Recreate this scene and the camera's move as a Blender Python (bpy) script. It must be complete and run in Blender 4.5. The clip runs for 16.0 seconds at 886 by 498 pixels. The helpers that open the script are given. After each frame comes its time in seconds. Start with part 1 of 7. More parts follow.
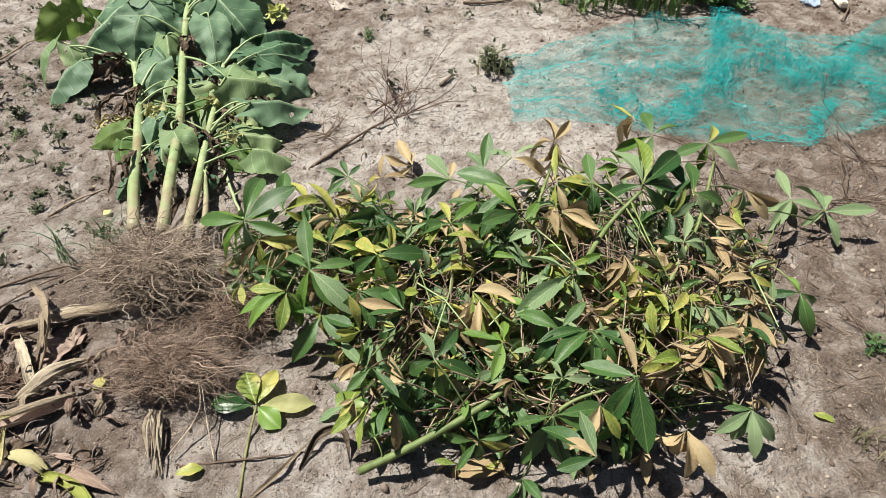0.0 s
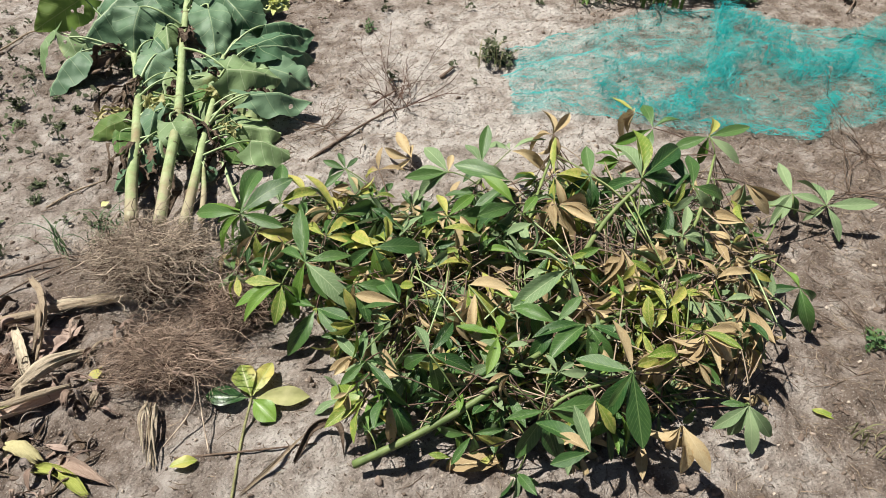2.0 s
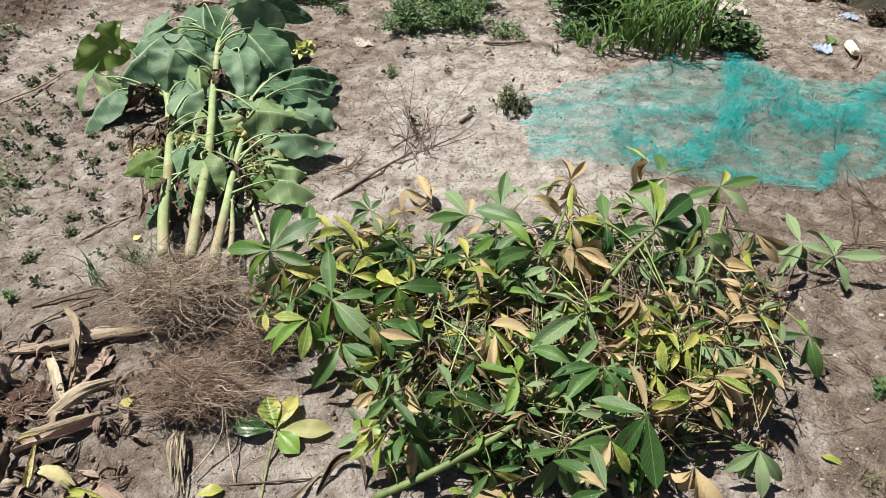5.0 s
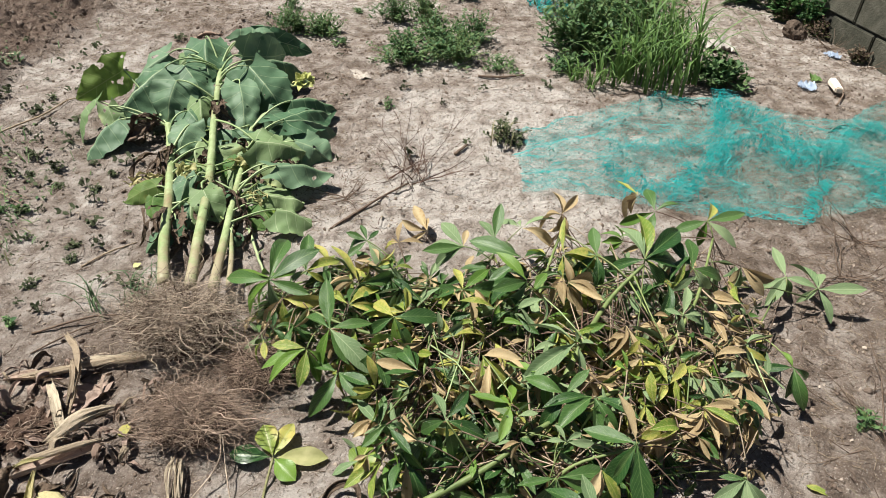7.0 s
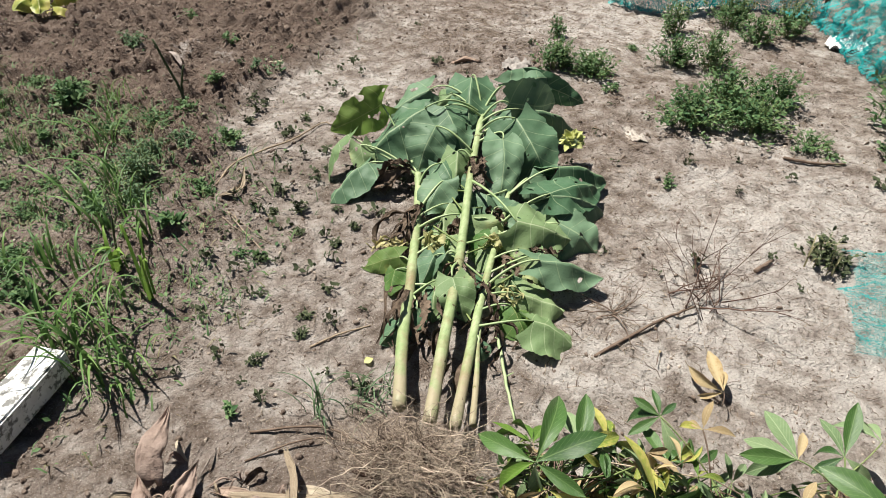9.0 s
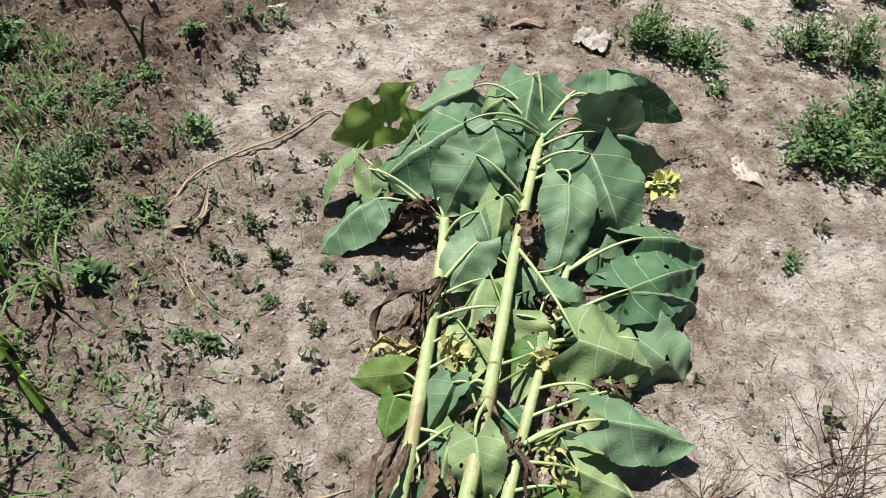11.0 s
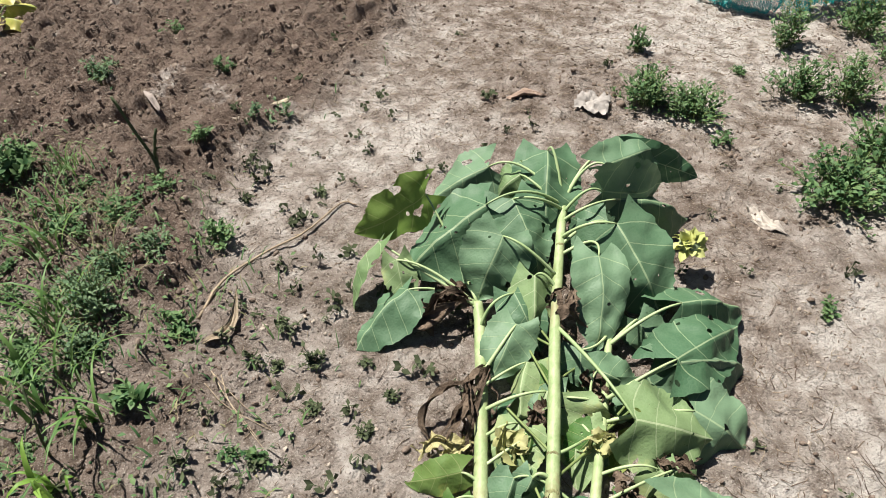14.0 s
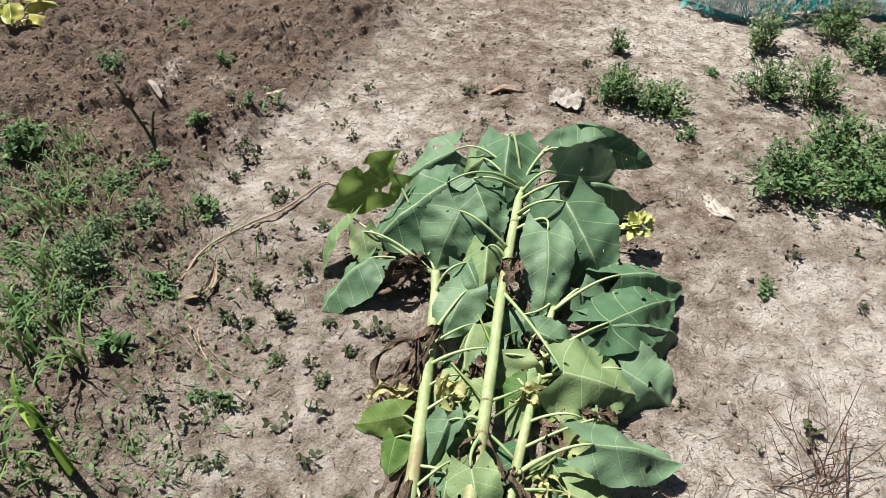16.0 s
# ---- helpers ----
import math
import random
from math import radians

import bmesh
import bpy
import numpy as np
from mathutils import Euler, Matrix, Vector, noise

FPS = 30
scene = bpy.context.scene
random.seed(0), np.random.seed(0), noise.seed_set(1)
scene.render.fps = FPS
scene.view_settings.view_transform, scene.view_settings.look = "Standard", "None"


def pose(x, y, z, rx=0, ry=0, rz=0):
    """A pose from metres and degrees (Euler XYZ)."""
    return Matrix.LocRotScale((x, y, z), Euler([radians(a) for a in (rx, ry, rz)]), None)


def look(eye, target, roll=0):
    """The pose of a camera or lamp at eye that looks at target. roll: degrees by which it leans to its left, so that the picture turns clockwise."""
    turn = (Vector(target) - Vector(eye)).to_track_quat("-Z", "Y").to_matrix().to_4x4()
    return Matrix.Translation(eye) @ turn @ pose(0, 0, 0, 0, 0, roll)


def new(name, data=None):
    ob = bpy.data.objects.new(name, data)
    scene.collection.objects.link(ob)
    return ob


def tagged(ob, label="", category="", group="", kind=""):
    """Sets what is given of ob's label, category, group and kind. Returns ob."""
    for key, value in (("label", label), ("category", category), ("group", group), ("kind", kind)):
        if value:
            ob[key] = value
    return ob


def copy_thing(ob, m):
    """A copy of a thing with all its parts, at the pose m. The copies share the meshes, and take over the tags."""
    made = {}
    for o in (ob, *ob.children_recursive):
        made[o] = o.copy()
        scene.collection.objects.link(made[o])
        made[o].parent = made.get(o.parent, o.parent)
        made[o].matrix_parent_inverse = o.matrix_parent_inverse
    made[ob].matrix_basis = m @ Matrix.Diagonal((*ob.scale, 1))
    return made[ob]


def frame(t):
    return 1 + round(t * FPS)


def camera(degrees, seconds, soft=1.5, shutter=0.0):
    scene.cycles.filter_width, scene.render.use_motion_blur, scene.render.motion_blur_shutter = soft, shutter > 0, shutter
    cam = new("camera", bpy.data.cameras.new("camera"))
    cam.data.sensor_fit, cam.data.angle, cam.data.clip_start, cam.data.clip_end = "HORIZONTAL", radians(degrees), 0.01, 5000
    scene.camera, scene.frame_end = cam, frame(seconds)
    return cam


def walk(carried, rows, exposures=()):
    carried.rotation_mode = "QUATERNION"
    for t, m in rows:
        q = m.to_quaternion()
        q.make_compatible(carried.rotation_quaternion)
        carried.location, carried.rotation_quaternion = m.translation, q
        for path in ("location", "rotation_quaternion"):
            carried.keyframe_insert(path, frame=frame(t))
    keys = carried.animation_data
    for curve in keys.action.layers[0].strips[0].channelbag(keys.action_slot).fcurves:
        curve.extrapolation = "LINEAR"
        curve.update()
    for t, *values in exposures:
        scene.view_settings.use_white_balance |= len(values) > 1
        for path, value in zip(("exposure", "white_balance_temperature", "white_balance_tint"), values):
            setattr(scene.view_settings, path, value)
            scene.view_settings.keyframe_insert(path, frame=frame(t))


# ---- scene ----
cam = camera(67.2, 16.0, soft=0.5)
PATH = [
    (0, (0.154, 0.201, 1.391), (0.095, 1.687, 0.054), 0.1),
    (0.5, (0.151, 0.212, 1.38), (0.098, 1.678, 0.021), 0.2),
    (1, (0.158, 0.216, 1.382), (0.095, 1.67, 0.01), -0.1),
    (1.5, (0.165, 0.217, 1.383), (0.1, 1.68, 0.022), -0.1),
    (2, (0.174, 0.209, 1.384), (0.102, 1.681, 0.032), 0.0),
    (2.5, (0.172, 0.204, 1.389), (0.09, 1.686, 0.048), 0.3),
    (3, (0.18, 0.196, 1.401), (0.083, 1.704, 0.091), -0.4),
    (3.5, (0.169, 0.188, 1.408), (0.068, 1.715, 0.12), 0.4),
    (4, (0.164, 0.178, 1.419), (0.053, 1.713, 0.141), 0.4),
    (6.5, (0.099, 0.137, 1.479), (0.027, 1.702, 0.236), 1.6),
    (7, (0.13, 0.131, 1.487), (0.051, 1.721, 0.276), 1.8),
    (7.5, (0.122, 0.147, 1.479), (-0.165, 1.722, 0.282), 2.5),
    (8, (-0.017, 0.266, 1.472), (-0.581, 1.75, 0.256), 0.6),
    (8.5, (-0.219, 0.499, 1.521), (-0.874, 1.95, 0.311), -0.8),
    (9, (-0.32, 0.69, 1.516), (-0.899, 2.147, 0.274), 1.2),
    (9.5, (-0.34, 1.018, 1.516), (-1.095, 2.354, 0.233), 1.1),
    (9.7, (-0.32, 1.151, 1.554), (-1.108, 2.452, 0.256), 0.3),
    (11.8, (-0.969, 1.593, 1.401), (-1.363, 2.827, -0.123), 7.2),
    (12, (-0.985, 1.605, 1.409), (-1.372, 2.842, -0.115), 6.4),
    (12.5, (-0.964, 1.563, 1.446), (-1.431, 2.815, -0.042), 4.5),
    (13, (-0.904, 1.55, 1.477), (-1.503, 2.81, 0.044), 0.6),
    (13.5, (-0.868, 1.546, 1.502), (-1.495, 2.838, 0.11), -0.4),
    (14, (-0.844, 1.564, 1.505), (-1.431, 2.904, 0.142), -0.1),
    (14.5, (-0.856, 1.551, 1.504), (-1.431, 2.918, 0.163), 0.8),
    (15, (-0.906, 1.529, 1.491), (-1.491, 2.878, 0.135), 2.5),
    (15.5, (-0.848, 1.504, 1.502), (-1.427, 2.831, 0.123), 1.5),
    (16, (-0.588, 1.453, 1.527), (-1.243, 2.79, 0.192), -0.3),
]
walk(cam, [(t, look(eye, target, roll)) for t, eye, target, roll in PATH], exposures=[(0, 0.87), (4.2, 0.87), (7, 0.87), (8.5, 0.86), (12, 1.00), (16, 0.98)])

# ---- light ----
SUN_FROM = Vector((-0.42, 0.12, 0.90)).normalized()
sky_world = bpy.data.worlds.new("sky")
scene.world = sky_world
sky_world.use_nodes = True
sky_nodes = sky_world.node_tree.nodes
sky_tex = sky_nodes.new("ShaderNodeTexSky")
sky_tex.sky_type, sky_tex.sun_disc = "NISHITA", False
sky_tex.sun_elevation = math.asin(SUN_FROM.z)
sky_tex.sun_rotation = math.atan2(SUN_FROM.x, SUN_FROM.y)
sky_world.node_tree.links.new(sky_tex.outputs[0], sky_nodes["Background"].inputs[0])
sky_nodes["Background"].inputs[1].default_value = 0.0245
sun = new("sun", bpy.data.lights.new("sun", "SUN"))
sun.data.energy, sun.data.angle, sun.data.color = 5.0, radians(0.55), (0.985, 0.955, 0.865)
sun.matrix_world = look(SUN_FROM * 20, (0, 0, 0))

# ---- materials ----


class Mat:
    """A node material with short ways to add nodes."""

    def __init__(self, name, rough=0.7, spec=0.3):
        self.m = bpy.data.materials.new(name)
        self.m.use_nodes = True
        self.t = self.m.node_tree
        self.b = self.t.nodes["Principled BSDF"]
        self.b.inputs["Roughness"].default_value = rough
        self.b.inputs["Specular IOR Level"].default_value = spec
        self.out = self.t.nodes["Material Output"]

    def n(self, kind, **kw):
        node = self.t.nodes.new("ShaderNode" + kind)
        for k, v in kw.items():
            node.inputs[k].default_value = v
        return node

    def link(self, a, b):
        self.t.links.new(a, b)

    def coords(self, space="Object"):
        return self.n("TexCoord").outputs[space]

    def noise(self, vec, scale, detail=4.0, rough=0.6):
        node = self.n("TexNoise", Scale=scale, Detail=detail, Roughness=rough)
        self.link(vec, node.inputs["Vector"])
        return node.outputs["Fac"]

    def ramp(self, fac, stops):
        node = self.n("ValToRGB")
        e = node.color_ramp.elements
        while len(e) < len(stops):
            e.new(0.5)
        for el, (p, c) in zip(e, stops):
            el.position, el.color = p, (*c, 1)
        self.link(fac, node.inputs[0])
        return node.outputs[0]

    def mix(self, fac, a, b, mode="MIX"):
        node = self.t.nodes.new("ShaderNodeMix")
        node.data_type, node.blend_type = "RGBA", mode
        for sock, v in ((node.inputs[0], fac), (node.inputs[6], a), (node.inputs[7], b)):
            if hasattr(v, "is_linked"):
                self.link(v, sock)
            elif isinstance(v, tuple):
                sock.default_value = (*v, 1)
            else:
                sock.default_value = v
        return node.outputs[2]

    def math(self, op, a, b=0.0, clamp=False):
        node = self.t.nodes.new("ShaderNodeMath")
        node.operation, node.use_clamp = op, clamp
        for sock, v in ((node.inputs[0], a), (node.inputs[1], b)):
            if hasattr(v, "is_linked"):
                self.link(v, sock)
            else:
                sock.default_value = v
        return node.outputs[0]

    def color(self, sock):
        self.link(sock, self.b.inputs["Base Color"])
        return self

    def bump(self, height, strength=0.4, distance=0.004):
        node = self.n("Bump", Strength=strength, Distance=distance)
        self.link(height, node.inputs["Height"])
        self.link(node.outputs[0], self.b.inputs["Normal"])
        return self

    def translucent(self, sock, amount):
        tr = self.n("BsdfTranslucent")
        self.link(sock, tr.inputs[0])
        mx = self.n("MixShader", Fac=amount)
        self.link(self.b.outputs[0], mx.inputs[1])
        self.link(tr.outputs[0], mx.inputs[2])
        self.link(mx.outputs[0], self.out.inputs[0])
        return self


def ground_material():
    m = Mat("soil", 0.95, 0.1)
    v = m.coords()
    big, mid, fine, grit = m.noise(v, 2.2), m.noise(v, 11, 6), m.noise(v, 60, 5), m.noise(v, 210, 4, 0.75)
    patch = m.noise(v, 5.5, 5, 0.65)
    sand = m.ramp(mid, [(0.30, (0.30, 0.252, 0.222)), (0.48, (0.45, 0.395, 0.358)), (0.64, (0.60, 0.55, 0.515))])
    brown = m.ramp(mid, [(0.30, (0.120, 0.088, 0.070)), (0.52, (0.240, 0.190, 0.160)), (0.70, (0.37, 0.310, 0.268))])
    tilled = m.ramp(mid, [(0.3, (0.080, 0.053, 0.042)), (0.55, (0.168, 0.120, 0.097)), (0.75, (0.265, 0.203, 0.168))])

    def mask(name):
        a = m.t.nodes.new("ShaderNodeAttribute")
        a.attribute_name = name
        return a.outputs["Fac"]

    sandy = mask("sandy")
    soft = m.math("SUBTRACT", m.math("ADD", sandy, m.math("MULTIPLY", m.math("SUBTRACT", m.math("ADD", m.math("MULTIPLY", mid, 0.5), m.math("MULTIPLY", patch, 0.5)), 0.5), 2.4)), m.math("MULTIPLY", m.math("SUBTRACT", fine, 0.5), 0.7), True)
    base = m.mix(soft, brown, sand)
    wet = m.math("ADD", mask("tilled"), m.math("MULTIPLY", m.math("SUBTRACT", mid, 0.5), 0.9), True)
    base = m.mix(wet, base, tilled)
    base = m.mix(m.math("MULTIPLY", m.math("SUBTRACT", big, 0.35, True), 0.45), base, (0.24, 0.188, 0.157))
    # bleached crust
    crust = m.math("MULTIPLY", m.math("SUBTRACT", m.math("ADD", sandy, m.math("MULTIPLY", m.math("SUBTRACT", patch, 0.5), 2.2)), 0.72), 2.4, True)
    base = m.mix(m.math("MULTIPLY", crust, m.math("MULTIPLY", m.math("SUBTRACT", mid, 0.3, True), 2.4, True)), base, (0.59, 0.54, 0.505))
    # fine shrinkage cracks here and there
    warp = m.n("VectorMath")
    wob = m.n("TexNoise", Scale=18.0, Detail=3.0)
    m.link(v, wob.inputs["Vector"])
    sc = m.n("VectorMath")
    sc.operation = "SCALE"
    sc.inputs["Scale"].default_value = 0.06
    m.link(wob.outputs["Color"], sc.inputs[0])
    m.link(v, warp.inputs[0])
    m.link(sc.outputs[0], warp.inputs[1])
    cell = m.n("TexVoronoi", Scale=13.0)
    cell.feature = "DISTANCE_TO_EDGE"
    m.link(warp.outputs[0], cell.inputs["Vector"])
    crack = m.math("MULTIPLY", m.math("LESS_THAN", cell.outputs["Distance"], 0.022), m.math("MULTIPLY", m.math("SUBTRACT", m.noise(v, 3.3, 3), 0.50, True), 6.0, True))
    base = m.mix(m.math("MULTIPLY", crack, 0.6), base, (0.13, 0.098, 0.08))
    # specks of dry debris and small stones
    vor = m.n("TexVoronoi", Scale=55.0)
    m.link(v, vor.inputs["Vector"])
    speck = m.math("MULTIPLY", m.math("LESS_THAN", vor.outputs["Distance"], 0.17), m.math("GREATER_THAN", fine, 0.50))
    base = m.mix(m.math("MULTIPLY", speck, 0.62), base, (0.10, 0.076, 0.06))
    base = m.mix(m.math("MULTIPLY", m.math("GREATER_THAN", grit, 0.60), 0.65), base, (0.58, 0.525, 0.475))
    base = m.mix(m.math("MULTIPLY", m.math("LESS_THAN", grit, 0.40), 0.66), base, (0.11, 0.082, 0.066))
    m.color(base)
    relief = m.math("ADD", m.math("ADD", fine, m.math("MULTIPLY", m.noise(v, 27, 5), 1.3)), m.math("MULTIPLY", grit, 0.5))
    m.bump(m.math("SUBTRACT", relief, m.math("MULTIPLY", crack, 0.5)), 1.0, 0.024)
    return m.m


def varied(name, a, b, scale=30, rough=0.8, spec=0.2, bump=0.4, dist=0.003, trans=0.0, jitter=0.5, stretch=(1, 1, 1)):
    """A plain material that goes between two colours, over the thing and from piece to piece."""
    m = Mat(name, rough, spec)
    mp = m.n("Mapping", Scale=stretch)
    m.link(m.coords(), mp.inputs[0])
    v = mp.outputs[0]
    f = m.noise(v, scale, 5)
    isl = m.n("NewGeometry").outputs["Random Per Island"]
    rnd = m.n("ObjectInfo").outputs["Random"]
    fac = m.math("ADD", m.math("MULTIPLY", m.math("SUBTRACT", f, 0.5), 1.8), m.math("ADD", m.math("MULTIPLY", isl, jitter), m.math("MULTIPLY", rnd, 1 - jitter)), True)
    c = m.mix(fac, a, b)
    m.color(c)
    m.bump(m.noise(v, scale * 5, 3), bump, dist)
    if trans:
        m.translucent(c, trans)
    return m.m


def leaf_material(name, dark, light, vein, blotch=None, amount=0.0, rough=0.45, trans=0.22, ribs=9.0, rib_width=0.10, spec=0.4, net=0.0):
    """A leaf: midrib and side veins along its own length, mottled, with spots where it yellows."""
    m = Mat(name, rough, spec)
    uv = m.n("SeparateXYZ")
    m.link(m.coords("UV"), uv.inputs[0])
    u, w = uv.outputs[0], m.math("ABSOLUTE", m.math("SUBTRACT", uv.outputs[1], 0.5))
    rib = m.math("LESS_THAN", w, rib_width * 0.22)
    slope = m.math("FRACT", m.math("MULTIPLY", m.math("SUBTRACT", u, m.math("MULTIPLY", w, 0.55)), ribs))
    side = m.math("LESS_THAN", slope, rib_width)
    v = m.coords()
    f, g = m.noise(v, 14, 4), m.noise(v, 70, 4)
    rnd = m.n("ObjectInfo").outputs["Random"]
    c = m.mix(m.math("ADD", m.math("MULTIPLY", m.math("SUBTRACT", f, 0.5), 0.9), rnd, True), dark, light)
    if blotch:
        edge = m.math("ADD", m.math("MULTIPLY", w, 0.5), m.math("MULTIPLY", rnd, 0.25))
        spot = m.math("MULTIPLY", m.math("SUBTRACT", m.math("ADD", f, m.math("SUBTRACT", edge, m.math("MULTIPLY", g, 0.3))), 0.66 - amount), 4.0, True)
        c = m.mix(m.math("MULTIPLY", spot, 0.8), c, blotch)
        dots = m.math("GREATER_THAN", m.noise(v, 190, 2), 0.70)
        c = m.mix(m.math("MULTIPLY", dots, 0.6), c, tuple(0.3 * x for x in blotch))
    c = m.mix(m.math("MULTIPLY", side, 0.55), c, vein)
    c = m.mix(m.math("MULTIPLY", rib, 0.75), c, vein)
    relief = m.math("SUBTRACT", m.math("MULTIPLY", g, 0.5), m.math("MULTIPLY", m.math("ADD", side, rib, True), 0.8))
    if net:
        # a fine net of veins, and holes eaten by insects
        vor = m.n("TexVoronoi", Scale=95.0)
        vor.feature = "DISTANCE_TO_EDGE"
        m.link(v, vor.inputs["Vector"])
        line = m.math("MULTIPLY", m.math("SUBTRACT", 0.10, vor.outputs["Distance"]), 8.0, True)
        c = m.mix(m.math("MULTIPLY", line, net), c, vein)
        relief = m.math("ADD", relief, m.math("MULTIPLY", vor.outputs["Distance"], 0.5))
        c = m.mix(m.math("MULTIPLY", m.math("SUBTRACT", m.noise(v, 5, 3), 0.5, True), 0.5, True), c, light)
    m.color(c)
    m.bump(relief, 0.6, 0.003)
    m.translucent(c, trans)
    if net:
        hole = m.math("GREATER_THAN", m.noise(v, 24, 1, 0.3), 0.735)
        clear, mx = m.n("BsdfTransparent"), m.n("MixShader")
        last = m.out.inputs[0].links[0].from_socket
        m.link(hole, mx.inputs[0])
        m.link(last, mx.inputs[1])
        m.link(clear.outputs[0], mx.inputs[2])
        m.link(mx.outputs[0], m.out.inputs[0])
    return m.m


def fibrous(name, a, b, dark):
    """Dead leaf tissue: fine fibres along its length, dark streaks, stains and soil."""
    m = Mat(name, 0.75, 0.25)
    mp = m.n("Mapping", Scale=(1.6, 26.0, 1.0))
    m.link(m.coords("UV"), mp.inputs[0])
    rnd = m.n("ObjectInfo").outputs["Random"]
    sh = m.n("VectorMath")
    m.link(mp.outputs[0], sh.inputs[0])
    m.link(rnd, sh.inputs[1])
    fib, broad = m.noise(sh.outputs[0], 2.2, 5, 0.7), m.noise(sh.outputs[0], 0.55, 3)
    spot = m.noise(m.coords(), 38, 5, 0.7)
    c = m.mix(m.math("ADD", m.math("MULTIPLY", m.math("SUBTRACT", fib, 0.5), 4.2), rnd, True), a, b)
    c = m.mix(m.math("MULTIPLY", m.math("SUBTRACT", broad, 0.62), 5.0, True), c, dark)
    c = m.mix(m.math("MULTIPLY", m.math("SUBTRACT", spot, 0.60), 6.0, True), c, tuple(0.8 * x for x in dark))
    m.color(c)
    m.bump(m.math("ADD", fib, m.math("MULTIPLY", spot, 0.5)), 0.9, 0.004)
    m.translucent(c, 0.08)
    return m.m


def stalk_material():
    m = Mat("sunflower_stalk_skin", 0.5, 0.35)
    v = m.coords()
    f, g, h = m.noise(v, 16, 5), m.noise(v, 5, 3), m.noise(v, 90, 3)
    c = m.ramp(f, [(0.3, (0.19, 0.26, 0.105)), (0.7, (0.37, 0.43, 0.235))])
    c = m.mix(m.math("MULTIPLY", m.math("SUBTRACT", m.math("ADD", g, m.math("MULTIPLY", h, 0.25)), 0.66), 5.0, True), c, (0.24, 0.185, 0.105))
    wave = m.n("Mapping", Scale=(1.0, 0.28, 1.0))
    m.link(v, wave.inputs[0])
    c = m.mix(m.math("MULTIPLY", m.math("SUBTRACT", m.noise(wave.outputs[0], 130, 3), 0.5, True), 2.2, True), c, (0.14, 0.19, 0.075))
    far = m.n("VectorMath")
    far.operation = "LENGTH"
    m.link(v, far.inputs[0])
    soiled_base = m.math("MULTIPLY", m.math("ADD", m.math("SUBTRACT", 0.27, far.outputs["Value"]), m.math("MULTIPLY", m.math("SUBTRACT", f, 0.5), 0.5)), 7.0, True)
    c = m.mix(m.math("MULTIPLY", soiled_base, 0.75), c, (0.30, 0.225, 0.165))
    m.color(c)
    m.bump(m.math("ADD", h, f), 0.5, 0.003)
    return m.m


SOIL = ground_material()
CLOD = varied("clod_soil", (0.12, 0.088, 0.070), (0.30, 0.236, 0.197), 40, 0.95, 0.1, 0.8, 0.006)
PEBBLE = varied("pale_soil_crumb", (0.22, 0.165, 0.13), (0.46, 0.39, 0.33), 60, 0.95, 0.1, 0.6)
TWIG = varied("dead_twig", (0.075, 0.05, 0.037), (0.20, 0.145, 0.11), 50, 0.85, 0.2, 0.6, stretch=(1, 1, 0.3))
TWIG_R = varied("reddish_twig", (0.060, 0.036, 0.028), (0.17, 0.105, 0.08), 50, 0.85, 0.2, 0.6)
STRAW = varied("dry_straw", (0.20, 0.145, 0.10), (0.46, 0.37, 0.27), 40, 0.8, 0.2)
ROOT = varied("fibrous_root", (0.060, 0.038, 0.030), (0.56, 0.455, 0.36), 35, 0.85, 0.2, jitter=0.9)
ROOT_DARK = varied("soiled_root", (0.055, 0.036, 0.027), (0.44, 0.33, 0.26), 35, 0.9, 0.15, jitter=0.9)
CORE = varied("root_soil", (0.055, 0.034, 0.026), (0.14, 0.092, 0.070), 45, 0.95, 0.1, 1.0, 0.01)
STALK = stalk_material()
SCAR = varied("leaf_scar", (0.075, 0.055, 0.032), (0.27, 0.27, 0.13), 90, 0.85, 0.2, 0.8, 0.004)
PETIOLE = varied("petiole_skin", (0.20, 0.29, 0.12), (0.40, 0.48, 0.26), 25, 0.5, 0.35, 0.2)
SUN_G = leaf_material("sunflower_leaf_green", (0.048, 0.112, 0.056), (0.135, 0.215, 0.130), (0.28, 0.36, 0.21), None, 0, 0.55, 0.12, 4.6, 0.045, 0.25, 0.08)
SUN_P = leaf_material("sunflower_leaf_pale", (0.125, 0.20, 0.085), (0.225, 0.30, 0.145), (0.36, 0.42, 0.25), (0.30, 0.31, 0.13), -0.04, 0.6, 0.16, 4.6, 0.05, 0.25, 0.10)
SUN_Y = leaf_material("sunflower_leaf_yellowing", (0.08, 0.18, 0.045), (0.20, 0.28, 0.08), (0.33, 0.37, 0.16), (0.40, 0.37, 0.10), -0.07, 0.6, 0.42, 4.6, 0.05, 0.25, 0.10)
# yellower, brighter copy of the leaf green, with light through it in the colour
SUN_T = leaf_material("sunflower_leaf_backlit", (0.075, 0.155, 0.035), (0.165, 0.25, 0.06), (0.28, 0.33, 0.12), None, 0, 0.6, 0.45, 4.6, 0.05, 0.25, 0.08)
SUN_W = varied("withered_yellow_leaf", (0.30, 0.31, 0.12), (0.52, 0.49, 0.26), 20, 0.7, 0.2, 0.5, 0.004, 0.3)
WITHER = varied("withered_leaf", (0.040, 0.027, 0.020), (0.21, 0.155, 0.115), 45, 0.9, 0.1, 1.0, 0.008)
LEAF_G = leaf_material("leaflet_green", (0.020, 0.066, 0.016), (0.078, 0.155, 0.040), (0.16, 0.24, 0.09), None, 0, 0.36, 0.18, 11, 0.09, 0.45)
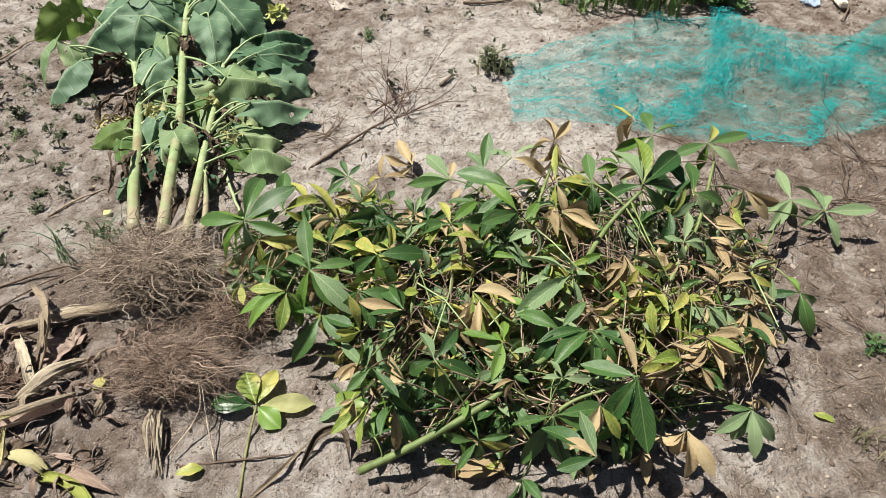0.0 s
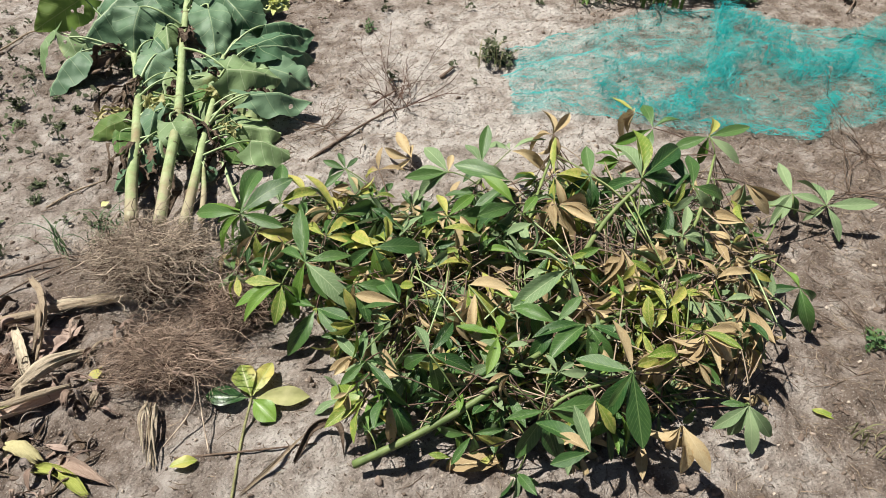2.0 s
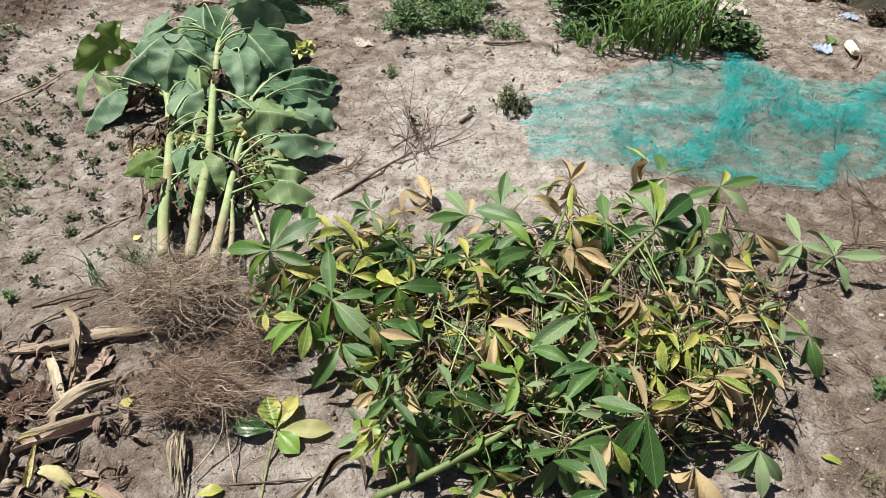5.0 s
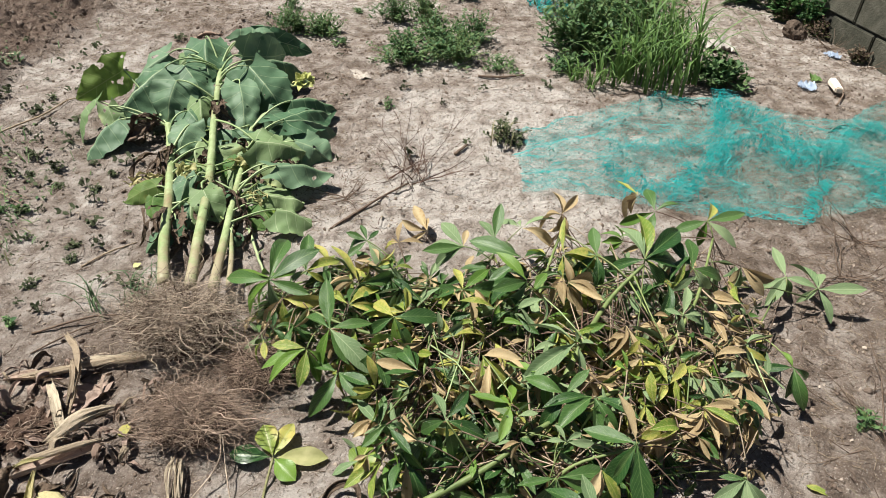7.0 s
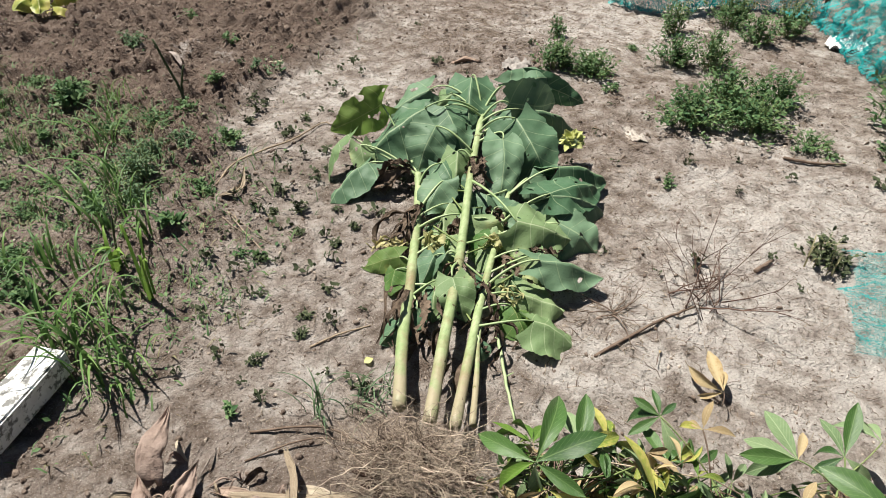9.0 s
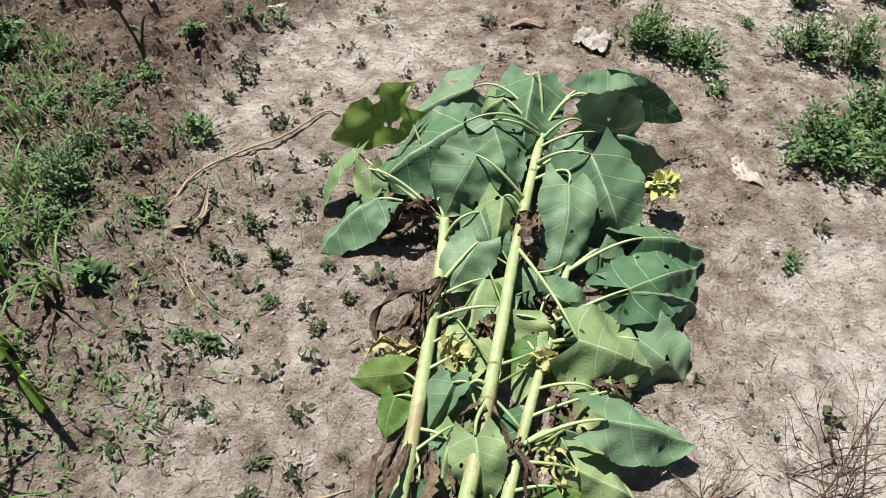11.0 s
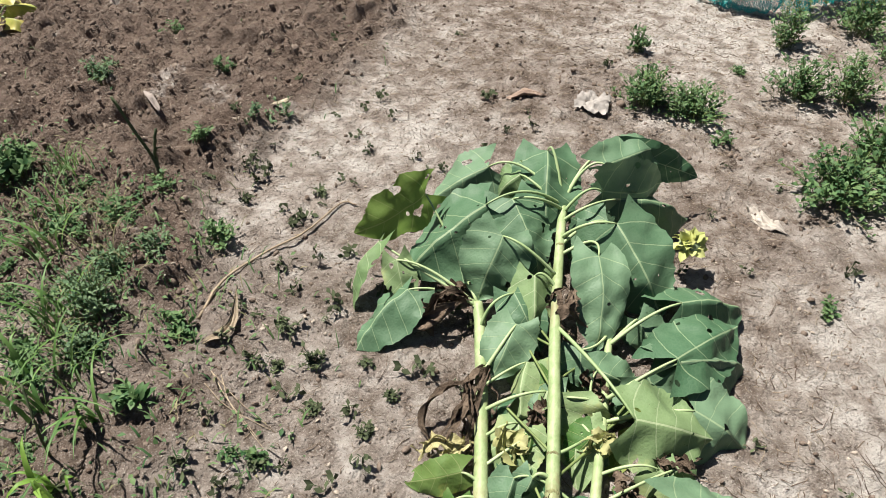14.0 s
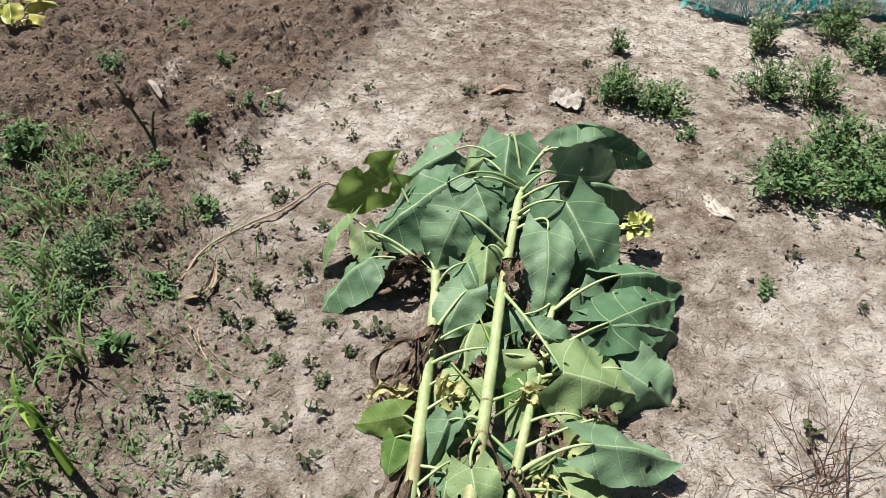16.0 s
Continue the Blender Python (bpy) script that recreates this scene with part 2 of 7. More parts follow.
LEAF_V = leaf_material("leaflet_lime", (0.075, 0.165, 0.024), (0.155, 0.265, 0.045), (0.22, 0.31, 0.10), None, 0, 0.40, 0.22, 11, 0.10, 0.35)
LEAF_P = leaf_material("leaflet_pale_underside", (0.13, 0.20, 0.095), (0.24, 0.32, 0.165), (0.32, 0.39, 0.22), None, 0, 0.65, 0.18, 11, 0.10, 0.2)
LEAF_Y = leaf_material("leaflet_yellowing", (0.13, 0.21, 0.030), (0.36, 0.38, 0.075), (0.40, 0.40, 0.16), (0.50, 0.42, 0.13), 0.13, 0.45, 0.22, 11, 0.10, 0.35)
LEAF_D = leaf_material("leaflet_dry", (0.30, 0.215, 0.115), (0.55, 0.44, 0.26), (0.52, 0.43, 0.27), (0.33, 0.19, 0.07), 0.0, 0.7, 0.2, 11, 0.08, 0.2)
STEM = varied("branch_bark_green", (0.075, 0.115, 0.035), (0.22, 0.27, 0.10), 25, 0.55, 0.3, 0.3, stretch=(1, 1, 0.3))
WEED = leaf_material("weed_leaf", (0.028, 0.085, 0.026), (0.075, 0.165, 0.050), (0.14, 0.23, 0.09), None, 0, 0.6, 0.2, 7, 0.1, 0.25)
WEED_B = varied("broadleaf_weed", (0.036, 0.096, 0.034), (0.150, 0.230, 0.092), 9, 0.6, 0.25, 0.3, trans=0.2, jitter=0.8)
WEED_F = varied("feathery_weed", (0.050, 0.105, 0.050), (0.165, 0.235, 0.125), 12, 0.65, 0.2, 0.3, trans=0.2, jitter=0.8)
GRASS = varied("grass_blade", (0.048, 0.115, 0.028), (0.18, 0.29, 0.085), 8, 0.5, 0.3, 0.2, trans=0.25, jitter=0.8)
GRASS_L = varied("maize_blade", (0.11, 0.22, 0.035), (0.24, 0.37, 0.075), 8, 0.5, 0.3, 0.2, trans=0.3, jitter=0.8)
GRASS_D = varied("wilted_grass", (0.11, 0.12, 0.055), (0.33, 0.29, 0.17), 9, 0.7, 0.2, 0.2, trans=0.15, jitter=0.8)
SEEDLING = varied("scorched_seedling", (0.030, 0.038, 0.020), (0.105, 0.125, 0.065), 20, 0.8, 0.2, 0.3, jitter=0.7)
HUSK = fibrous("dry_husk", (0.33, 0.255, 0.18), (0.64, 0.55, 0.42), (0.17, 0.115, 0.08))
HUSK_W = fibrous("bleached_leaf", (0.36, 0.31, 0.27), (0.56, 0.50, 0.45), (0.24, 0.19, 0.155))
HUSK_M = fibrous("weathered_leaf", (0.26, 0.205, 0.178), (0.44, 0.37, 0.335), (0.14, 0.10, 0.083))
HUSK_R = fibrous("dry_husk_reddish", (0.31, 0.215, 0.168), (0.52, 0.40, 0.325), (0.13, 0.082, 0.058))
HUSK_Y = fibrous("yellow_stem_sheath", (0.36, 0.32, 0.15), (0.64, 0.57, 0.31), (0.19, 0.115, 0.06))
DRY = varied("dry_leaf_tissue", (0.17, 0.115, 0.092), (0.40, 0.305, 0.258), 30, 0.85, 0.15, 0.7, 0.006, 0.06, 0.6)
STEM_Y = fibrous("yellow_green_stem", (0.30, 0.34, 0.075), (0.52, 0.53, 0.17), (0.22, 0.21, 0.07))
NET = varied("teal_net_thread", (0.003, 0.27, 0.27), (0.012, 0.44, 0.44), 5, 0.45, 0.4, 0.0, trans=0.25)
PAPER = varied("dirty_white_paper", (0.20, 0.175, 0.16), (0.38, 0.35, 0.33), 20, 0.8, 0.2, 0.5, 0.004)
PLASTIC = varied("pale_blue_plastic_film", (0.22, 0.30, 0.45), (0.44, 0.50, 0.60), 25, 0.35, 0.5, 0.5, 0.004, 0.2)
CLOTH = varied("white_cloth", (0.72, 0.73, 0.74), (0.86, 0.87, 0.88), 20, 0.85, 0.2, 0.4)
BOTTLE = varied("cream_wood_offcut", (0.60, 0.50, 0.40), (0.78, 0.70, 0.60), 15, 0.7, 0.25, 0.4)
PETAL = varied("yellow_petal", (0.42, 0.46, 0.15), (0.60, 0.60, 0.26), 20, 0.6, 0.2, 0.2, trans=0.25)


def painted_block_material():
    m = Mat("whitewashed_concrete", 0.85, 0.2)
    v = m.coords()
    f, g = m.noise(v, 9, 5), m.noise(v, 38, 5, 0.7)
    c = m.ramp(f, [(0.3, (0.60, 0.59, 0.57)), (0.7, (0.82, 0.82, 0.81))])
    chips = m.math("MULTIPLY", m.math("SUBTRACT", m.math("ADD", m.math("MULTIPLY", g, 0.7), m.math("MULTIPLY", f, 0.3)), 0.505), 18.0, True)
    c = m.mix(m.math("MULTIPLY", m.math("SUBTRACT", m.noise(v, 20, 5), 0.5, True), 1.6, True), c, (0.36, 0.34, 0.31))
    c = m.mix(m.math("MULTIPLY", chips, 0.85), c, (0.10, 0.095, 0.088))
    m.color(c)
    m.bump(m.math("SUBTRACT", g, m.math("MULTIPLY", chips, 0.4)), 0.7, 0.006)
    return m.m


WHITEWASH = painted_block_material()
# block and mortar kept dark: the wall's shade is put into these colours
BLOCK = varied("concrete_block", (0.055, 0.055, 0.043), (0.135, 0.130, 0.105), 14, 0.95, 0.1, 0.8, 0.008)
MORTAR = varied("mortar", (0.025, 0.024, 0.021), (0.055, 0.053, 0.047), 20, 0.95, 0.1, 0.7)
ROCK = varied("brown_rock", (0.06, 0.045, 0.036), (0.17, 0.128, 0.102), 18, 0.95, 0.1, 1.0, 0.012)

# ---- mesh helpers ----


def hash2(ix, iy, seed):
    h = np.sin(ix * 127.1 + iy * 311.7 + seed * 74.7) * 43758.5453
    return h - np.floor(h)


def value_noise(x, y, seed=0):
    ix, iy = np.floor(x), np.floor(y)
    fx, fy = x - ix, y - iy
    fx, fy = fx * fx * (3 - 2 * fx), fy * fy * (3 - 2 * fy)
    a, b = hash2(ix, iy, seed), hash2(ix + 1, iy, seed)
    c, d = hash2(ix, iy + 1, seed), hash2(ix + 1, iy + 1, seed)
    return (a * (1 - fx) + b * fx) * (1 - fy) + (c * (1 - fx) + d * fx) * fy


def fbm(x, y, seed=0, octaves=4):
    total, amp = 0.0, 0.5
    for k in range(octaves):
        total = total + amp * (value_noise(x * 2 ** k, y * 2 ** k, seed + k * 3.7) - 0.5)
        amp *= 0.5
    return total


def step(a, b, x):
    t = np.clip((x - a) / (b - a), 0, 1)
    return t * t * (3 - 2 * t)


def blob(x, y, cx, cy, rx, ry):
    return np.exp(-(((x - cx) / rx) ** 2 + ((y - cy) / ry) ** 2))


def cells(x, y, seed):
    """The distance to the nearest of scattered points, one to a unit square."""
    ix, iy = np.floor(x), np.floor(y)
    best = np.full(np.shape(x), 9.0)
    for dx in (-1, 0, 1):
        for dy in (-1, 0, 1):
            px, py = ix + dx + hash2(ix + dx, iy + dy, seed), iy + dy + hash2(ix + dx, iy + dy, seed + 5)
            best = np.minimum(best, (px - x) ** 2 + (py - y) ** 2)
    return np.sqrt(best)


def tilled_mask(x, y):
    edge = -2.36 + 0.42 * step(3.1, 2.2, y) - 0.15 * step(4.2, 5.0, y) + 0.35 * fbm(x * 2.1, y * 2.1, 5)
    bed = step(0.16, -0.16, x - edge) * step(2.2, 2.9, y)
    return np.clip(bed + 0.50 * step(-1.55, -1.95, x + 0.4 * fbm(x * 0.8, y * 0.8, 46)) * step(3.0, 2.5, y) * step(-0.4, 0.8, y + fbm(x * 0.7, y * 0.7, 47)) + 0.45 * blob(x, y, -1.35, 4.25, 0.4, 0.3) + 0.35 * blob(x, y, -0.38, 3.45, 0.22, 0.16), 0, 1)


def sandy_mask(x, y):
    s = 0.36 + 1.1 * fbm(x * 1.7, y * 1.7, 11) + 0.7 * fbm(x * 6.5, y * 6.5, 12)
    s = s + 0.9 * blob(x, y, 0.08, 2.42, 0.5, 0.45) + 0.85 * blob(x, y, 0.2, 3.1, 0.55, 0.55) + 0.75 * blob(x, y, -0.75, 5.15, 0.6, 0.8) + 0.3 * blob(x, y, -0.3, 3.2, 0.3, 0.4)
    s = s + 0.4 * blob(x, y, -2.0, 3.3, 0.35, 0.8) + 0.35 * blob(x, y, -1.3, 1.85, 0.35, 0.3) + 0.35 * blob(x, y, -0.2, 1.0, 0.3, 0.25)
    s = s - 0.6 * step(0.9, 1.3, x + 0.5 * fbm(x * 0.9, y * 0.9, 44)) * step(3.3, 2.6, y) * step(-0.6, 0.6, y + fbm(x * 0.7, y * 0.7, 45)) - 0.40 * blob(x, y, -1.05, 1.15, 0.45, 0.4) - 0.30 * step(-1.65, -2.05, x + 0.4 * fbm(x * 0.8, y * 0.8, 46)) * step(3.0, 2.3, y) * step(-0.6, 0.6, y + fbm(x * 0.7, y * 0.7, 47))
    s = s - 0.3 * blob(x, y, -1.2, 3.3, 0.7, 0.5) + 0.15 * blob(x, y, 1.85, 3.9, 0.4, 0.5)
    return np.clip(s, 0, 1)


def ground_height(x, y):
    x, y = np.asarray(x, float), np.asarray(y, float)
    t = tilled_mask(x, y)
    z = 0.030 * fbm(x * 1.3, y * 1.3, 2) + 0.020 * fbm(x * 7, y * 7, 3) * (1 + t) + 0.022 * fbm(x * 22, y * 22, 4, 3) * (1 + 1.6 * t)
    z = z + t * (0.02 + 0.10 * np.abs(fbm(x * 4.5, y * 4.5, 8)) + 0.09 * fbm(x * 10, y * 10, 9) + 0.05 * np.abs(fbm(x * 17, y * 17, 10)))
    wx, wy = x + 0.03 * fbm(x * 15, y * 15, 30), y + 0.03 * fbm(x * 15, y * 15, 31)
    round_lumps = 0.060 * np.sqrt(np.maximum(0, 0.36 - cells(wx * 11, wy * 11, 17) ** 2)) + 0.040 * np.sqrt(np.maximum(0, 0.36 - cells(wx * 23, wy * 23, 18) ** 2))
    z = z + (0.03 + t) * round_lumps * (0.2 + 0.8 * step(0.3, 0.7, value_noise(x * 4, y * 4, 19)))
    lump = np.maximum(0, value_noise(x * 19, y * 19, 14) - 0.62) * (0.4 + value_noise(x * 2.5, y * 2.5, 15))
    z = z + 0.034 * lump - 0.026 * np.maximum(0, value_noise(x * 9, y * 9, 16) - 0.62)
    return z


CORE_X, CORE_Y = np.arange(-4.9, 3.21, 0.0125), np.arange(0.45, 6.3, 0.0125)
HEIGHTS = ground_height(*np.meshgrid(CORE_X, CORE_Y)).tolist()


def ground_at(x, y):
    i, j = int((x + 4.9) / 0.0125 + 0.5), int((y - 0.45) / 0.0125 + 0.5)
    if 0 <= i < len(CORE_X) and 0 <= j < len(CORE_Y):
        return HEIGHTS[j][i]
    return float(ground_height(x, y))


def mesh_object(name, verts, faces, material, parent=None, label="", uvs=None, smooth=True):
    me = bpy.data.meshes.new(name)
    me.from_pydata([tuple(v) for v in verts], [], faces)
    if uvs is not None:
        layer = me.uv_layers.new(name="UVMap")
        flat = np.array([uvs[i] for f in faces for i in f], dtype=np.float32).ravel()
        layer.data.foreach_set("uv", flat)
    me.materials.append(material)
    if smooth:
        me.polygons.foreach_set("use_smooth", [True] * len(me.polygons))
    ob = new(name, me)
    if parent:
        ob.parent = parent
    if label:
        tagged(ob, label)
    return ob


def thing(name, at, label, category, group="", kind=""):
    ob = new(name)
    ob.location = at
    ob.empty_display_size = 0.05
    return tagged(ob, label, category, group, kind)


class Soup:
    """Collects vertices, faces and texture places for one mesh."""

    def __init__(self):
        self.v, self.f, self.uv = [], [], []

    def add(self, verts, faces, uvs=None):
        k = len(self.v)
        self.v.extend(verts)
        self.f.extend([tuple(i + k for i in f) for f in faces])
        self.uv.extend(uvs if uvs is not None else [(0.5, 0.5)] * len(verts))

    def tube(self, pts, radii, sides=6, cap=True):
        pts = [Vector(p) for p in pts]
        verts, faces = [], []
        side = None
        for i, p in enumerate(pts):
            d = (pts[min(i + 1, len(pts) - 1)] - pts[max(i - 1, 0)]).normalized()
            if side is None:
                side = d.orthogonal().normalized()
            side = (side - d * side.dot(d)).normalized() if (side - d * side.dot(d)).length > 1e-6 else d.orthogonal().normalized()
            up = d.cross(side)
            r = radii[i] if isinstance(radii, (list, tuple)) else radii
            for k in range(sides):
                a = 2 * math.pi * k / sides
                verts.append(p + side * (r * math.cos(a)) + up * (r * math.sin(a)))
        for i in range(len(pts) - 1):
            for k in range(sides):
                a, b = i * sides + k, i * sides + (k + 1) % sides
                faces.append((a, b, b + sides, a + sides))
        if cap:
            faces.append(tuple(range(sides))[::-1])
            faces.append(tuple(range(len(verts) - sides, len(verts))))
        self.add(verts, faces)

    def done(self, name, material, parent=None, label="", origin=(0, 0, 0), smooth=True):
        o = Vector(origin)
        return mesh_object(name, [Vector(v) - o for v in self.v], self.f, material, parent, label, self.uv, smooth)


def bezier(a, b, c, d, n):
    a, b, c, d = (Vector(p) for p in (a, b, c, d))
    return [a * (1 - t) ** 3 + b * (3 * t * (1 - t) ** 2) + c * (3 * t * t * (1 - t)) + d * t ** 3 for t in (i / n for i in range(n + 1))]


def spline(pts, n):
    """A smooth line through the points, n steps for each span."""
    pts = [Vector(p) for p in pts]
    p = [pts[0] * 2 - pts[1], *pts, pts[-1] * 2 - pts[-2]]
    out = []
    for i in range(1, len(p) - 2):
        for k in range(n):
            t = k / n
            out.append(0.5 * (2 * p[i] + (p[i + 1] - p[i - 1]) * t + (2 * p[i - 1] - 5 * p[i] + 4 * p[i + 1] - p[i + 2]) * t * t
                              + (3 * p[i] - p[i - 1] - 3 * p[i + 1] + p[i + 2]) * t ** 3))
    return out + [pts[-1]]


rng = random.Random(7)


def jit(r):
    return rng.uniform(-r, r)


def blade(soup, base, tip, width, profile, hint=(0, 0, 1), arch=0.0, fold=0.0, wave=0.0, nu=8, nv=2, serrate=0.0, twist=0.0, curl=0.0, crumple=0.0, lobe=0.0):
    """A leaf-shaped sheet from base to tip. profile(u): half width; arch: rise along its length; fold: rise of the edges; wave: ripples."""
    base, tip = Vector(base), Vector(tip)
    ax = tip - base
    length = ax.length
    ax.normalize()
    up = Vector(hint) - ax * Vector(hint).dot(ax)
    up = up.normalized() if up.length > 1e-4 else ax.orthogonal().normalized()
    phase, freq = rng.uniform(0, 6.28), rng.uniform(1.5, 2.6)
    verts, uvs, faces = [], [], []
    for i in range(nu + 1):
        u = i / nu
        a = twist * u
        sd = (ax.cross(up)) * math.cos(a) + up * math.sin(a)
        un = sd.cross(ax)
        w = profile(u) * width * 0.5
        mid = base + ax * (length * u) + un * (arch * math.sin(math.pi * min(u * 1.0, 1)) * length - curl * length * u * u)
        for j in range(-nv, nv + 1):
            s = j / nv
            ww = w * (1 + (serrate * rng.uniform(-1, 1) if abs(j) == nv else 0))
            lift = fold * abs(s) * w * (1.2 - 0.4 * abs(s)) + wave * width * math.sin(phase + freq * u * 6.28 + (1.3 if s > 0 else 2.9)) * s * s
            back = -lobe * length * abs(s) ** 1.3 * (1 - u) ** 2
            q = mid + sd * (s * ww) + un * lift + ax * back
            if crumple:
                q = q + un * crumple * (noise.noise(q * 11 + Vector((phase, 0, 0))) + 0.55 * noise.noise(q * 27 + Vector((0, phase, 0)))) * (0.35 + 0.65 * min(1, abs(s) + u))
            verts.append(q)
            uvs.append((u, 0.5 + 0.5 * s * min(1.0, profile(u))))
    row = 2 * nv + 1
    for i in range(nu):
        for j in range(2 * nv):
            a = i * row + j
            faces.append((a, a + 1, a + row + 1, a + row))
    soup.add(verts, faces, uvs)


def heart(u):
    if u < 0.34:
        return 0.62 + 0.38 * math.sin(u / 0.34 * math.pi / 2)
    return max(0.02, (1 - ((u - 0.34) / 0.66) ** 2.0) ** 0.85)


def lance(u):
    return max(0.03, math.sin(math.pi * min(1, u ** 0.85)) ** 0.8)


def obovate(u):
    return max(0.04, math.sin(math.pi * min(1, u ** 1.3)) ** 0.85 * (1 if u > 0.12 else 0.75))


def sheath(u):
    return (0.55 + 0.45 * math.sin(math.pi * min(1, u * 1.25))) * (1 if u < 0.75 else max(0.12, 1 - ((u - 0.75) / 0.25) ** 1.5))


# ---- ground ----


def build_ground():
    core_x, core_y = CORE_X, CORE_Y
    grow = 0.03 * np.cumsum(1.35 ** np.arange(32))
    xs = np.concatenate([core_x[0] - grow[::-1], core_x, core_x[-1] + grow])
    ys = np.concatenate([core_y[0] - grow[::-1], core_y, core_y[-1] + grow])
    X, Y = np.meshgrid(xs, ys)
    Z = ground_height(X, Y)
    far = np.maximum(np.maximum(core_x[0] - X, X - core_x[-1]), np.maximum(core_y[0] - Y, Y - core_y[-1]))
    Z = np.where(far > 0.5, Z * 0.3 + 0.02 * np.minimum(far, 40) * fbm(X * 0.05, Y * 0.05, 20), Z)
    nx, ny = len(xs), len(ys)
    me = bpy.data.meshes.new("ground")
    me.vertices.add(nx * ny)
    me.vertices.foreach_set("co", np.stack([X, Y, Z], -1).astype(np.float32).ravel())
    idx = np.arange(nx * ny).reshape(ny, nx)
    quads = np.stack([idx[:-1, :-1], idx[:-1, 1:], idx[1:, 1:], idx[1:, :-1]], -1).reshape(-1, 4)
    me.loops.add(quads.size)
    me.polygons.add(len(quads))
    me.polygons.foreach_set("loop_start", np.arange(0, quads.size, 4, dtype=np.int32))
    me.loops.foreach_set("vertex_index", quads.astype(np.int32).ravel())
    me.update(calc_edges=True)
    me.polygons.foreach_set("use_smooth", np.ones(len(quads), bool))
    for name, fn in (("sandy", sandy_mask), ("tilled", tilled_mask)):
        att = me.attributes.new(name, "FLOAT", "POINT")
        att.data.foreach_set("value", fn(X, Y).astype(np.float32).ravel())
    me.materials.append(SOIL)
    me.validate()
    tagged(new("ground", me), "dry crusted pale brown soil with a darker tilled bed", "ground", kind="structure")


build_ground()


def scatter(n, density, lo=(-4.6, 0.6), hi=(3.0, 6.4)):
    """Places on the ground, thinned by a density from 0 to 1."""
    out = []
    while len(out) < n:
        x, y = pick.uniform(lo[0], hi[0], 4000), pick.uniform(lo[1], hi[1], 4000)
        keep = pick.uniform(0, 1, 4000) < density(x, y)
        out += list(zip(x[keep].tolist(), y[keep].tolist()))
    return out[:n]


pick = np.random.RandomState(5)
ICO = bmesh.new()
bmesh.ops.create_icosphere(ICO, subdivisions=1, radius=1)
ICO_V = [v.co.copy() for v in ICO.verts]
ICO_F = [tuple(v.index for v in f.verts) for f in ICO.faces]
ICO.free()


OCT_V = [Vector(v) for v in ((1, 0, 0), (-1, 0, 0), (0, 1, 0), (0, -1, 0), (0, 0, 1), (0, 0, -1))]
OCT_F = [(0, 2, 4), (2, 1, 4), (1, 3, 4), (3, 0, 4), (2, 0, 5), (1, 2, 5), (3, 1, 5), (0, 3, 5)]


def lumps(name, n, density, size, material, label, category):
    s = Soup()
    for x, y in scatter(n, density):
        r = size[0] + (size[1] - size[0]) * rng.random() ** 3
        turn = Euler((jit(3), jit(3), jit(3))).to_matrix()
        sc = Vector((r * rng.uniform(0.6, 1.4), r * rng.uniform(0.6, 1.3), r * rng.uniform(0.45, 0.8)))
        c = Vector((x, y, ground_at(x, y) + r * 0.08))
        shape, faces = (ICO_V, ICO_F) if r > 0.007 else (OCT_V, OCT_F)
        s.add([c + turn @ Vector((v.x * sc.x, v.y * sc.y, v.z * sc.z)) * rng.uniform(0.82, 1.18) for v in shape], faces)
    ob = s.done(name, material, smooth=size[1] > 0.012)
    return tagged(ob, label, category, kind="stuff")


lumps("soil_clods", 13000, lambda x, y: tilled_mask(x, y) * 0.9 + 0.035, (0.002, 0.010), CLOD, "dark crumbled clods of tilled soil", "soil clods")
lumps("coarse_clods", 5200, lambda x, y: tilled_mask(x, y) ** 2 * (0.3 + value_noise(x * 3, y * 3, 23)), (0.004, 0.019), CLOD, "coarse clods of freshly tilled soil", "soil clods")
lumps("soil_crumbs", 18000, lambda x, y: 0.3 + 0.4 * sandy_mask(x, y), (0.0015, 0.008), PEBBLE, "small pale crumbs of dry soil", "soil crumbs")
lumps("dark_crumbs", 15000, lambda x, y: 0.75 - 0.68 * sandy_mask(x, y), (0.002, 0.013), CLOD, "small dark crumbs of soil", "soil crumbs")


def litter(name, n, density, length, radius, material, label, category, lift=0.25):
    s = Soup()
    for x, y in scatter(n, density):
        l, a = rng.uniform(*length) * rng.uniform(0.5, 1), rng.uniform(0, 6.28)
        d = Vector((math.cos(a), math.sin(a), rng.uniform(-0.05, lift)))
        p = Vector((x, y, ground_at(x, y) + 0.002))
        side = Vector((-d.y, d.x, 0)) * jit(0.25 * l)
        s.tube([p, p + d * l * 0.5 + side, p + d * l], [radius, radius * 0.9, radius * 0.4], 3)
    return tagged(s.done(name, material), label, category, kind="stuff")


def stubble(x, y):
    return (np.clip(0.10 + 0.8 * blob(x, y, -1.3, 4.7, 1.0, 0.8) + 0.9 * blob(x, y, 1.3, 1.7, 0.5, 0.9) + 0.5 * blob(x, y, -0.45, 2.4, 0.35, 0.35) + 0.6 * blob(x, y, 1.9, 4.3, 0.6, 0.5) + 0.4 * blob(x, y, -0.6, 3.1, 0.3, 0.5), 0, 1))


def soiled(x, y):
    return (np.clip(0.35 + 0.5 * sandy_mask(x, y), 0, 1))


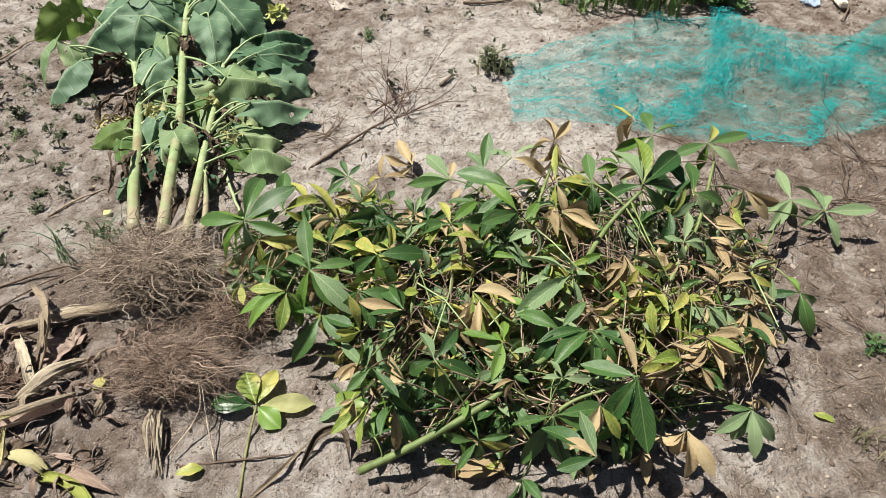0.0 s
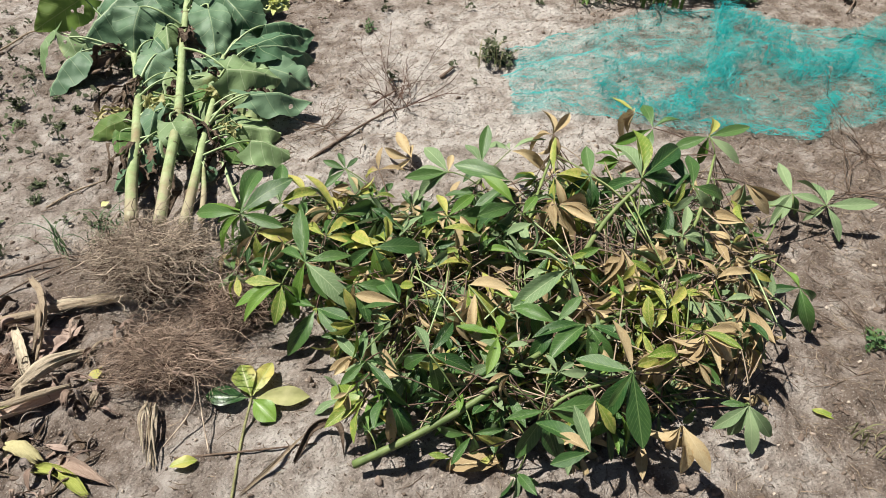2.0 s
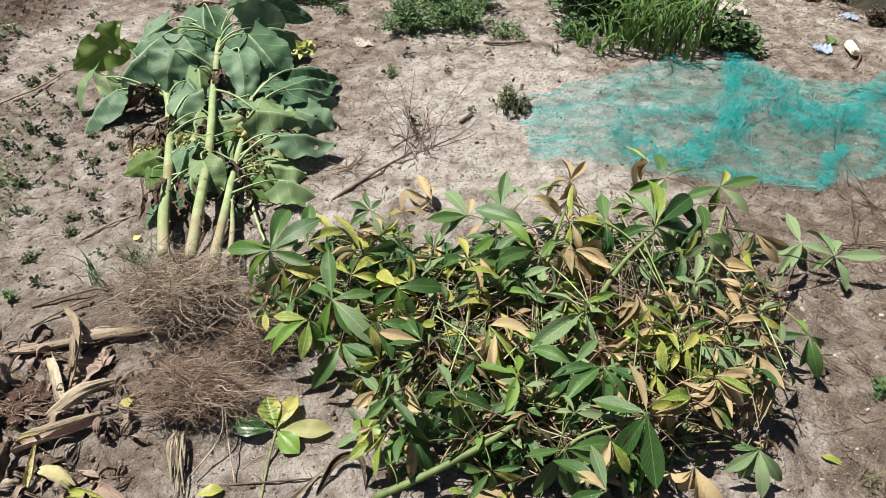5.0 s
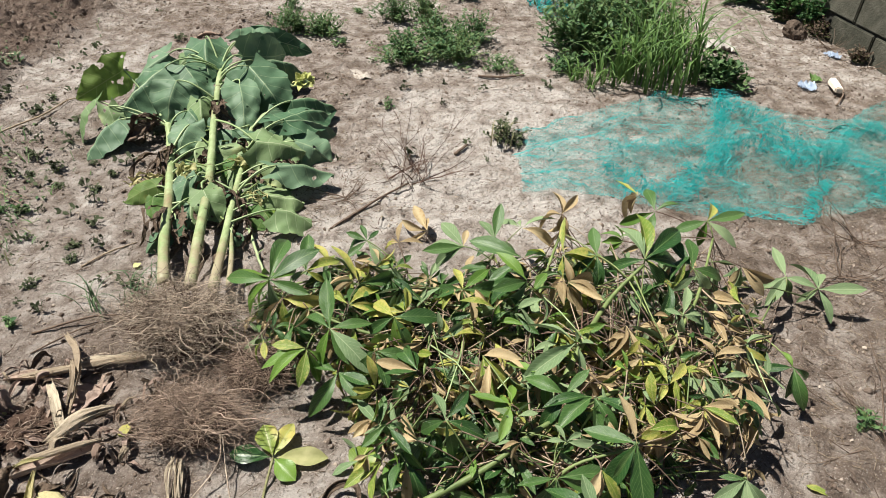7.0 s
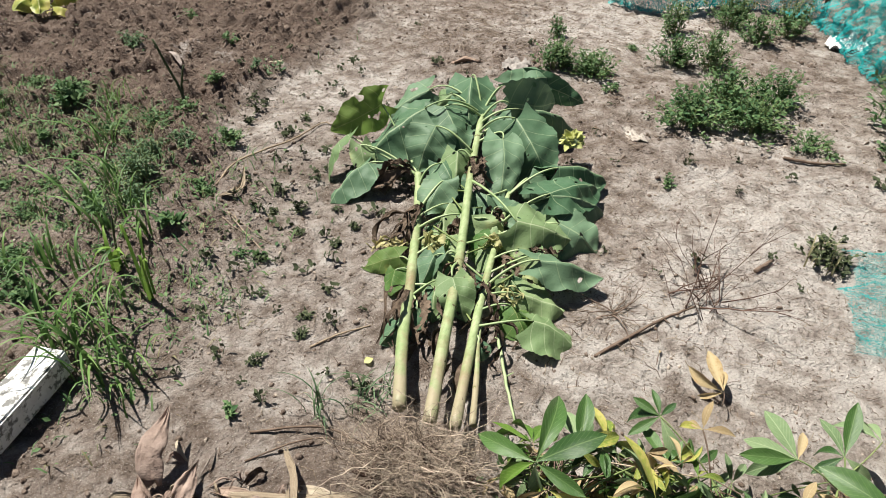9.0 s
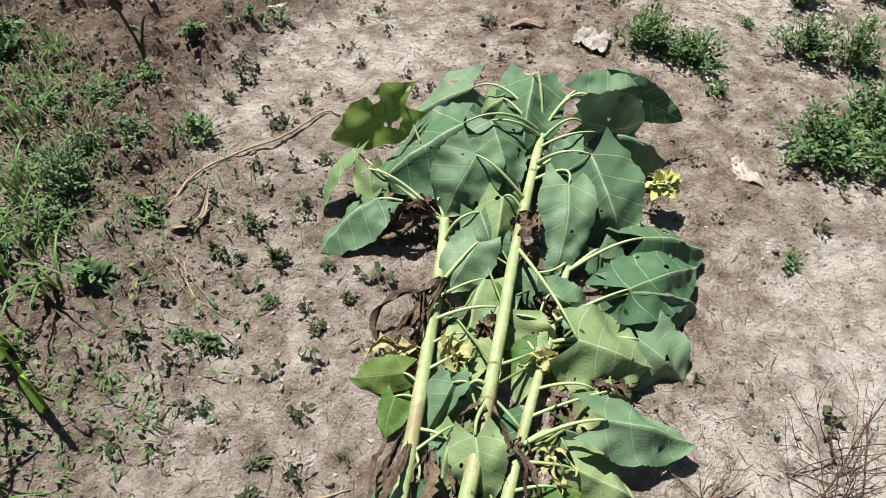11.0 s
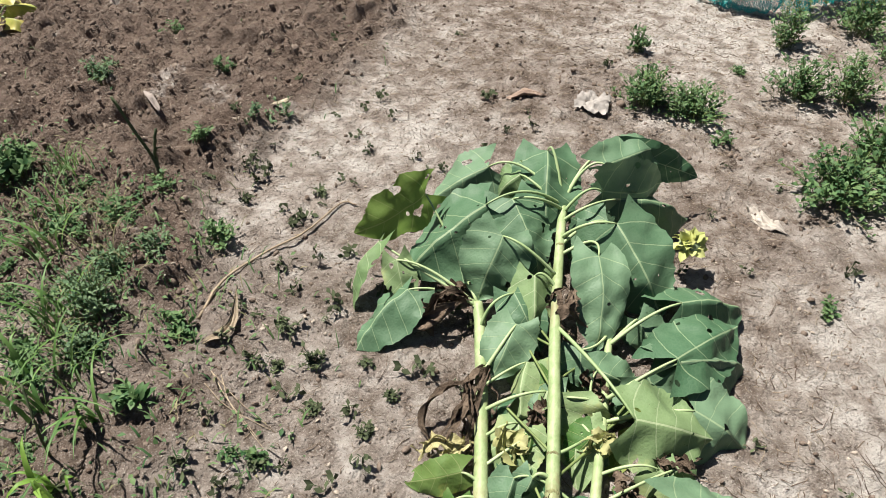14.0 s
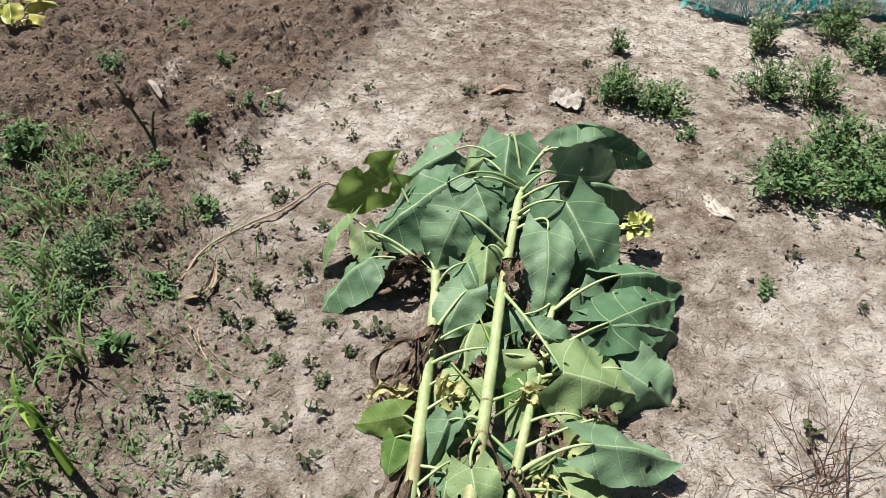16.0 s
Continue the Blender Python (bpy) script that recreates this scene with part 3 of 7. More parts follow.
litter("dry_straw_litter", 9000, stubble, (0.015, 0.075), 0.0009, STRAW, "broken dry straw scattered over the soil", "straw")
litter("dead_twig_litter", 4600, stubble, (0.015, 0.085), 0.0013, TWIG, "thin dark dead stems lying on the soil", "twigs", 0.3)
litter("dark_plant_bits", 15000, soiled, (0.005, 0.024), 0.0014, TWIG, "short dark plant fragments on the soil", "plant bits", 0.5)

# ---- pulled sunflowers ----


def leaf_sheet(name, parent, base, tip, width, material, how="", label=""):
    """A heart-shaped leaf, its halves sinking away from the midrib, its tip hanging."""
    b, t = Vector(base), Vector(tip)
    drop = max(0.0, (b.z - t.z) / max(0.05, (t - b).length))
    hint, fold = (jit(0.5), -0.25 - 0.4 * drop + jit(0.35), 1.0), rng.uniform(-1.1, -0.30)
    if how == "back":
        hint, fold = (0.75, -0.6, 0.15), -0.15
    elif how == "hang":
        hint, fold = (-0.7, -0.6, 0.35), -0.6
    elif how == "upright":
        hint, fold = (0.1, -0.75, 0.65), -0.5
    s = Soup()
    blade(s, b, t, width * 1.16, heart, hint, rng.uniform(0.03, 0.12), fold, rng.uniform(0.02, 0.07), 32, 9, 0.05, jit(0.35), rng.uniform(0.08, 0.32), 0.017, 0.26)
    return s.done(name, material, parent, label, parent.location)


def flower_head(plant, at):
    o = Vector((at[0], at[1], 0)) - plant.location
    c = Soup()
    c.add([o + Vector((v.x * 0.040, v.y * 0.036, at[2] + v.z * 0.030)) for v in ICO_V], ICO_F)
    head = c.done("flower_head", SUN_P, plant, "small wilted yellow green flower head")
    for k in range(40):
        s = Soup()
        a, e = rng.uniform(0, 6.28), rng.uniform(-0.3, 1.2)
        d = Vector((math.cos(a) * math.cos(e), math.sin(a) * math.cos(e), math.sin(e)))
        b = o + Vector((0, 0, at[2])) + d * 0.016
        blade(s, b, b + d * rng.uniform(0.030, 0.055), 0.032, lance, (jit(1), jit(1), 1), 0.1, 0.4, 0.1, 4, 2)
        s.done("petal", PETAL, head)
    g = Soup()
    g.tube([o + Vector(p) for p in ((-0.14, -0.02, 0.14), (-0.06, 0, at[2] - 0.02), (0, 0, at[2] - 0.01))], 0.006, 6)
    g.done("flower_neck", PETIOLE, plant)


SUN_MATS = {"g": SUN_G, "p": SUN_P, "y": SUN_Y, "t": SUN_T}


def sunflower(label, line, radius, taper, fill=0, head=None):
    base = Vector(line[0])
    top = thing("sunflower_plant", (base.x, base.y, 0), label, "sunflower", "pulled sunflowers")
    pts = spline(line, 8)
    rad = [radius * (1 - taper * i / (len(pts) - 1)) * (1 + 0.03 * math.sin(i * 1.1)) for i in range(len(pts))]
    s = Soup()
    s.tube(pts, rad, 12)
    s.done("stalk", STALK, top, "thick pale green ribbed stalk", top.location)
    for i in range(3, len(pts) - 1, 3):
        if rng.random() < 0.6:
            continue
        c = Soup()
        d = (pts[i + 1] - pts[i - 1]).normalized()
        turn = rng.uniform(0, 6.28)
        ring, width = [], rng.uniform(1.5, 3.6)
        side = d.orthogonal().normalized()
        for row, (off, grow) in enumerate(((-0.004, 0.99), (0.0, 1.05), (0.003, 0.99))):
            for q in range(9):
                around = Matrix.Rotation(turn + width * (q / 8 - 0.5), 3, d) @ side
                ring.append(pts[i] + d * (off * rng.uniform(0.4, 1.8)) + around * (rad[i] * grow))
        c.add(ring, [(9 * r + q, 9 * r + q + 1, 9 * r + q + 10, 9 * r + q + 9) for r in range(2) for q in range(8)])
        c.done("leaf_scar", SCAR, top, "", top.location)
    for k in range(fill):
        i = rng.randrange(len(pts) // 3, len(pts))
        side = rng.choice((-1, 1))
        b = pts[i] + Vector((side * rng.uniform(0.05, 0.13), rng.uniform(-0.02, 0.08), 0))
        b.z = ground_at(b.x, b.y) + rng.uniform(0.03, 0.07)
        t = b + Vector((side * rng.uniform(0.03, 0.12), rng.uniform(-0.10, 0.14), 0))
        t.z = ground_at(t.x, t.y) + rng.uniform(0.01, 0.05)
        leaf_sheet("leaf", top, b, t, rng.uniform(0.10, 0.16), rng.choice((SUN_G, SUN_G, SUN_G, SUN_P, SUN_Y)))
        c = Soup()
        c.tube(spline([pts[i - 3], pts[i - 3].lerp(b, 0.6), b], 5), [0.0035] * 11, 6)
        c.done("petiole", STEM, top, "", top.location)
    if head:
        flower_head(top, head)
    return top, pts


def on_stalk(plant, start, mid, base, tip, width, code, how=""):
    """One leaf on its curved petiole, which springs from the stalk."""
    top, pts = plant
    start = min(pts, key=lambda p: (p - Vector(start)).length)
    start, mid, base = start.copy(), Vector(mid), Vector(base)
    c = Soup()
    line = bezier(start, start.lerp(mid, 0.8) + Vector((0, 0, 0.01)), mid.lerp(base, 0.45) + Vector((0, 0, 0.015)), base - Vector((0, 0, 0.003)), 12)
    thick = 0.0052 if base.z > 0.10 else 0.0042
    c.tube(line, [thick * (1.15 - 0.05 * q) for q in range(13)], 7)
    c.done("petiole", PETIOLE, top, "", top.location)
    leaf_sheet("leaf", top, base, tip, width, SUN_MATS[code], how, {"g": "", "p": "pale yellowish green leaf", "y": "yellowing leaf", "t": "thin yellow green leaf coloured as backlit"}[code])


def withered(plant, a, b, width, material, label):
    top = plant[0]
    s = Soup()
    a, b = Vector(a), Vector(b)
    for k in range(5):
        j = Vector((jit(0.02), jit(0.02), rng.uniform(0, 0.02)))
        blade(s, a + j * 0.5, b + j * 1.5, width * rng.uniform(0.22, 0.5), lance, (jit(1.0), jit(1.0), 1), rng.uniform(0.05, 0.25), rng.uniform(-0.6, 1.2), 0.35, 22, 3, 0.6, jit(4.5), jit(0.3), 0.034)
    s.done("withered_leaf", material, top, label, top.location)


plant_a = sunflower("pulled sunflower with a thick stalk forking into drooping leaves",
                    [(-0.83, 1.685, 0.10), (-0.94, 1.94, 0.07), (-1.03, 2.19, 0.05), (-1.14, 2.48, 0.045), (-1.24, 2.73, 0.05), (-1.28, 2.81, 0.06)], 0.0192, 0.14)
plant_b = sunflower("longest pulled sunflower lying on top of the others",
                    [(-0.735, 1.665, 0.11), (-0.81, 1.94, 0.10), (-0.89, 2.25, 0.09), (-0.96, 2.50, 0.10), (-1.04, 2.77, 0.12), (-1.12, 3.08, 0.15), (-1.155, 3.23, 0.17)], 0.0188, 0.26, 9, (-0.755, 3.26, 0.10))
plant_c = sunflower("smaller pulled sunflower with leaves spread over the ground",
                    [(-0.675, 1.69, 0.09), (-0.74, 1.98, 0.06), (-0.80, 2.27, 0.05), (-0.85, 2.57, 0.05), (-0.89, 2.79, 0.06), (-0.90, 2.88, 0.06)], 0.0165, 0.44, 10)
on_stalk(plant_b, (-1.15, 3.22, 0.17), (-1.25, 3.14, 0.28), (-1.35, 3.04, 0.24), (-1.52, 2.81, 0.13), 0.27, "g")
on_stalk(plant_b, (-1.11, 2.93, 0.12), (-1.17, 2.92, 0.22), (-1.26, 2.95, 0.22), (-1.28, 2.79, 0.10), 0.18, "g")
on_stalk(plant_b, (-1.15, 3.19, 0.18), (-1.20, 3.12, 0.25), (-1.29, 3.11, 0.23), (-1.13, 2.95, 0.12), 0.17, "g")
on_stalk(plant_b, (-1.14, 3.21, 0.19), (-1.32, 3.29, 0.27), (-1.42, 3.25, 0.22), (-1.58, 3.13, 0.14), 0.19, "g")
on_stalk(plant_a, (-1.28, 2.81, 0.05), (-1.42, 2.98, 0.07), (-1.55, 3.04, 0.22), (-1.66, 2.83, 0.17), 0.16, "t", "back")
on_stalk(plant_a, (-1.28, 2.81, 0.05), (-1.45, 2.81, 0.10), (-1.62, 2.85, 0.15), (-1.68, 2.66, 0.04), 0.08, "p", "hang")
on_stalk(plant_a, (-1.28, 2.80, 0.05), (-1.38, 2.79, 0.10), (-1.47, 2.74, 0.11), (-1.56, 2.55, 0.03), 0.15, "g")
on_stalk(plant_a, (-1.28, 2.80, 0.05), (-1.44, 2.84, 0.12), (-1.54, 2.81, 0.14), (-1.46, 2.71, 0.05), 0.09, "p")
on_stalk(plant_b, (-1.14, 3.21, 0.19), (-1.24, 3.36, 0.30), (-1.25, 3.33, 0.28), (-1.17, 3.08, 0.16), 0.20, "g")
on_stalk(plant_b, (-1.15, 3.20, 0.19), (-1.25, 3.19, 0.24), (-1.31, 3.25, 0.22), (-1.38, 3.19, 0.15), 0.13, "p")
on_stalk(plant_b, (-1.15, 3.23, 0.19), (-1.13, 3.34, 0.27), (-1.06, 3.34, 0.27), (-0.90, 3.56, 0.26), 0.14, "g", "upright")
on_stalk(plant_b, (-1.15, 3.24, 0.19), (-1.14, 3.45, 0.27), (-1.00, 3.46, 0.25), (-0.77, 3.58, 0.14), 0.11, "g", "back")
on_stalk(plant_b, (-1.13, 3.18, 0.19), (-1.10, 3.24, 0.24), (-1.05, 3.27, 0.22), (-0.86, 3.43, 0.17), 0.20, "g", "back")
on_stalk(plant_b, (-1.13, 3.15, 0.17), (-1.08, 3.17, 0.22), (-0.99, 3.28, 0.20), (-0.75, 3.44, 0.10), 0.19, "g")
on_stalk(plant_b, (-1.12, 3.08, 0.17), (-1.06, 3.07, 0.24), (-0.97, 3.11, 0.24), (-0.77, 2.95, 0.10), 0.24, "g")
on_stalk(plant_b, (-1.11, 3.04, 0.16), (-1.06, 3.16, 0.18), (-1.00, 3.18, 0.18), (-1.08, 3.06, 0.10), 0.15, "g")
on_stalk(plant_b, (-1.11, 3.02, 0.16), (-1.01, 3.12, 0.18), (-0.99, 3.01, 0.19), (-0.90, 2.77, 0.09), 0.15, "g")
on_stalk(plant_b, (-1.08, 2.87, 0.13), (-1.12, 2.91, 0.16), (-1.14, 2.89, 0.16), (-1.08, 2.71, 0.08), 0.12, "p")
on_stalk(plant_a, (-1.18, 2.59, 0.04), (-1.15, 2.67, 0.10), (-1.14, 2.74, 0.11), (-1.15, 2.58, 0.05), 0.13, "g")
on_stalk(plant_a, (-1.24, 2.73, 0.05), (-1.24, 2.77, 0.12), (-1.18, 2.83, 0.13), (-1.06, 2.72, 0.06), 0.12, "g")
on_stalk(plant_a, (-1.13, 2.47, 0.04), (-1.08, 2.52, 0.09), (-1.00, 2.57, 0.10), (-0.99, 2.48, 0.04), 0.24, "p")
on_stalk(plant_c, (-0.86, 2.62, 0.06), (-0.90, 2.58, 0.09), (-0.95, 2.58, 0.09), (-1.03, 2.48, 0.04), 0.10, "g")
on_stalk(plant_c, (-0.86, 2.64, 0.05), (-0.80, 2.66, 0.13), (-0.72, 2.76, 0.15), (-0.56, 3.03, 0.08), 0.18, "g")
on_stalk(plant_c, (-0.86, 2.64, 0.05), (-0.80, 2.67, 0.12), (-0.71, 2.76, 0.14), (-0.48, 2.95, 0.05), 0.15, "g")
on_stalk(plant_c, (-0.85, 2.63, 0.05), (-0.81, 2.67, 0.10), (-0.78, 2.71, 0.11), (-0.70, 2.66, 0.05), 0.18, "g")
on_stalk(plant_b, (-1.04, 2.77, 0.11), (-0.89, 2.62, 0.18), (-0.78, 2.54, 0.15), (-0.59, 2.61, 0.08), 0.19, "p")
on_stalk(plant_c, (-0.85, 2.58, 0.05), (-0.75, 2.62, 0.08), (-0.65, 2.66, 0.10), (-0.48, 2.65, 0.03), 0.21, "g")
on_stalk(plant_c, (-0.80, 2.26, 0.05), (-0.73, 2.33, 0.13), (-0.65, 2.38, 0.14), (-0.44, 2.48, 0.07), 0.13, "g")
on_stalk(plant_c, (-0.88, 2.81, 0.06), (-0.82, 2.89, 0.13), (-0.74, 2.97, 0.14), (-0.55, 3.12, 0.06), 0.18, "g")
on_stalk(plant_c, (-0.88, 2.81, 0.06), (-0.85, 2.87, 0.10), (-0.84, 2.89, 0.11), (-0.75, 2.82, 0.05), 0.10, "g")
on_stalk(plant_c, (-0.81, 2.35, 0.05), (-0.74, 2.42, 0.07), (-0.66, 2.50, 0.08), (-0.71, 2.40, 0.03), 0.10, "p")
on_stalk(plant_a, (-1.07, 2.29, 0.04), (-1.10, 2.30, 0.05), (-1.12, 2.30, 0.06), (-1.24, 2.23, 0.03), 0.08, "y")
on_stalk(plant_a, (-1.06, 2.25, 0.04), (-1.08, 2.26, 0.04), (-1.11, 2.24, 0.05), (-1.09, 2.15, 0.02), 0.07, "y")
on_stalk(plant_c, (-0.81, 2.31, 0.05), (-0.95, 2.36, 0.09), (-1.00, 2.32, 0.09), (-1.00, 2.20, 0.03), 0.09, "g")
on_stalk(plant_b, (-0.91, 2.34, 0.10), (-0.95, 2.35, 0.10), (-0.96, 2.33, 0.10), (-0.98, 2.25, 0.04), 0.07, "g")
on_stalk(plant_c, (-0.91, 2.88, 0.06), (-0.91, 2.75, 0.08), (-0.96, 2.74, 0.09), (-0.93, 2.66, 0.04), 0.11, "g")
on_stalk(plant_c, (-0.86, 2.55, 0.05), (-0.92, 2.61, 0.08), (-0.90, 2.70, 0.08), (-0.77, 2.71, 0.04), 0.11, "g")
on_stalk(plant_a, (-1.01, 2.15, 0.05), (-0.97, 2.12, 0.05), (-0.96, 2.09, 0.06), (-1.02, 1.94, 0.02), 0.09, "g")
on_stalk(plant_b, (-0.91, 2.30, 0.09), (-0.91, 2.24, 0.12), (-0.89, 2.21, 0.12), (-0.81, 2.10, 0.07), 0.11, "p")
on_stalk(plant_a, (-1.03, 2.20, 0.05), (-0.97, 2.21, 0.05), (-0.94, 2.20, 0.05), (-0.92, 2.12, 0.03), 0.07, "g")
on_stalk(plant_c, (-0.73, 2.10, 0.05), (-0.66, 2.12, 0.08), (-0.60, 2.16, 0.08), (-0.45, 2.19, 0.03), 0.16, "p")
on_stalk(plant_c, (-0.75, 2.15, 0.05), (-0.73, 2.20, 0.06), (-0.69, 2.22, 0.06), (-0.60, 2.13, 0.03), 0.11, "y")
on_stalk(plant_c, (-0.73, 2.05, 0.05), (-0.73, 2.05, 0.05), (-0.73, 2.02, 0.05), (-0.70, 1.99, 0.03), 0.07, "g")
on_stalk(plant_a, (-1.08, 2.33, 0.05), (-1.03, 2.40, 0.07), (-1.00, 2.45, 0.07), (-0.98, 2.35, 0.03), 0.10, "y")
on_stalk(plant_b, (-0.93, 2.40, 0.08), (-0.89, 2.45, 0.08), (-0.86, 2.52, 0.07), (-0.90, 2.44, 0.03), 0.09, "y")
on_stalk(plant_c, (-0.80, 2.27, 0.05), (-0.77, 2.32, 0.07), (-0.74, 2.34, 0.07), (-0.67, 2.30, 0.04), 0.10, "p")
on_stalk(plant_a, (-1.10, 2.40, 0.05), (-1.07, 2.45, 0.07), (-1.04, 2.48, 0.06), (-1.00, 2.31, 0.03), 0.12, "p")
on_stalk(plant_a, (-1.16, 2.55, 0.05), (-1.12, 2.60, 0.07), (-1.08, 2.66, 0.07), (-1.05, 2.51, 0.04), 0.13, "p")
on_stalk(plant_c, (-0.84, 2.50, 0.05), (-0.88, 2.52, 0.06), (-0.90, 2.54, 0.06), (-0.88, 2.38, 0.03), 0.11, "p")
on_stalk(plant_c, (-0.79, 2.22, 0.05), (-0.73, 2.25, 0.07), (-0.67, 2.28, 0.06), (-0.53, 2.30, 0.03), 0.13, "p")
on_stalk(plant_c, (-0.82, 2.42, 0.05), (-0.76, 2.47, 0.08), (-0.70, 2.48, 0.08), (-0.57, 2.45, 0.04), 0.13, "p")
on_stalk(plant_a, (-1.00, 2.13, 0.05), (-0.97, 2.20, 0.06), (-0.95, 2.24, 0.06), (-0.92, 2.09, 0.03), 0.10, "p")
BROWN = "shrivelled dark brown leaf"
withered(plant_a, (-1.30, 2.79, 0.09), (-1.43, 2.73, 0.04), 0.10, WITHER, BROWN)
withered(plant_a, (-1.33, 2.83, 0.08), (-1.39, 2.77, 0.05), 0.07, WITHER, BROWN)
withered(plant_a, (-1.20, 2.57, 0.05), (-1.18, 2.34, 0.02), 0.055, WITHER, BROWN)
withered(plant_a, (-1.17, 2.61, 0.05), (-1.15, 2.36, 0.03), 0.05, WITHER, BROWN)
withered(plant_a, (-1.13, 2.39, 0.04), (-1.23, 2.32, 0.03), 0.06, HUSK_Y, "curled brown yellow leaf edge")
withered(plant_a, (-0.97, 2.16, 0.05), (-0.90, 1.96, 0.02), 0.06, WITHER, BROWN)
withered(plant_a, (-1.05, 2.20, 0.03), (-0.98, 1.90, 0.01), 0.035, WITHER, BROWN)
withered(plant_b, (-1.04, 2.87, 0.16), (-1.01, 2.77, 0.10), 0.06, WITHER, BROWN)
withered(plant_b, (-0.90, 2.32, 0.09), (-0.84, 2.12, 0.04), 0.06, WITHER, BROWN)
withered(plant_b, (-1.02, 2.49, 0.06), (-0.95, 2.54, 0.05), 0.07, WITHER, BROWN)
withered(plant_c, (-0.80, 2.28, 0.06), (-0.75, 2.08, 0.02), 0.05, WITHER, BROWN)
withered(plant_c, (-0.73, 2.51, 0.06), (-0.63, 2.54, 0.03), 0.08, WITHER, BROWN)
withered(plant_c, (-0.79, 2.45, 0.06), (-0.72, 2.36, 0.03), 0.06, WITHER, BROWN)
withered(plant_c, (-0.91, 2.69, 0.07), (-0.85, 2.61, 0.04), 0.06, WITHER, BROWN)
withered(plant_c, (-0.72, 2.16, 0.04), (-0.69, 1.98, 0.02), 0.05, WITHER, BROWN)
withered(plant_c, (-0.82, 2.53, 0.05), (-0.86, 2.45, 0.05), 0.06, SUN_W, "withered yellow leaf")
withered(plant_c, (-0.74, 2.30, 0.06), (-0.69, 2.23, 0.06), 0.05, SUN_W, "withered yellow leaf")
withered(plant_b, (-1.07, 2.45, 0.05), (-1.00, 2.39, 0.05), 0.08, SUN_W, "withered yellow leaf")


def root_clump(at, size, n, label, dark):
    top = thing("root_clump", (at[0], at[1], 0), label, "roots")
    s = Soup()
    core = bmesh.new()
    bmesh.ops.create_icosphere(core, subdivisions=5, radius=1)
    for v in core.verts:
        k = 1 + 0.40 * noise.noise(v.co * 2.1 + Vector(at) * 5) + 0.30 * noise.noise(v.co * 7) + 0.12 * noise.noise(v.co * 17)
        v.co = Vector((v.co.x * size[0] * 0.50 * k, v.co.y * size[1] * 0.50 * k, at[2] * 0.62 + v.co.z * size[2] * 0.46 * k))
    me = bpy.data.meshes.new("soil_core")
    core.to_mesh(me)
    core.free()
    me.materials.append(CORE)
    ob = new("soil_core", me)
    ob.parent = top
    for k in range(n):
        thick = k % 19 == 0
        a, e = rng.uniform(0, 6.28), rng.uniform(-0.3, 1.2)
        d = Vector((math.cos(a) * math.cos(e), math.sin(a) * math.cos(e), math.sin(e)))
        p = Vector((d.x * size[0] * 0.30, d.y * size[1] * 0.30, at[2] * 0.8 + d.z * size[2] * 0.35))
        l = rng.uniform(0.20, 0.78) * (1.5 if rng.random() < 0.12 or thick else 1)
        pts, seg = [], 13
        v, bend = d.copy(), Vector((jit(0.35), jit(0.35), jit(0.3) - 0.12))
        for i in range(seg):
            pts.append(p.copy())
            bend = bend * 0.8 + Vector((jit(0.5), jit(0.5), jit(0.45)))
            v = (v * 0.8 + bend + Vector((jit(0.9), jit(0.9), jit(0.9)))).normalized()
            p = p + Vector((v.x * size[0], v.y * size[1], v.z * size[2])) * (l * 0.125)
            p.z = max(p.z, 0.004 + ground_at(at[0] + p.x, at[1] + p.y))
        r = rng.uniform(0.0005, 0.0011) * (2.6 if thick else 1.5 if k % 6 == 0 else 1)
        s.tube(pts, [r * (1 - 0.055 * i) for i in range(seg)], 3, False)
    tagged(s.done("root_mass", ROOT_DARK if dark else ROOT, top), kind="stuff")
    return top


sunflower("thin bare sunflower stalk pulled with the others",
          [(-0.64, 1.73, 0.07), (-0.69, 1.90, 0.05), (-0.73, 2.02, 0.05), (-0.77, 2.16, 0.04)], 0.010, 0.3, 0)
root_clump((-0.72, 1.53, 0.11), (0.25, 0.19, 0.13), 2700, "tangled fibrous sunflower roots full of dry soil", False)
root_clump((-0.57, 1.22, 0.06), (0.20, 0.14, 0.09), 2100, "darker uprooted root clump on bare soil", True)
root_clump((-0.46, 1.42, 0.05), (0.17, 0.15, 0.07), 1100, "loose reddish roots beside the leafy branches", True)

# ---- heap of cut leafy branches ----


def leaflet_mesh(name, material, fold, arch, curl, seed):
    s = Soup()
    rng.seed(seed)
    blade(s, (0, 0, 0), (1, 0, 0), 0.335, obovate, (0, 0, 1), arch, fold, 0.03, 9, 2, 0.03, jit(0.3), curl)
    me = bpy.data.meshes.new(name)
    me.from_pydata([tuple(v) for v in s.v], [], s.f)
    layer = me.uv_layers.new(name="UVMap")
    layer.data.foreach_set("uv", np.array([s.uv[i] for f in s.f for i in f], dtype=np.float32).ravel())
    me.materials.append(material)
    me.polygons.foreach_set("use_smooth", [True] * len(me.polygons))
    return me


LEAFLETS = {}
for code, mat in (("g", LEAF_G), ("v", LEAF_V), ("p", LEAF_P), ("y", LEAF_Y), ("d", LEAF_D)):
    LEAFLETS[code] = [leaflet_mesh("leaflet", mat, f * (1.7 if code == "d" else 1), a, c * (1.8 if code == "d" else 1), 40 + k)
                      for k, (f, a, c) in enumerate([(0.35, 0.05, 0.10), (0.6, 0.03, 0.22), (0.2, 0.08, 0.05), (0.9, 0.02, 0.30), (0.45, 0.0, 0.0), (0.7, 0.10, 0.35)])]
rng.seed(11)


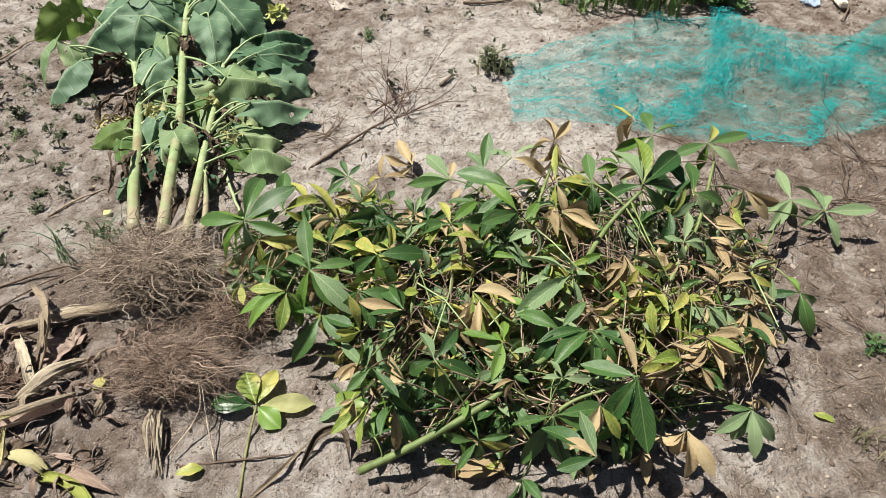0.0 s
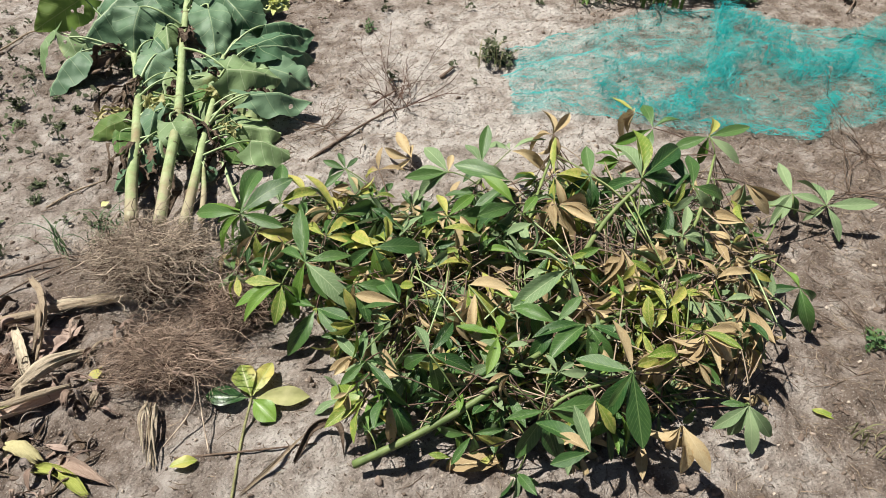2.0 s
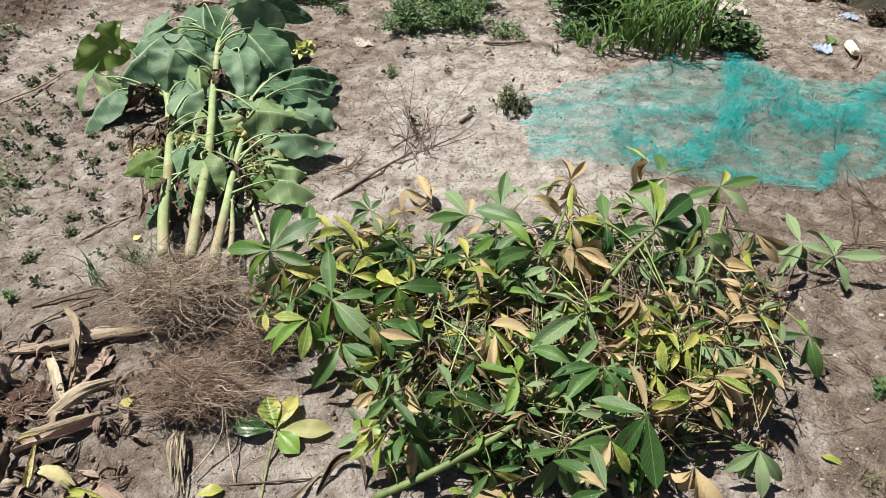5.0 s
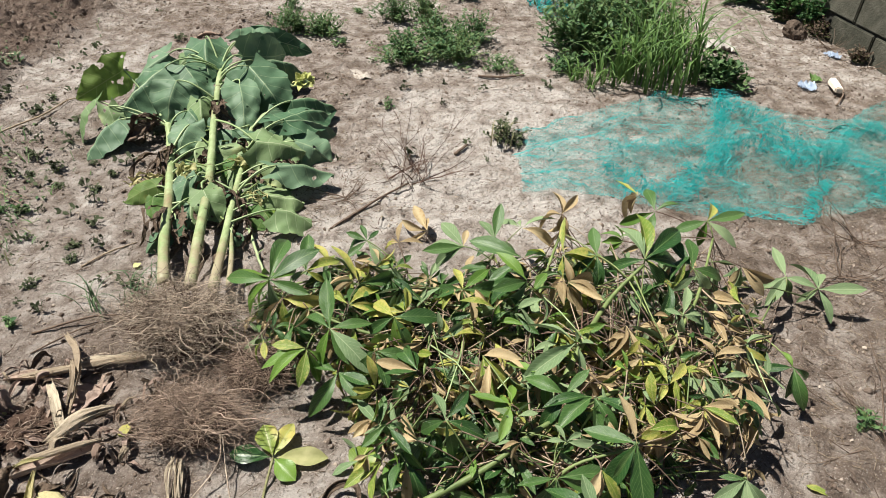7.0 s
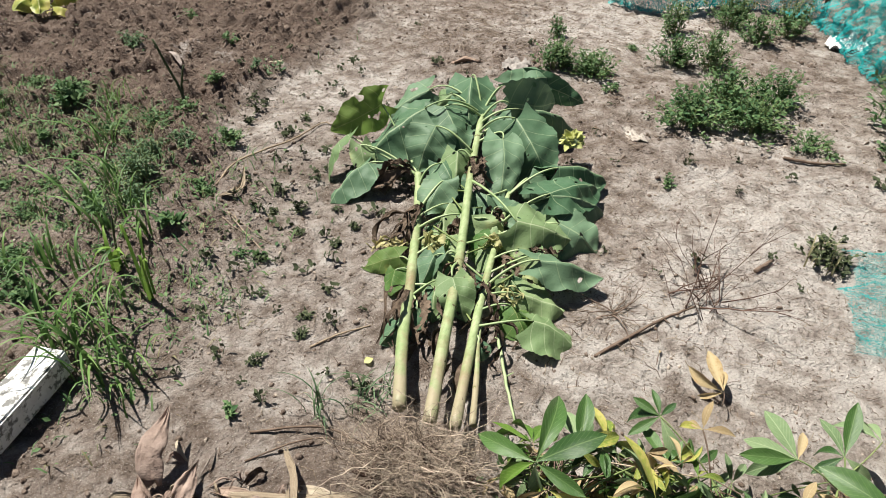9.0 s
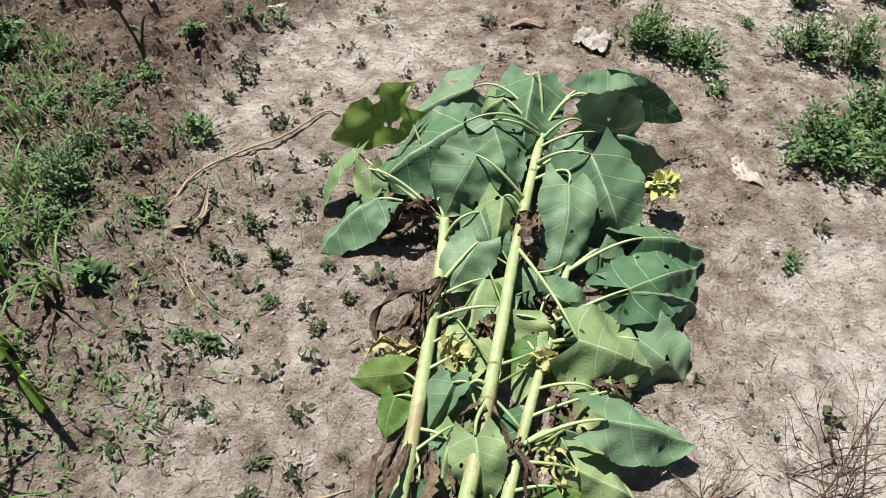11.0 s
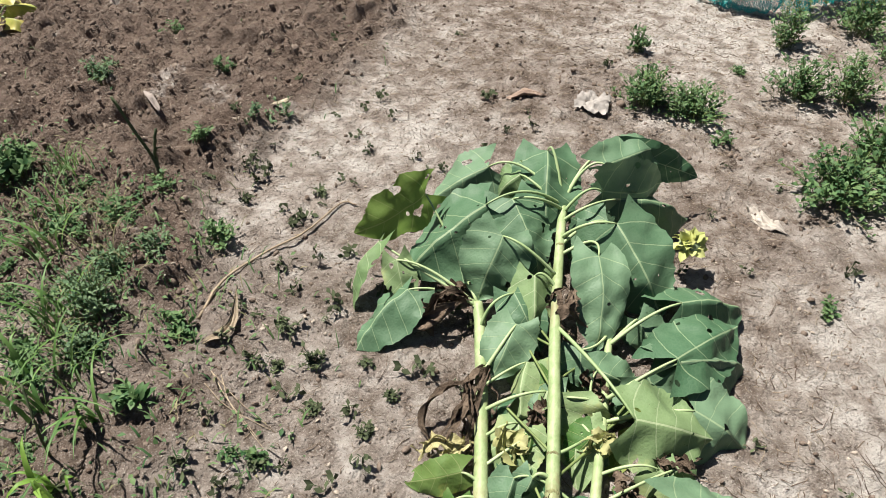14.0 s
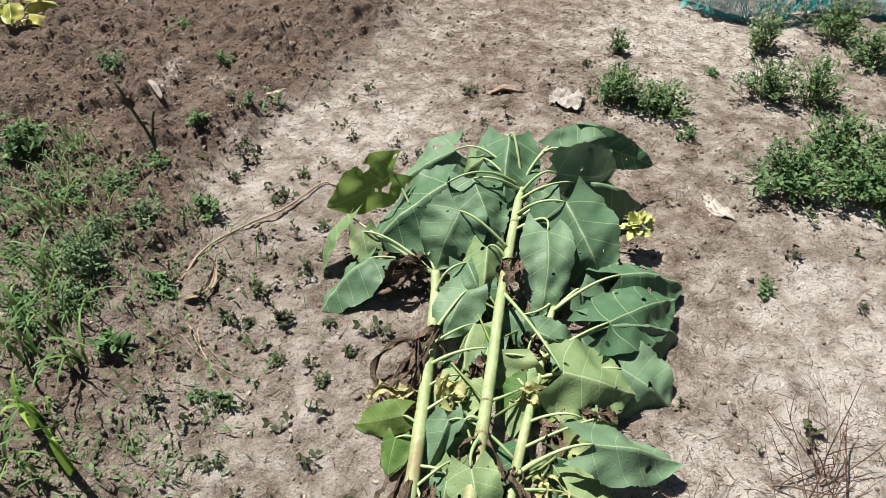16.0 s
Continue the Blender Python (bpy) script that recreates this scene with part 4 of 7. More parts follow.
def frame_from(z, x):
    z = Vector(z).normalized()
    x = Vector(x) - z * Vector(x).dot(z)
    x = x.normalized() if x.length > 1e-4 else z.orthogonal().normalized()
    y = z.cross(x)
    return Matrix((x, y, z)).transposed()


def palmate(parent, hub, root, normal, size, code, count=None, droop=0.25, stray=0.22):
    """A leaf of five to seven leaflets that spread from the end of its petiole. The petiole carries the leaflets."""
    o = parent.location
    hub, root = Vector(hub), Vector(root)
    c = Soup()
    mid = root.lerp(hub, 0.5) + Vector((jit(0.02), jit(0.02), 0.02))
    c.tube(bezier(root, root.lerp(mid, 0.6), mid.lerp(hub, 0.6), hub, 5), 0.0016, 5)
    stalk = c.done("leaf", rng.choice((STEM, STRAW, TWIG_R)) if code in "gvmp" else TWIG, parent, "", o)
    n = count or rng.choice((4, 5, 5, 5, 6, 6))
    m = frame_from(normal, (hub - root) + Vector((jit(0.03), jit(0.03), 0)))
    spread = rng.uniform(0.40, 0.92) * 2 * math.pi * (0.55 if code == "d" else 1)
    for k in range(n):
        a = -spread / 2 + spread * (k + 0.5) / n + jit(0.28)
        kind = code if code != "m" else ("y" if k in (1, 3) else "g")
        if code != "m" and rng.random() < stray:
            kind = rng.choice({"g": "yvpd", "v": "yg", "p": "gdy", "y": "gdd", "d": "ypd"}[kind])
        l = size * (0.72 + 0.28 * math.cos(a * 0.6)) * rng.uniform(0.75, 1.12)
        turn = Matrix.Rotation(a, 3, "Z") @ Matrix.Rotation(droop + jit(0.2 + droop) + (0.4 if kind == "d" else 0), 3, "Y") @ Matrix.Rotation(jit(0.2 + 1.5 * droop), 3, "X")
        r = (m @ turn).to_4x4()
        ob = new("leaflet", rng.choice(LEAFLETS[kind]))
        ob.parent = stalk
        wide = rng.uniform(0.70, 1.05) * (0.92 if kind == "d" else 1)
        l = l * (0.95 if kind == "d" else 1)
        ob.matrix_local = Matrix.Translation(hub - o) @ r @ Matrix.Diagonal((l, l * wide, l, 1)) @ Matrix.Translation((0.04, 0, 0))
    return stalk


def heap_inside(x, y):
    """1 inside the outline of the heap, 0 outside it."""
    low = 1.33 - 0.36 * step(-0.20, -0.05, x) + 0.16 * step(0.40, 0.85, x) + 0.70 * step(0.85, 1.18, x)
    high = 1.86 + 0.20 * step(-0.1, 0.85, x)
    return float(step(low - 0.02, low + 0.12, y) * step(high + 0.02, high - 0.14, y) * step(-0.60, -0.42, x) * step(1.14, 0.98, x))


def heap_height(x, y):
    return 0.27 * heap_inside(x, y) * (1 - 0.45 * step(-0.2, -0.5, x) - 0.35 * step(0.75, 1.1, x)) + 0.03


def mix_at(x, y):
    """Which leaves lie where: dry ones in the middle and at the far end, dark green ones along the near side."""
    if x > 0.78:
        return "ddddddpppg"
    if y < 1.2:
        return "gggggppvydd" if x < 0.35 else "gggppdddvd"
    if y < 1.5:
        return "ddddddddgpppyyyyyyv" if x > -0.1 else "ggvvyydddp"
    return "ggggppppddyv"


def branch(label, line, radius, clusters, extra, bare=4):
    base = Vector(line[0])
    top = thing("leafy_branch", (base.x, base.y, 0), label, "branch", "heap of cut branches")
    pts = spline(line, 7)
    c = Soup()
    n = len(pts)
    c.tube(pts, [radius * (1 - 0.55 * i / (n - 1)) * (1 + 0.06 * math.sin(i * 2.3)) for i in range(n)], 8)
    c.done("stem", STEM, top, "", top.location)
    for x, y, z, code, size in clusters:
        hub = Vector((x, y, z))
        near = min(range(n), key=lambda i: (pts[i] - hub).length + 0.10 * (n - i) / n)
        flat = x > 1.1
        tilt = Vector((0.1, -0.2, 1.0)) if flat else Vector((jit(0.5), -0.3 + jit(0.45), 1.0))
        palmate(top, hub + Vector((0, 0, 0.02)), pts[near], tilt, size * 1.2, code, 6 if code == "m" or flat else None, 0.62 if code == "d" else 0.06 if flat else 0.38, 0.0 if flat else 0.22)
    for k in range(int(extra * 1.15)):
        for attempt in range(30):
            i = rng.randrange(n // 6, n)
            a, l = rng.uniform(0, 6.28), rng.uniform(0.02, 0.26)
            p = pts[i] + Vector((math.cos(a) * l, math.sin(a) * l, 0))
            if rng.random() < heap_inside(p.x, p.y):
                break
        else:
            continue
        p.z = ground_at(p.x, p.y) + max(0.03, heap_height(p.x, p.y) * rng.uniform(0.08, 0.80))
        code = rng.choice(mix_at(p.x, p.y))
        palmate(top, p, pts[i], (jit(1.5), -0.2 + jit(1.4), 1.0), rng.uniform(0.04, 0.105), code, None, 0.70)
    for k in range(bare):
        i = rng.randrange(n // 6, n)
        a, l = rng.uniform(0, 6.28), rng.uniform(0.12, 0.30)
        e = pts[i] + Vector((math.cos(a) * l, math.sin(a) * l, 0))
        if heap_inside(e.x, e.y) > 0.3:
            e.z = ground_at(e.x, e.y) + heap_height(e.x, e.y) * rng.uniform(0.4, 0.95)
            c = Soup()
            c.tube([pts[i], pts[i].lerp(e, 0.5) + Vector((jit(0.01), jit(0.01), 0.012)), e], [0.0026, 0.0022, 0.0016], 5)
            c.done("bare_leaf_stalk", rng.choice((PETIOLE, STRAW, STEM)), top, "", top.location)
    return top, pts


def fan(of, hub, tips):
    """One large leaf of a branch, whose leaflets point where they lie."""
    top, pts = of
    hub = Vector(hub)
    root = min(pts, key=lambda p: (p - hub).length)
    o = top.location
    c = Soup()
    c.tube(bezier(root, root.lerp(hub, 0.4) + Vector((0, 0, 0.015)), root.lerp(hub, 0.8) + Vector((0, 0, 0.01)), hub, 6), 0.0021, 5)
    stalk = c.done("leaf", STEM if tips[0][3] != "d" else TWIG, top, "", o)
    for x, y, z, kind in tips:
        d = Vector((x, y, z)) - hub
        l = d.length * (0.85 if kind == "d" or x > 1.1 else 1)
        m = frame_from(Vector((jit(0.9 if kind == "d" else 0.35), -0.45 + jit(0.7 if kind == "d" else 0.3), 0.9)) - d * (Vector((0, -0.45, 0.9)).dot(d) / d.length_squared), d)
        ob = new("leaflet", rng.choice(LEAFLETS[kind]))
        ob.parent = stalk
        ob.matrix_local = Matrix.Translation(hub - o) @ m.to_4x4() @ Matrix.Diagonal((l, l * rng.uniform(0.74, 1.02), l, 1))


crossing_branch = branch("long cut branch with a thick pale green stem across the heap",
       [(-0.06, 0.96, 0.04), (0.06, 1.00, 0.09), (0.20, 1.06, 0.15), (0.33, 1.15, 0.20), (0.52, 1.27, 0.21), (0.79, 1.45, 0.19), (1.02, 1.58, 0.14)], 0.0095,
       [(0.92, 1.62, 0.20, "d", 0.09), (0.92, 1.34, 0.10, "d", 0.10), (-0.03, 1.01, 0.08, "g", 0.09), (0.45, 1.22, 0.22, "g", 0.11), (0.25, 1.17, 0.23, "v", 0.09), (0.20, 1.00, 0.10, "g", 0.08), (0.67, 1.33, 0.20, "p", 0.10), (0.82, 1.32, 0.12, "d", 0.09)], 110)
topped_branch = branch("cut branch with large fresh and yellowing top leaves",
       [(0.33, 1.16, 0.12), (0.42, 1.37, 0.20), (0.53, 1.57, 0.24), (0.63, 1.66, 0.31)], 0.0105,
       [(0.34, 1.28, 0.22, "v", 0.08), (0.42, 1.37, 0.25, "p", 0.14), (0.56, 1.46, 0.24, "d", 0.10), (0.58, 1.66, 0.20, "g", 0.10)], 90)
leaning_branch = branch("cut branch with drooping green leaves beside the roots",
       [(0.35, 1.50, 0.17), (0.14, 1.47, 0.17), (-0.13, 1.46, 0.16), (-0.45, 1.58, 0.19)], 0.0085,
       [(-0.10, 1.34, 0.20, "g", 0.10), (-0.18, 1.58, 0.22, "y", 0.12), (-0.29, 1.37, 0.16, "v", 0.11), (-0.20, 1.51, 0.20, "y", 0.10), (0.21, 1.49, 0.24, "d", 0.09), (-0.20, 1.33, 0.12, "g", 0.10), (-0.40, 1.54, 0.18, "y", 0.10)], 100)
tan_branch = branch("cut branch with mixed green and tan leaves",
       [(-0.01, 1.12, 0.10), (0.03, 1.30, 0.18), (0.03, 1.48, 0.20), (-0.06, 1.76, 0.14)], 0.006,
       [(0.01, 1.07, 0.12, "g", 0.09), (0.02, 1.28, 0.20, "g", 0.10)], 90)
pale_branch = branch("cut branch with pale green and withered leaves",
       [(0.62, 1.22, 0.08), (0.68, 1.42, 0.19), (0.80, 1.64, 0.22), (0.92, 1.94, 0.22)], 0.008,
       [(0.72, 2.18, 0.20, "d", 0.11), (0.97, 1.80, 0.20, "d", 0.12), (0.71, 1.65, 0.24, "g", 0.12), (0.74, 2.02, 0.24, "g", 0.11)], 90)
tufted_branch = branch("cut branch ending in a dry tan leaf tuft",
       [(0.29, 1.26, 0.10), (0.33, 1.56, 0.21), (0.44, 1.98, 0.22)], 0.0075,
       [(0.41, 1.60, 0.26, "d", 0.12), (0.30, 1.59, 0.26, "g", 0.11), (0.41, 1.73, 0.26, "y", 0.12), (0.29, 1.71, 0.25, "g", 0.13)], 90)
sagging_branch = branch("cut branch sagging onto bare soil with withered leaves",
       [(0.58, 1.26, 0.17), (0.72, 1.17, 0.12), (0.83, 1.11, 0.09)], 0.006,
       [], 50)
broad_branch = branch("short cut branch with broad fresh leaves",
       [(0.30, 0.97, 0.08), (0.38, 1.05, 0.18), (0.53, 1.08, 0.24)], 0.006,
       [(0.64, 1.02, 0.14, "d", 0.09), (0.35, 1.00, 0.20, "g", 0.11)], 60)
dark_branch = branch("cut branch with glossy dark green leaves",
       [(-0.01, 1.16, 0.09), (0.12, 1.36, 0.18), (0.13, 1.57, 0.22), (0.21, 1.84, 0.18)], 0.006,
       [(0.30, 1.98, 0.17, "p", 0.12), (0.20, 1.27, 0.24, "d", 0.12)], 80)
tip_branch = branch("thin branch tip with pale leaflets over bare soil",
       [(0.87, 1.59, 0.18), (1.00, 1.64, 0.12), (1.14, 1.84, 0.09), (1.23, 1.84, 0.08)], 0.0035,
       [], 8)
branch("cut branch with yellowing leaves beside the sunflower stalks",
       [(0.12, 1.58, 0.14), (-0.12, 1.66, 0.15), (-0.33, 1.70, 0.14), (-0.47, 1.66, 0.12)], 0.006,
       [(-0.47, 1.68, 0.13, "v", 0.10), (-0.30, 1.74, 0.15, "y", 0.10), (-0.16, 1.74, 0.15, "g", 0.10)], 75)
fan(crossing_branch, (0.10, 1.11, 0.25), [(0.16, 1.18, 0.29, "g"), (0.20, 1.10, 0.22, "g"), (0.12, 1.10, 0.13, "g"), (0.07, 1.19, 0.27, "p"), (0.03, 1.13, 0.17, "g")])
fan(leaning_branch, (-0.44, 1.57, 0.24), [(-0.42, 1.75, 0.31, "g"), (-0.31, 1.67, 0.28, "g"), (-0.32, 1.56, 0.20, "g"), (-0.60, 1.62, 0.20, "g"), (-0.52, 1.55, 0.13, "v"), (-0.41, 1.53, 0.12, "p")])
fan(topped_branch, (0.63, 1.66, 0.33), [(0.65, 1.81, 0.42, "y"), (0.58, 1.77, 0.39, "p"), (0.78, 1.82, 0.36, "g"), (0.83, 1.77, 0.30, "g"), (0.53, 1.69, 0.26, "g"), (0.70, 1.64, 0.25, "g")])
fan(tip_branch, (1.17, 1.89, 0.12), [(1.16, 2.04, 0.14, "p"), (1.08, 1.87, 0.08, "p"), (1.09, 1.80, 0.07, "p"), (1.21, 1.85, 0.05, "g")])
fan(tip_branch, (1.27, 1.86, 0.10), [(1.25, 2.02, 0.14, "p"), (1.33, 2.01, 0.13, "p"), (1.17, 1.91, 0.12, "p"), (1.44, 1.87, 0.08, "p"), (1.31, 1.74, 0.05, "p"), (1.20, 1.84, 0.05, "p")])
fan(crossing_branch, (1.04, 1.46, 0.14), [(1.02, 1.50, 0.17, "v"), (0.96, 1.47, 0.12, "g"), (1.10, 1.46, 0.09, "g"), (1.04, 1.41, 0.06, "g"), (1.07, 1.39, 0.05, "g")])
fan(leaning_branch, (-0.36, 1.67, 0.20), [(-0.37, 1.80, 0.24, "g"), (-0.27, 1.77, 0.19, "y"), (-0.41, 1.76, 0.22, "p"), (-0.41, 1.65, 0.17, "p"), (-0.30, 1.67, 0.16, "y")])
fan(tan_branch, (-0.20, 1.84, 0.20), [(-0.30, 1.85, 0.17, "g"), (-0.23, 1.90, 0.23, "g"), (-0.27, 1.87, 0.20, "g"), (-0.26, 1.79, 0.15, "g"), (-0.17, 1.89, 0.20, "g"), (-0.12, 1.77, 0.12, "p")])
fan(tan_branch, (-0.10, 1.84, 0.20), [(-0.15, 1.86, 0.20, "d"), (-0.09, 1.91, 0.25, "d"), (-0.01, 1.87, 0.17, "d"), (-0.17, 1.87, 0.17, "y")])
fan(dark_branch, (0.11, 1.84, 0.20), [(0.03, 1.94, 0.23, "p"), (-0.01, 1.87, 0.20, "p"), (-0.02, 1.82, 0.17, "g"), (0.01, 1.80, 0.15, "p"), (0.12, 1.93, 0.20, "d")])
fan(dark_branch, (0.21, 1.89, 0.20), [(0.16, 1.98, 0.22, "p"), (0.23, 2.03, 0.22, "g"), (0.14, 1.93, 0.18, "g"), (0.15, 1.85, 0.16, "g"), (0.28, 1.89, 0.15, "p")])
fan(broad_branch, (0.52, 1.06, 0.28), [(0.41, 1.11, 0.26, "g"), (0.45, 1.17, 0.30, "d"), (0.48, 1.04, 0.20, "g"), (0.56, 1.00, 0.13, "g"), (0.46, 1.01, 0.17, "g")])
fan(broad_branch, (0.42, 0.89, 0.25), [(0.35, 0.94, 0.25, "d"), (0.39, 0.97, 0.28, "p"), (0.32, 0.98, 0.25, "g"), (0.35, 0.89, 0.20, "g")])
fan(dark_branch, (0.12, 1.56, 0.26), [(0.28, 1.61, 0.23, "g"), (-0.00, 1.58, 0.23, "g"), (0.10, 1.52, 0.19, "g"), (0.09, 1.65, 0.29, "y"), (0.19, 1.64, 0.28, "v"), (0.16, 1.45, 0.20, "d")])
fan(leaning_branch, (-0.06, 1.43, 0.26), [(0.07, 1.46, 0.25, "g"), (-0.15, 1.52, 0.27, "y"), (0.01, 1.37, 0.18, "g"), (-0.04, 1.39, 0.17, "v"), (-0.14, 1.42, 0.20, "g")])
fan(leaning_branch, (-0.23, 1.40, 0.23), [(-0.25, 1.53, 0.28, "g"), (-0.12, 1.44, 0.23, "g"), (-0.32, 1.47, 0.23, "g"), (-0.17, 1.34, 0.16, "g"), (-0.10, 1.31, 0.17, "p"), (-0.27, 1.35, 0.12, "v")])
fan(sagging_branch, (0.82, 1.11, 0.11), [(0.74, 1.07, 0.07, "p"), (0.78, 1.06, 0.04, "p"), (0.83, 1.03, 0.03, "p"), (0.88, 1.06, 0.05, "p"), (0.76, 1.11, 0.12, "g")])
fan(topped_branch, (0.51, 1.73, 0.28), [(0.42, 1.69, 0.21, "g"), (0.52, 1.65, 0.21, "g"), (0.64, 1.76, 0.21, "g"), (0.51, 1.85, 0.29, "g"), (0.40, 1.78, 0.26, "g")])
fan(tan_branch, (-0.06, 1.15, 0.16), [(-0.13, 1.21, 0.19, "p"), (-0.03, 1.19, 0.14, "p"), (-0.10, 1.14, 0.09, "p"), (-0.06, 1.23, 0.18, "g")])
fan(tufted_branch, (0.43, 2.00, 0.24), [(0.43, 2.07, 0.31, "d"), (0.50, 2.07, 0.28, "d"), (0.32, 2.05, 0.22, "d"), (0.37, 2.03, 0.16, "d"), (0.45, 2.03, 0.11, "d"), (0.51, 2.02, 0.13, "d"), (0.42, 2.05, 0.11, "d")])
fan(pale_branch, (0.79, 1.40, 0.22), [(0.75, 1.44, 0.26, "d"), (0.82, 1.46, 0.25, "d"), (0.73, 1.36, 0.19, "d"), (0.79, 1.33, 0.12, "v"), (0.85, 1.40, 0.15, "d")])
fan(crossing_branch, (0.20, 1.19, 0.22), [(0.19, 1.25, 0.30, "d"), (0.25, 1.17, 0.23, "v"), (0.16, 1.21, 0.24, "y"), (0.28, 1.23, 0.21, "y")])
fan(pale_branch, (0.79, 1.71, 0.27), [(0.72, 1.83, 0.28, "g"), (0.92, 1.75, 0.21, "g"), (0.85, 1.70, 0.18, "p"), (0.73, 1.69, 0.20, "g"), (0.80, 1.84, 0.28, "g")])
fan(pale_branch, (0.72, 1.51, 0.26), [(0.68, 1.55, 0.25, "p"), (0.75, 1.61, 0.28, "p"), (0.81, 1.57, 0.24, "p"), (0.72, 1.48, 0.20, "p"), (0.80, 1.53, 0.22, "p")])
fan(pale_branch, (0.90, 1.98, 0.26), [(0.79, 1.94, 0.25, "g"), (1.02, 2.03, 0.24, "g"), (1.00, 1.95, 0.18, "p"), (0.88, 1.94, 0.18, "v"), (0.94, 2.07, 0.28, "y")])
fan(crossing_branch, (0.58, 1.34, 0.26), [(0.52, 1.31, 0.22, "d"), (0.57, 1.32, 0.17, "y"), (0.66, 1.36, 0.20, "g"), (0.60, 1.41, 0.28, "d")])
fan(crossing_branch, (0.18, 1.31, 0.26), [(0.20, 1.21, 0.23, "y"), (0.17, 1.22, 0.20, "d"), (0.25, 1.25, 0.23, "y"), (0.28, 1.30, 0.22, "d")])
fan(dark_branch, (0.10, 1.60, 0.24), [(0.11, 1.53, 0.22, "d"), (0.16, 1.52, 0.22, "d"), (0.06, 1.54, 0.20, "y"), (0.20, 1.57, 0.21, "y")])
fan(topped_branch, (0.57, 1.44, 0.24), [(0.54, 1.38, 0.20, "d"), (0.61, 1.37, 0.20, "d"), (0.64, 1.43, 0.20, "y"), (0.52, 1.44, 0.22, "d")])
fan(tufted_branch, (0.40, 1.63, 0.27), [(0.40, 1.54, 0.24, "d"), (0.36, 1.57, 0.22, "d"), (0.44, 1.56, 0.22, "d")])
fan(broad_branch, (0.45, 1.03, 0.22), [(0.39, 0.96, 0.18, "d"), (0.45, 0.96, 0.18, "d"), (0.50, 0.98, 0.17, "y")])
fan(crossing_branch, (0.38, 1.21, 0.25), [(0.44, 1.16, 0.19, "g"), (0.32, 1.15, 0.19, "g"), (0.29, 1.26, 0.25, "g"), (0.44, 1.27, 0.27, "g")])

# ---- teal net on the ground ----


def net_sheet(name, parent, surface, nu, nv, width, skip=0.0, loose=0.0):
    """Threads of a net over a surface(u, v), both ways."""
    s = Soup()
    o = parent.location
    grid = [[Vector(surface(i / nu, j / nv)) - o + Vector((jit(loose), jit(loose), jit(loose) * 0.5)) for j in range(nv + 1)] for i in range(nu + 1)]
    verts, faces = [], []
    up = Vector((0, -0.5, 0.85))

    def ribbon(line):
        k = len(verts)
        n = len(line)
        for i, p in enumerate(line):
            d = (line[min(i + 1, n - 1)] - line[max(i - 1, 0)]).normalized()
            sd = d.cross(up)
            sd = sd.normalized() * width if sd.length > 1e-5 else Vector((width, 0, 0))
            verts.append(p - sd)
            verts.append(p + sd)
        for i in range(n - 1):
            if rng.random() >= skip:
                a = k + 2 * i
                faces.append((a, a + 1, a + 3, a + 2))

    for i in range(nu + 1):
        ribbon(grid[i])
    for j in range(nv + 1):
        ribbon([grid[i][j] for i in range(nu + 1)])
    return mesh_object(name, verts, faces, NET, parent)


def fold_noise(u, v, s):
    return noise.noise(Vector((u * 3.1, v * 2.3, s))) + 0.5 * noise.noise(Vector((u * 8, v * 6, s + 4)))


def lying(x, y, bump):
    return (x, y, ground_at(x, y) + 0.006 + max(0, bump))


def net_main(u, v):
    w = u + 0.045 * fold_noise(u * 1.6, v * 1.4, 1)
    x = 0.33 + 1.95 * w
    lo = 2.42 + 0.25 * max(0, 0.18 - w) * 5 * 0.3 + 0.10 * step(0.7, 1.0, w) + 0.05 * math.sin(w * 11)
    hi = 2.95 + 0.62 * step(0.0, 0.42, w) - 0.30 * step(0.55, 0.72, w) + 0.30 * step(0.8, 1.0, w) + 0.06 * math.sin(w * 9 + 1)
    y = lo + (hi - lo) * (v + 0.055 * fold_noise(u * 1.5 + 3, v * 1.5, 2))
    return lying(x, y, 0.055 * abs(fold_noise(u * 1.6, v * 1.6, 3)) + 0.012)


def net_strip(line, wide, seed, height=0.05):
    pts = [Vector((x, y, 0)) for x, y in line]
    dense = spline(pts, 12)

    def surface(u, v):
        f = u * (len(dense) - 1)
        i = min(int(f), len(dense) - 2)
        p = dense[i].lerp(dense[i + 1], f - i)
        d = (dense[i + 1] - dense[i]).normalized()
        sd = Vector((-d.y, d.x, 0))
        off = (v - 0.5) * wide * (0.7 + 0.6 * fold_noise(u * 2, 0.3, seed)) + 0.03 * math.sin(v * 14 + 5 * fold_noise(u * 3, v, seed))
        q = p + sd * off + d * 0.05 * fold_noise(u * 5, v * 2, seed + 1)
        return lying(q.x, q.y, 0.012 + height * abs(math.sin(v * 7 + 3 * fold_noise(u * 2.5, v, seed + 2))))
    return surface


net = thing("shade_net", (1.2, 2.9, 0), "crumpled teal plastic netting lying on the soil", "net")
net_sheet("net_sheet", net, net_main, 270, 92, 0.00042, 0.12, 0.005)
net_sheet("net_fold", net, net_strip([(1.38, 3.42), (1.26, 3.01), (1.14, 2.62)], 0.17, 15, 0.10), 52, 16, 0.00062, 0.10, 0.005)
net_sheet("net_fold", net, net_strip([(1.38, 3.36), (1.52, 3.14), (1.56, 2.92), (1.74, 2.90)], 0.16, 5, 0.08), 60, 14, 0.00062, 0.10, 0.005)
net_sheet("net_fold", net, net_strip([(0.69, 2.70), (0.77, 2.58), (0.88, 2.54), (0.98, 2.50), (1.04, 2.60), (1.08, 2.72)], 0.14, 9, 0.06), 60, 14, 0.00062, 0.10, 0.005)
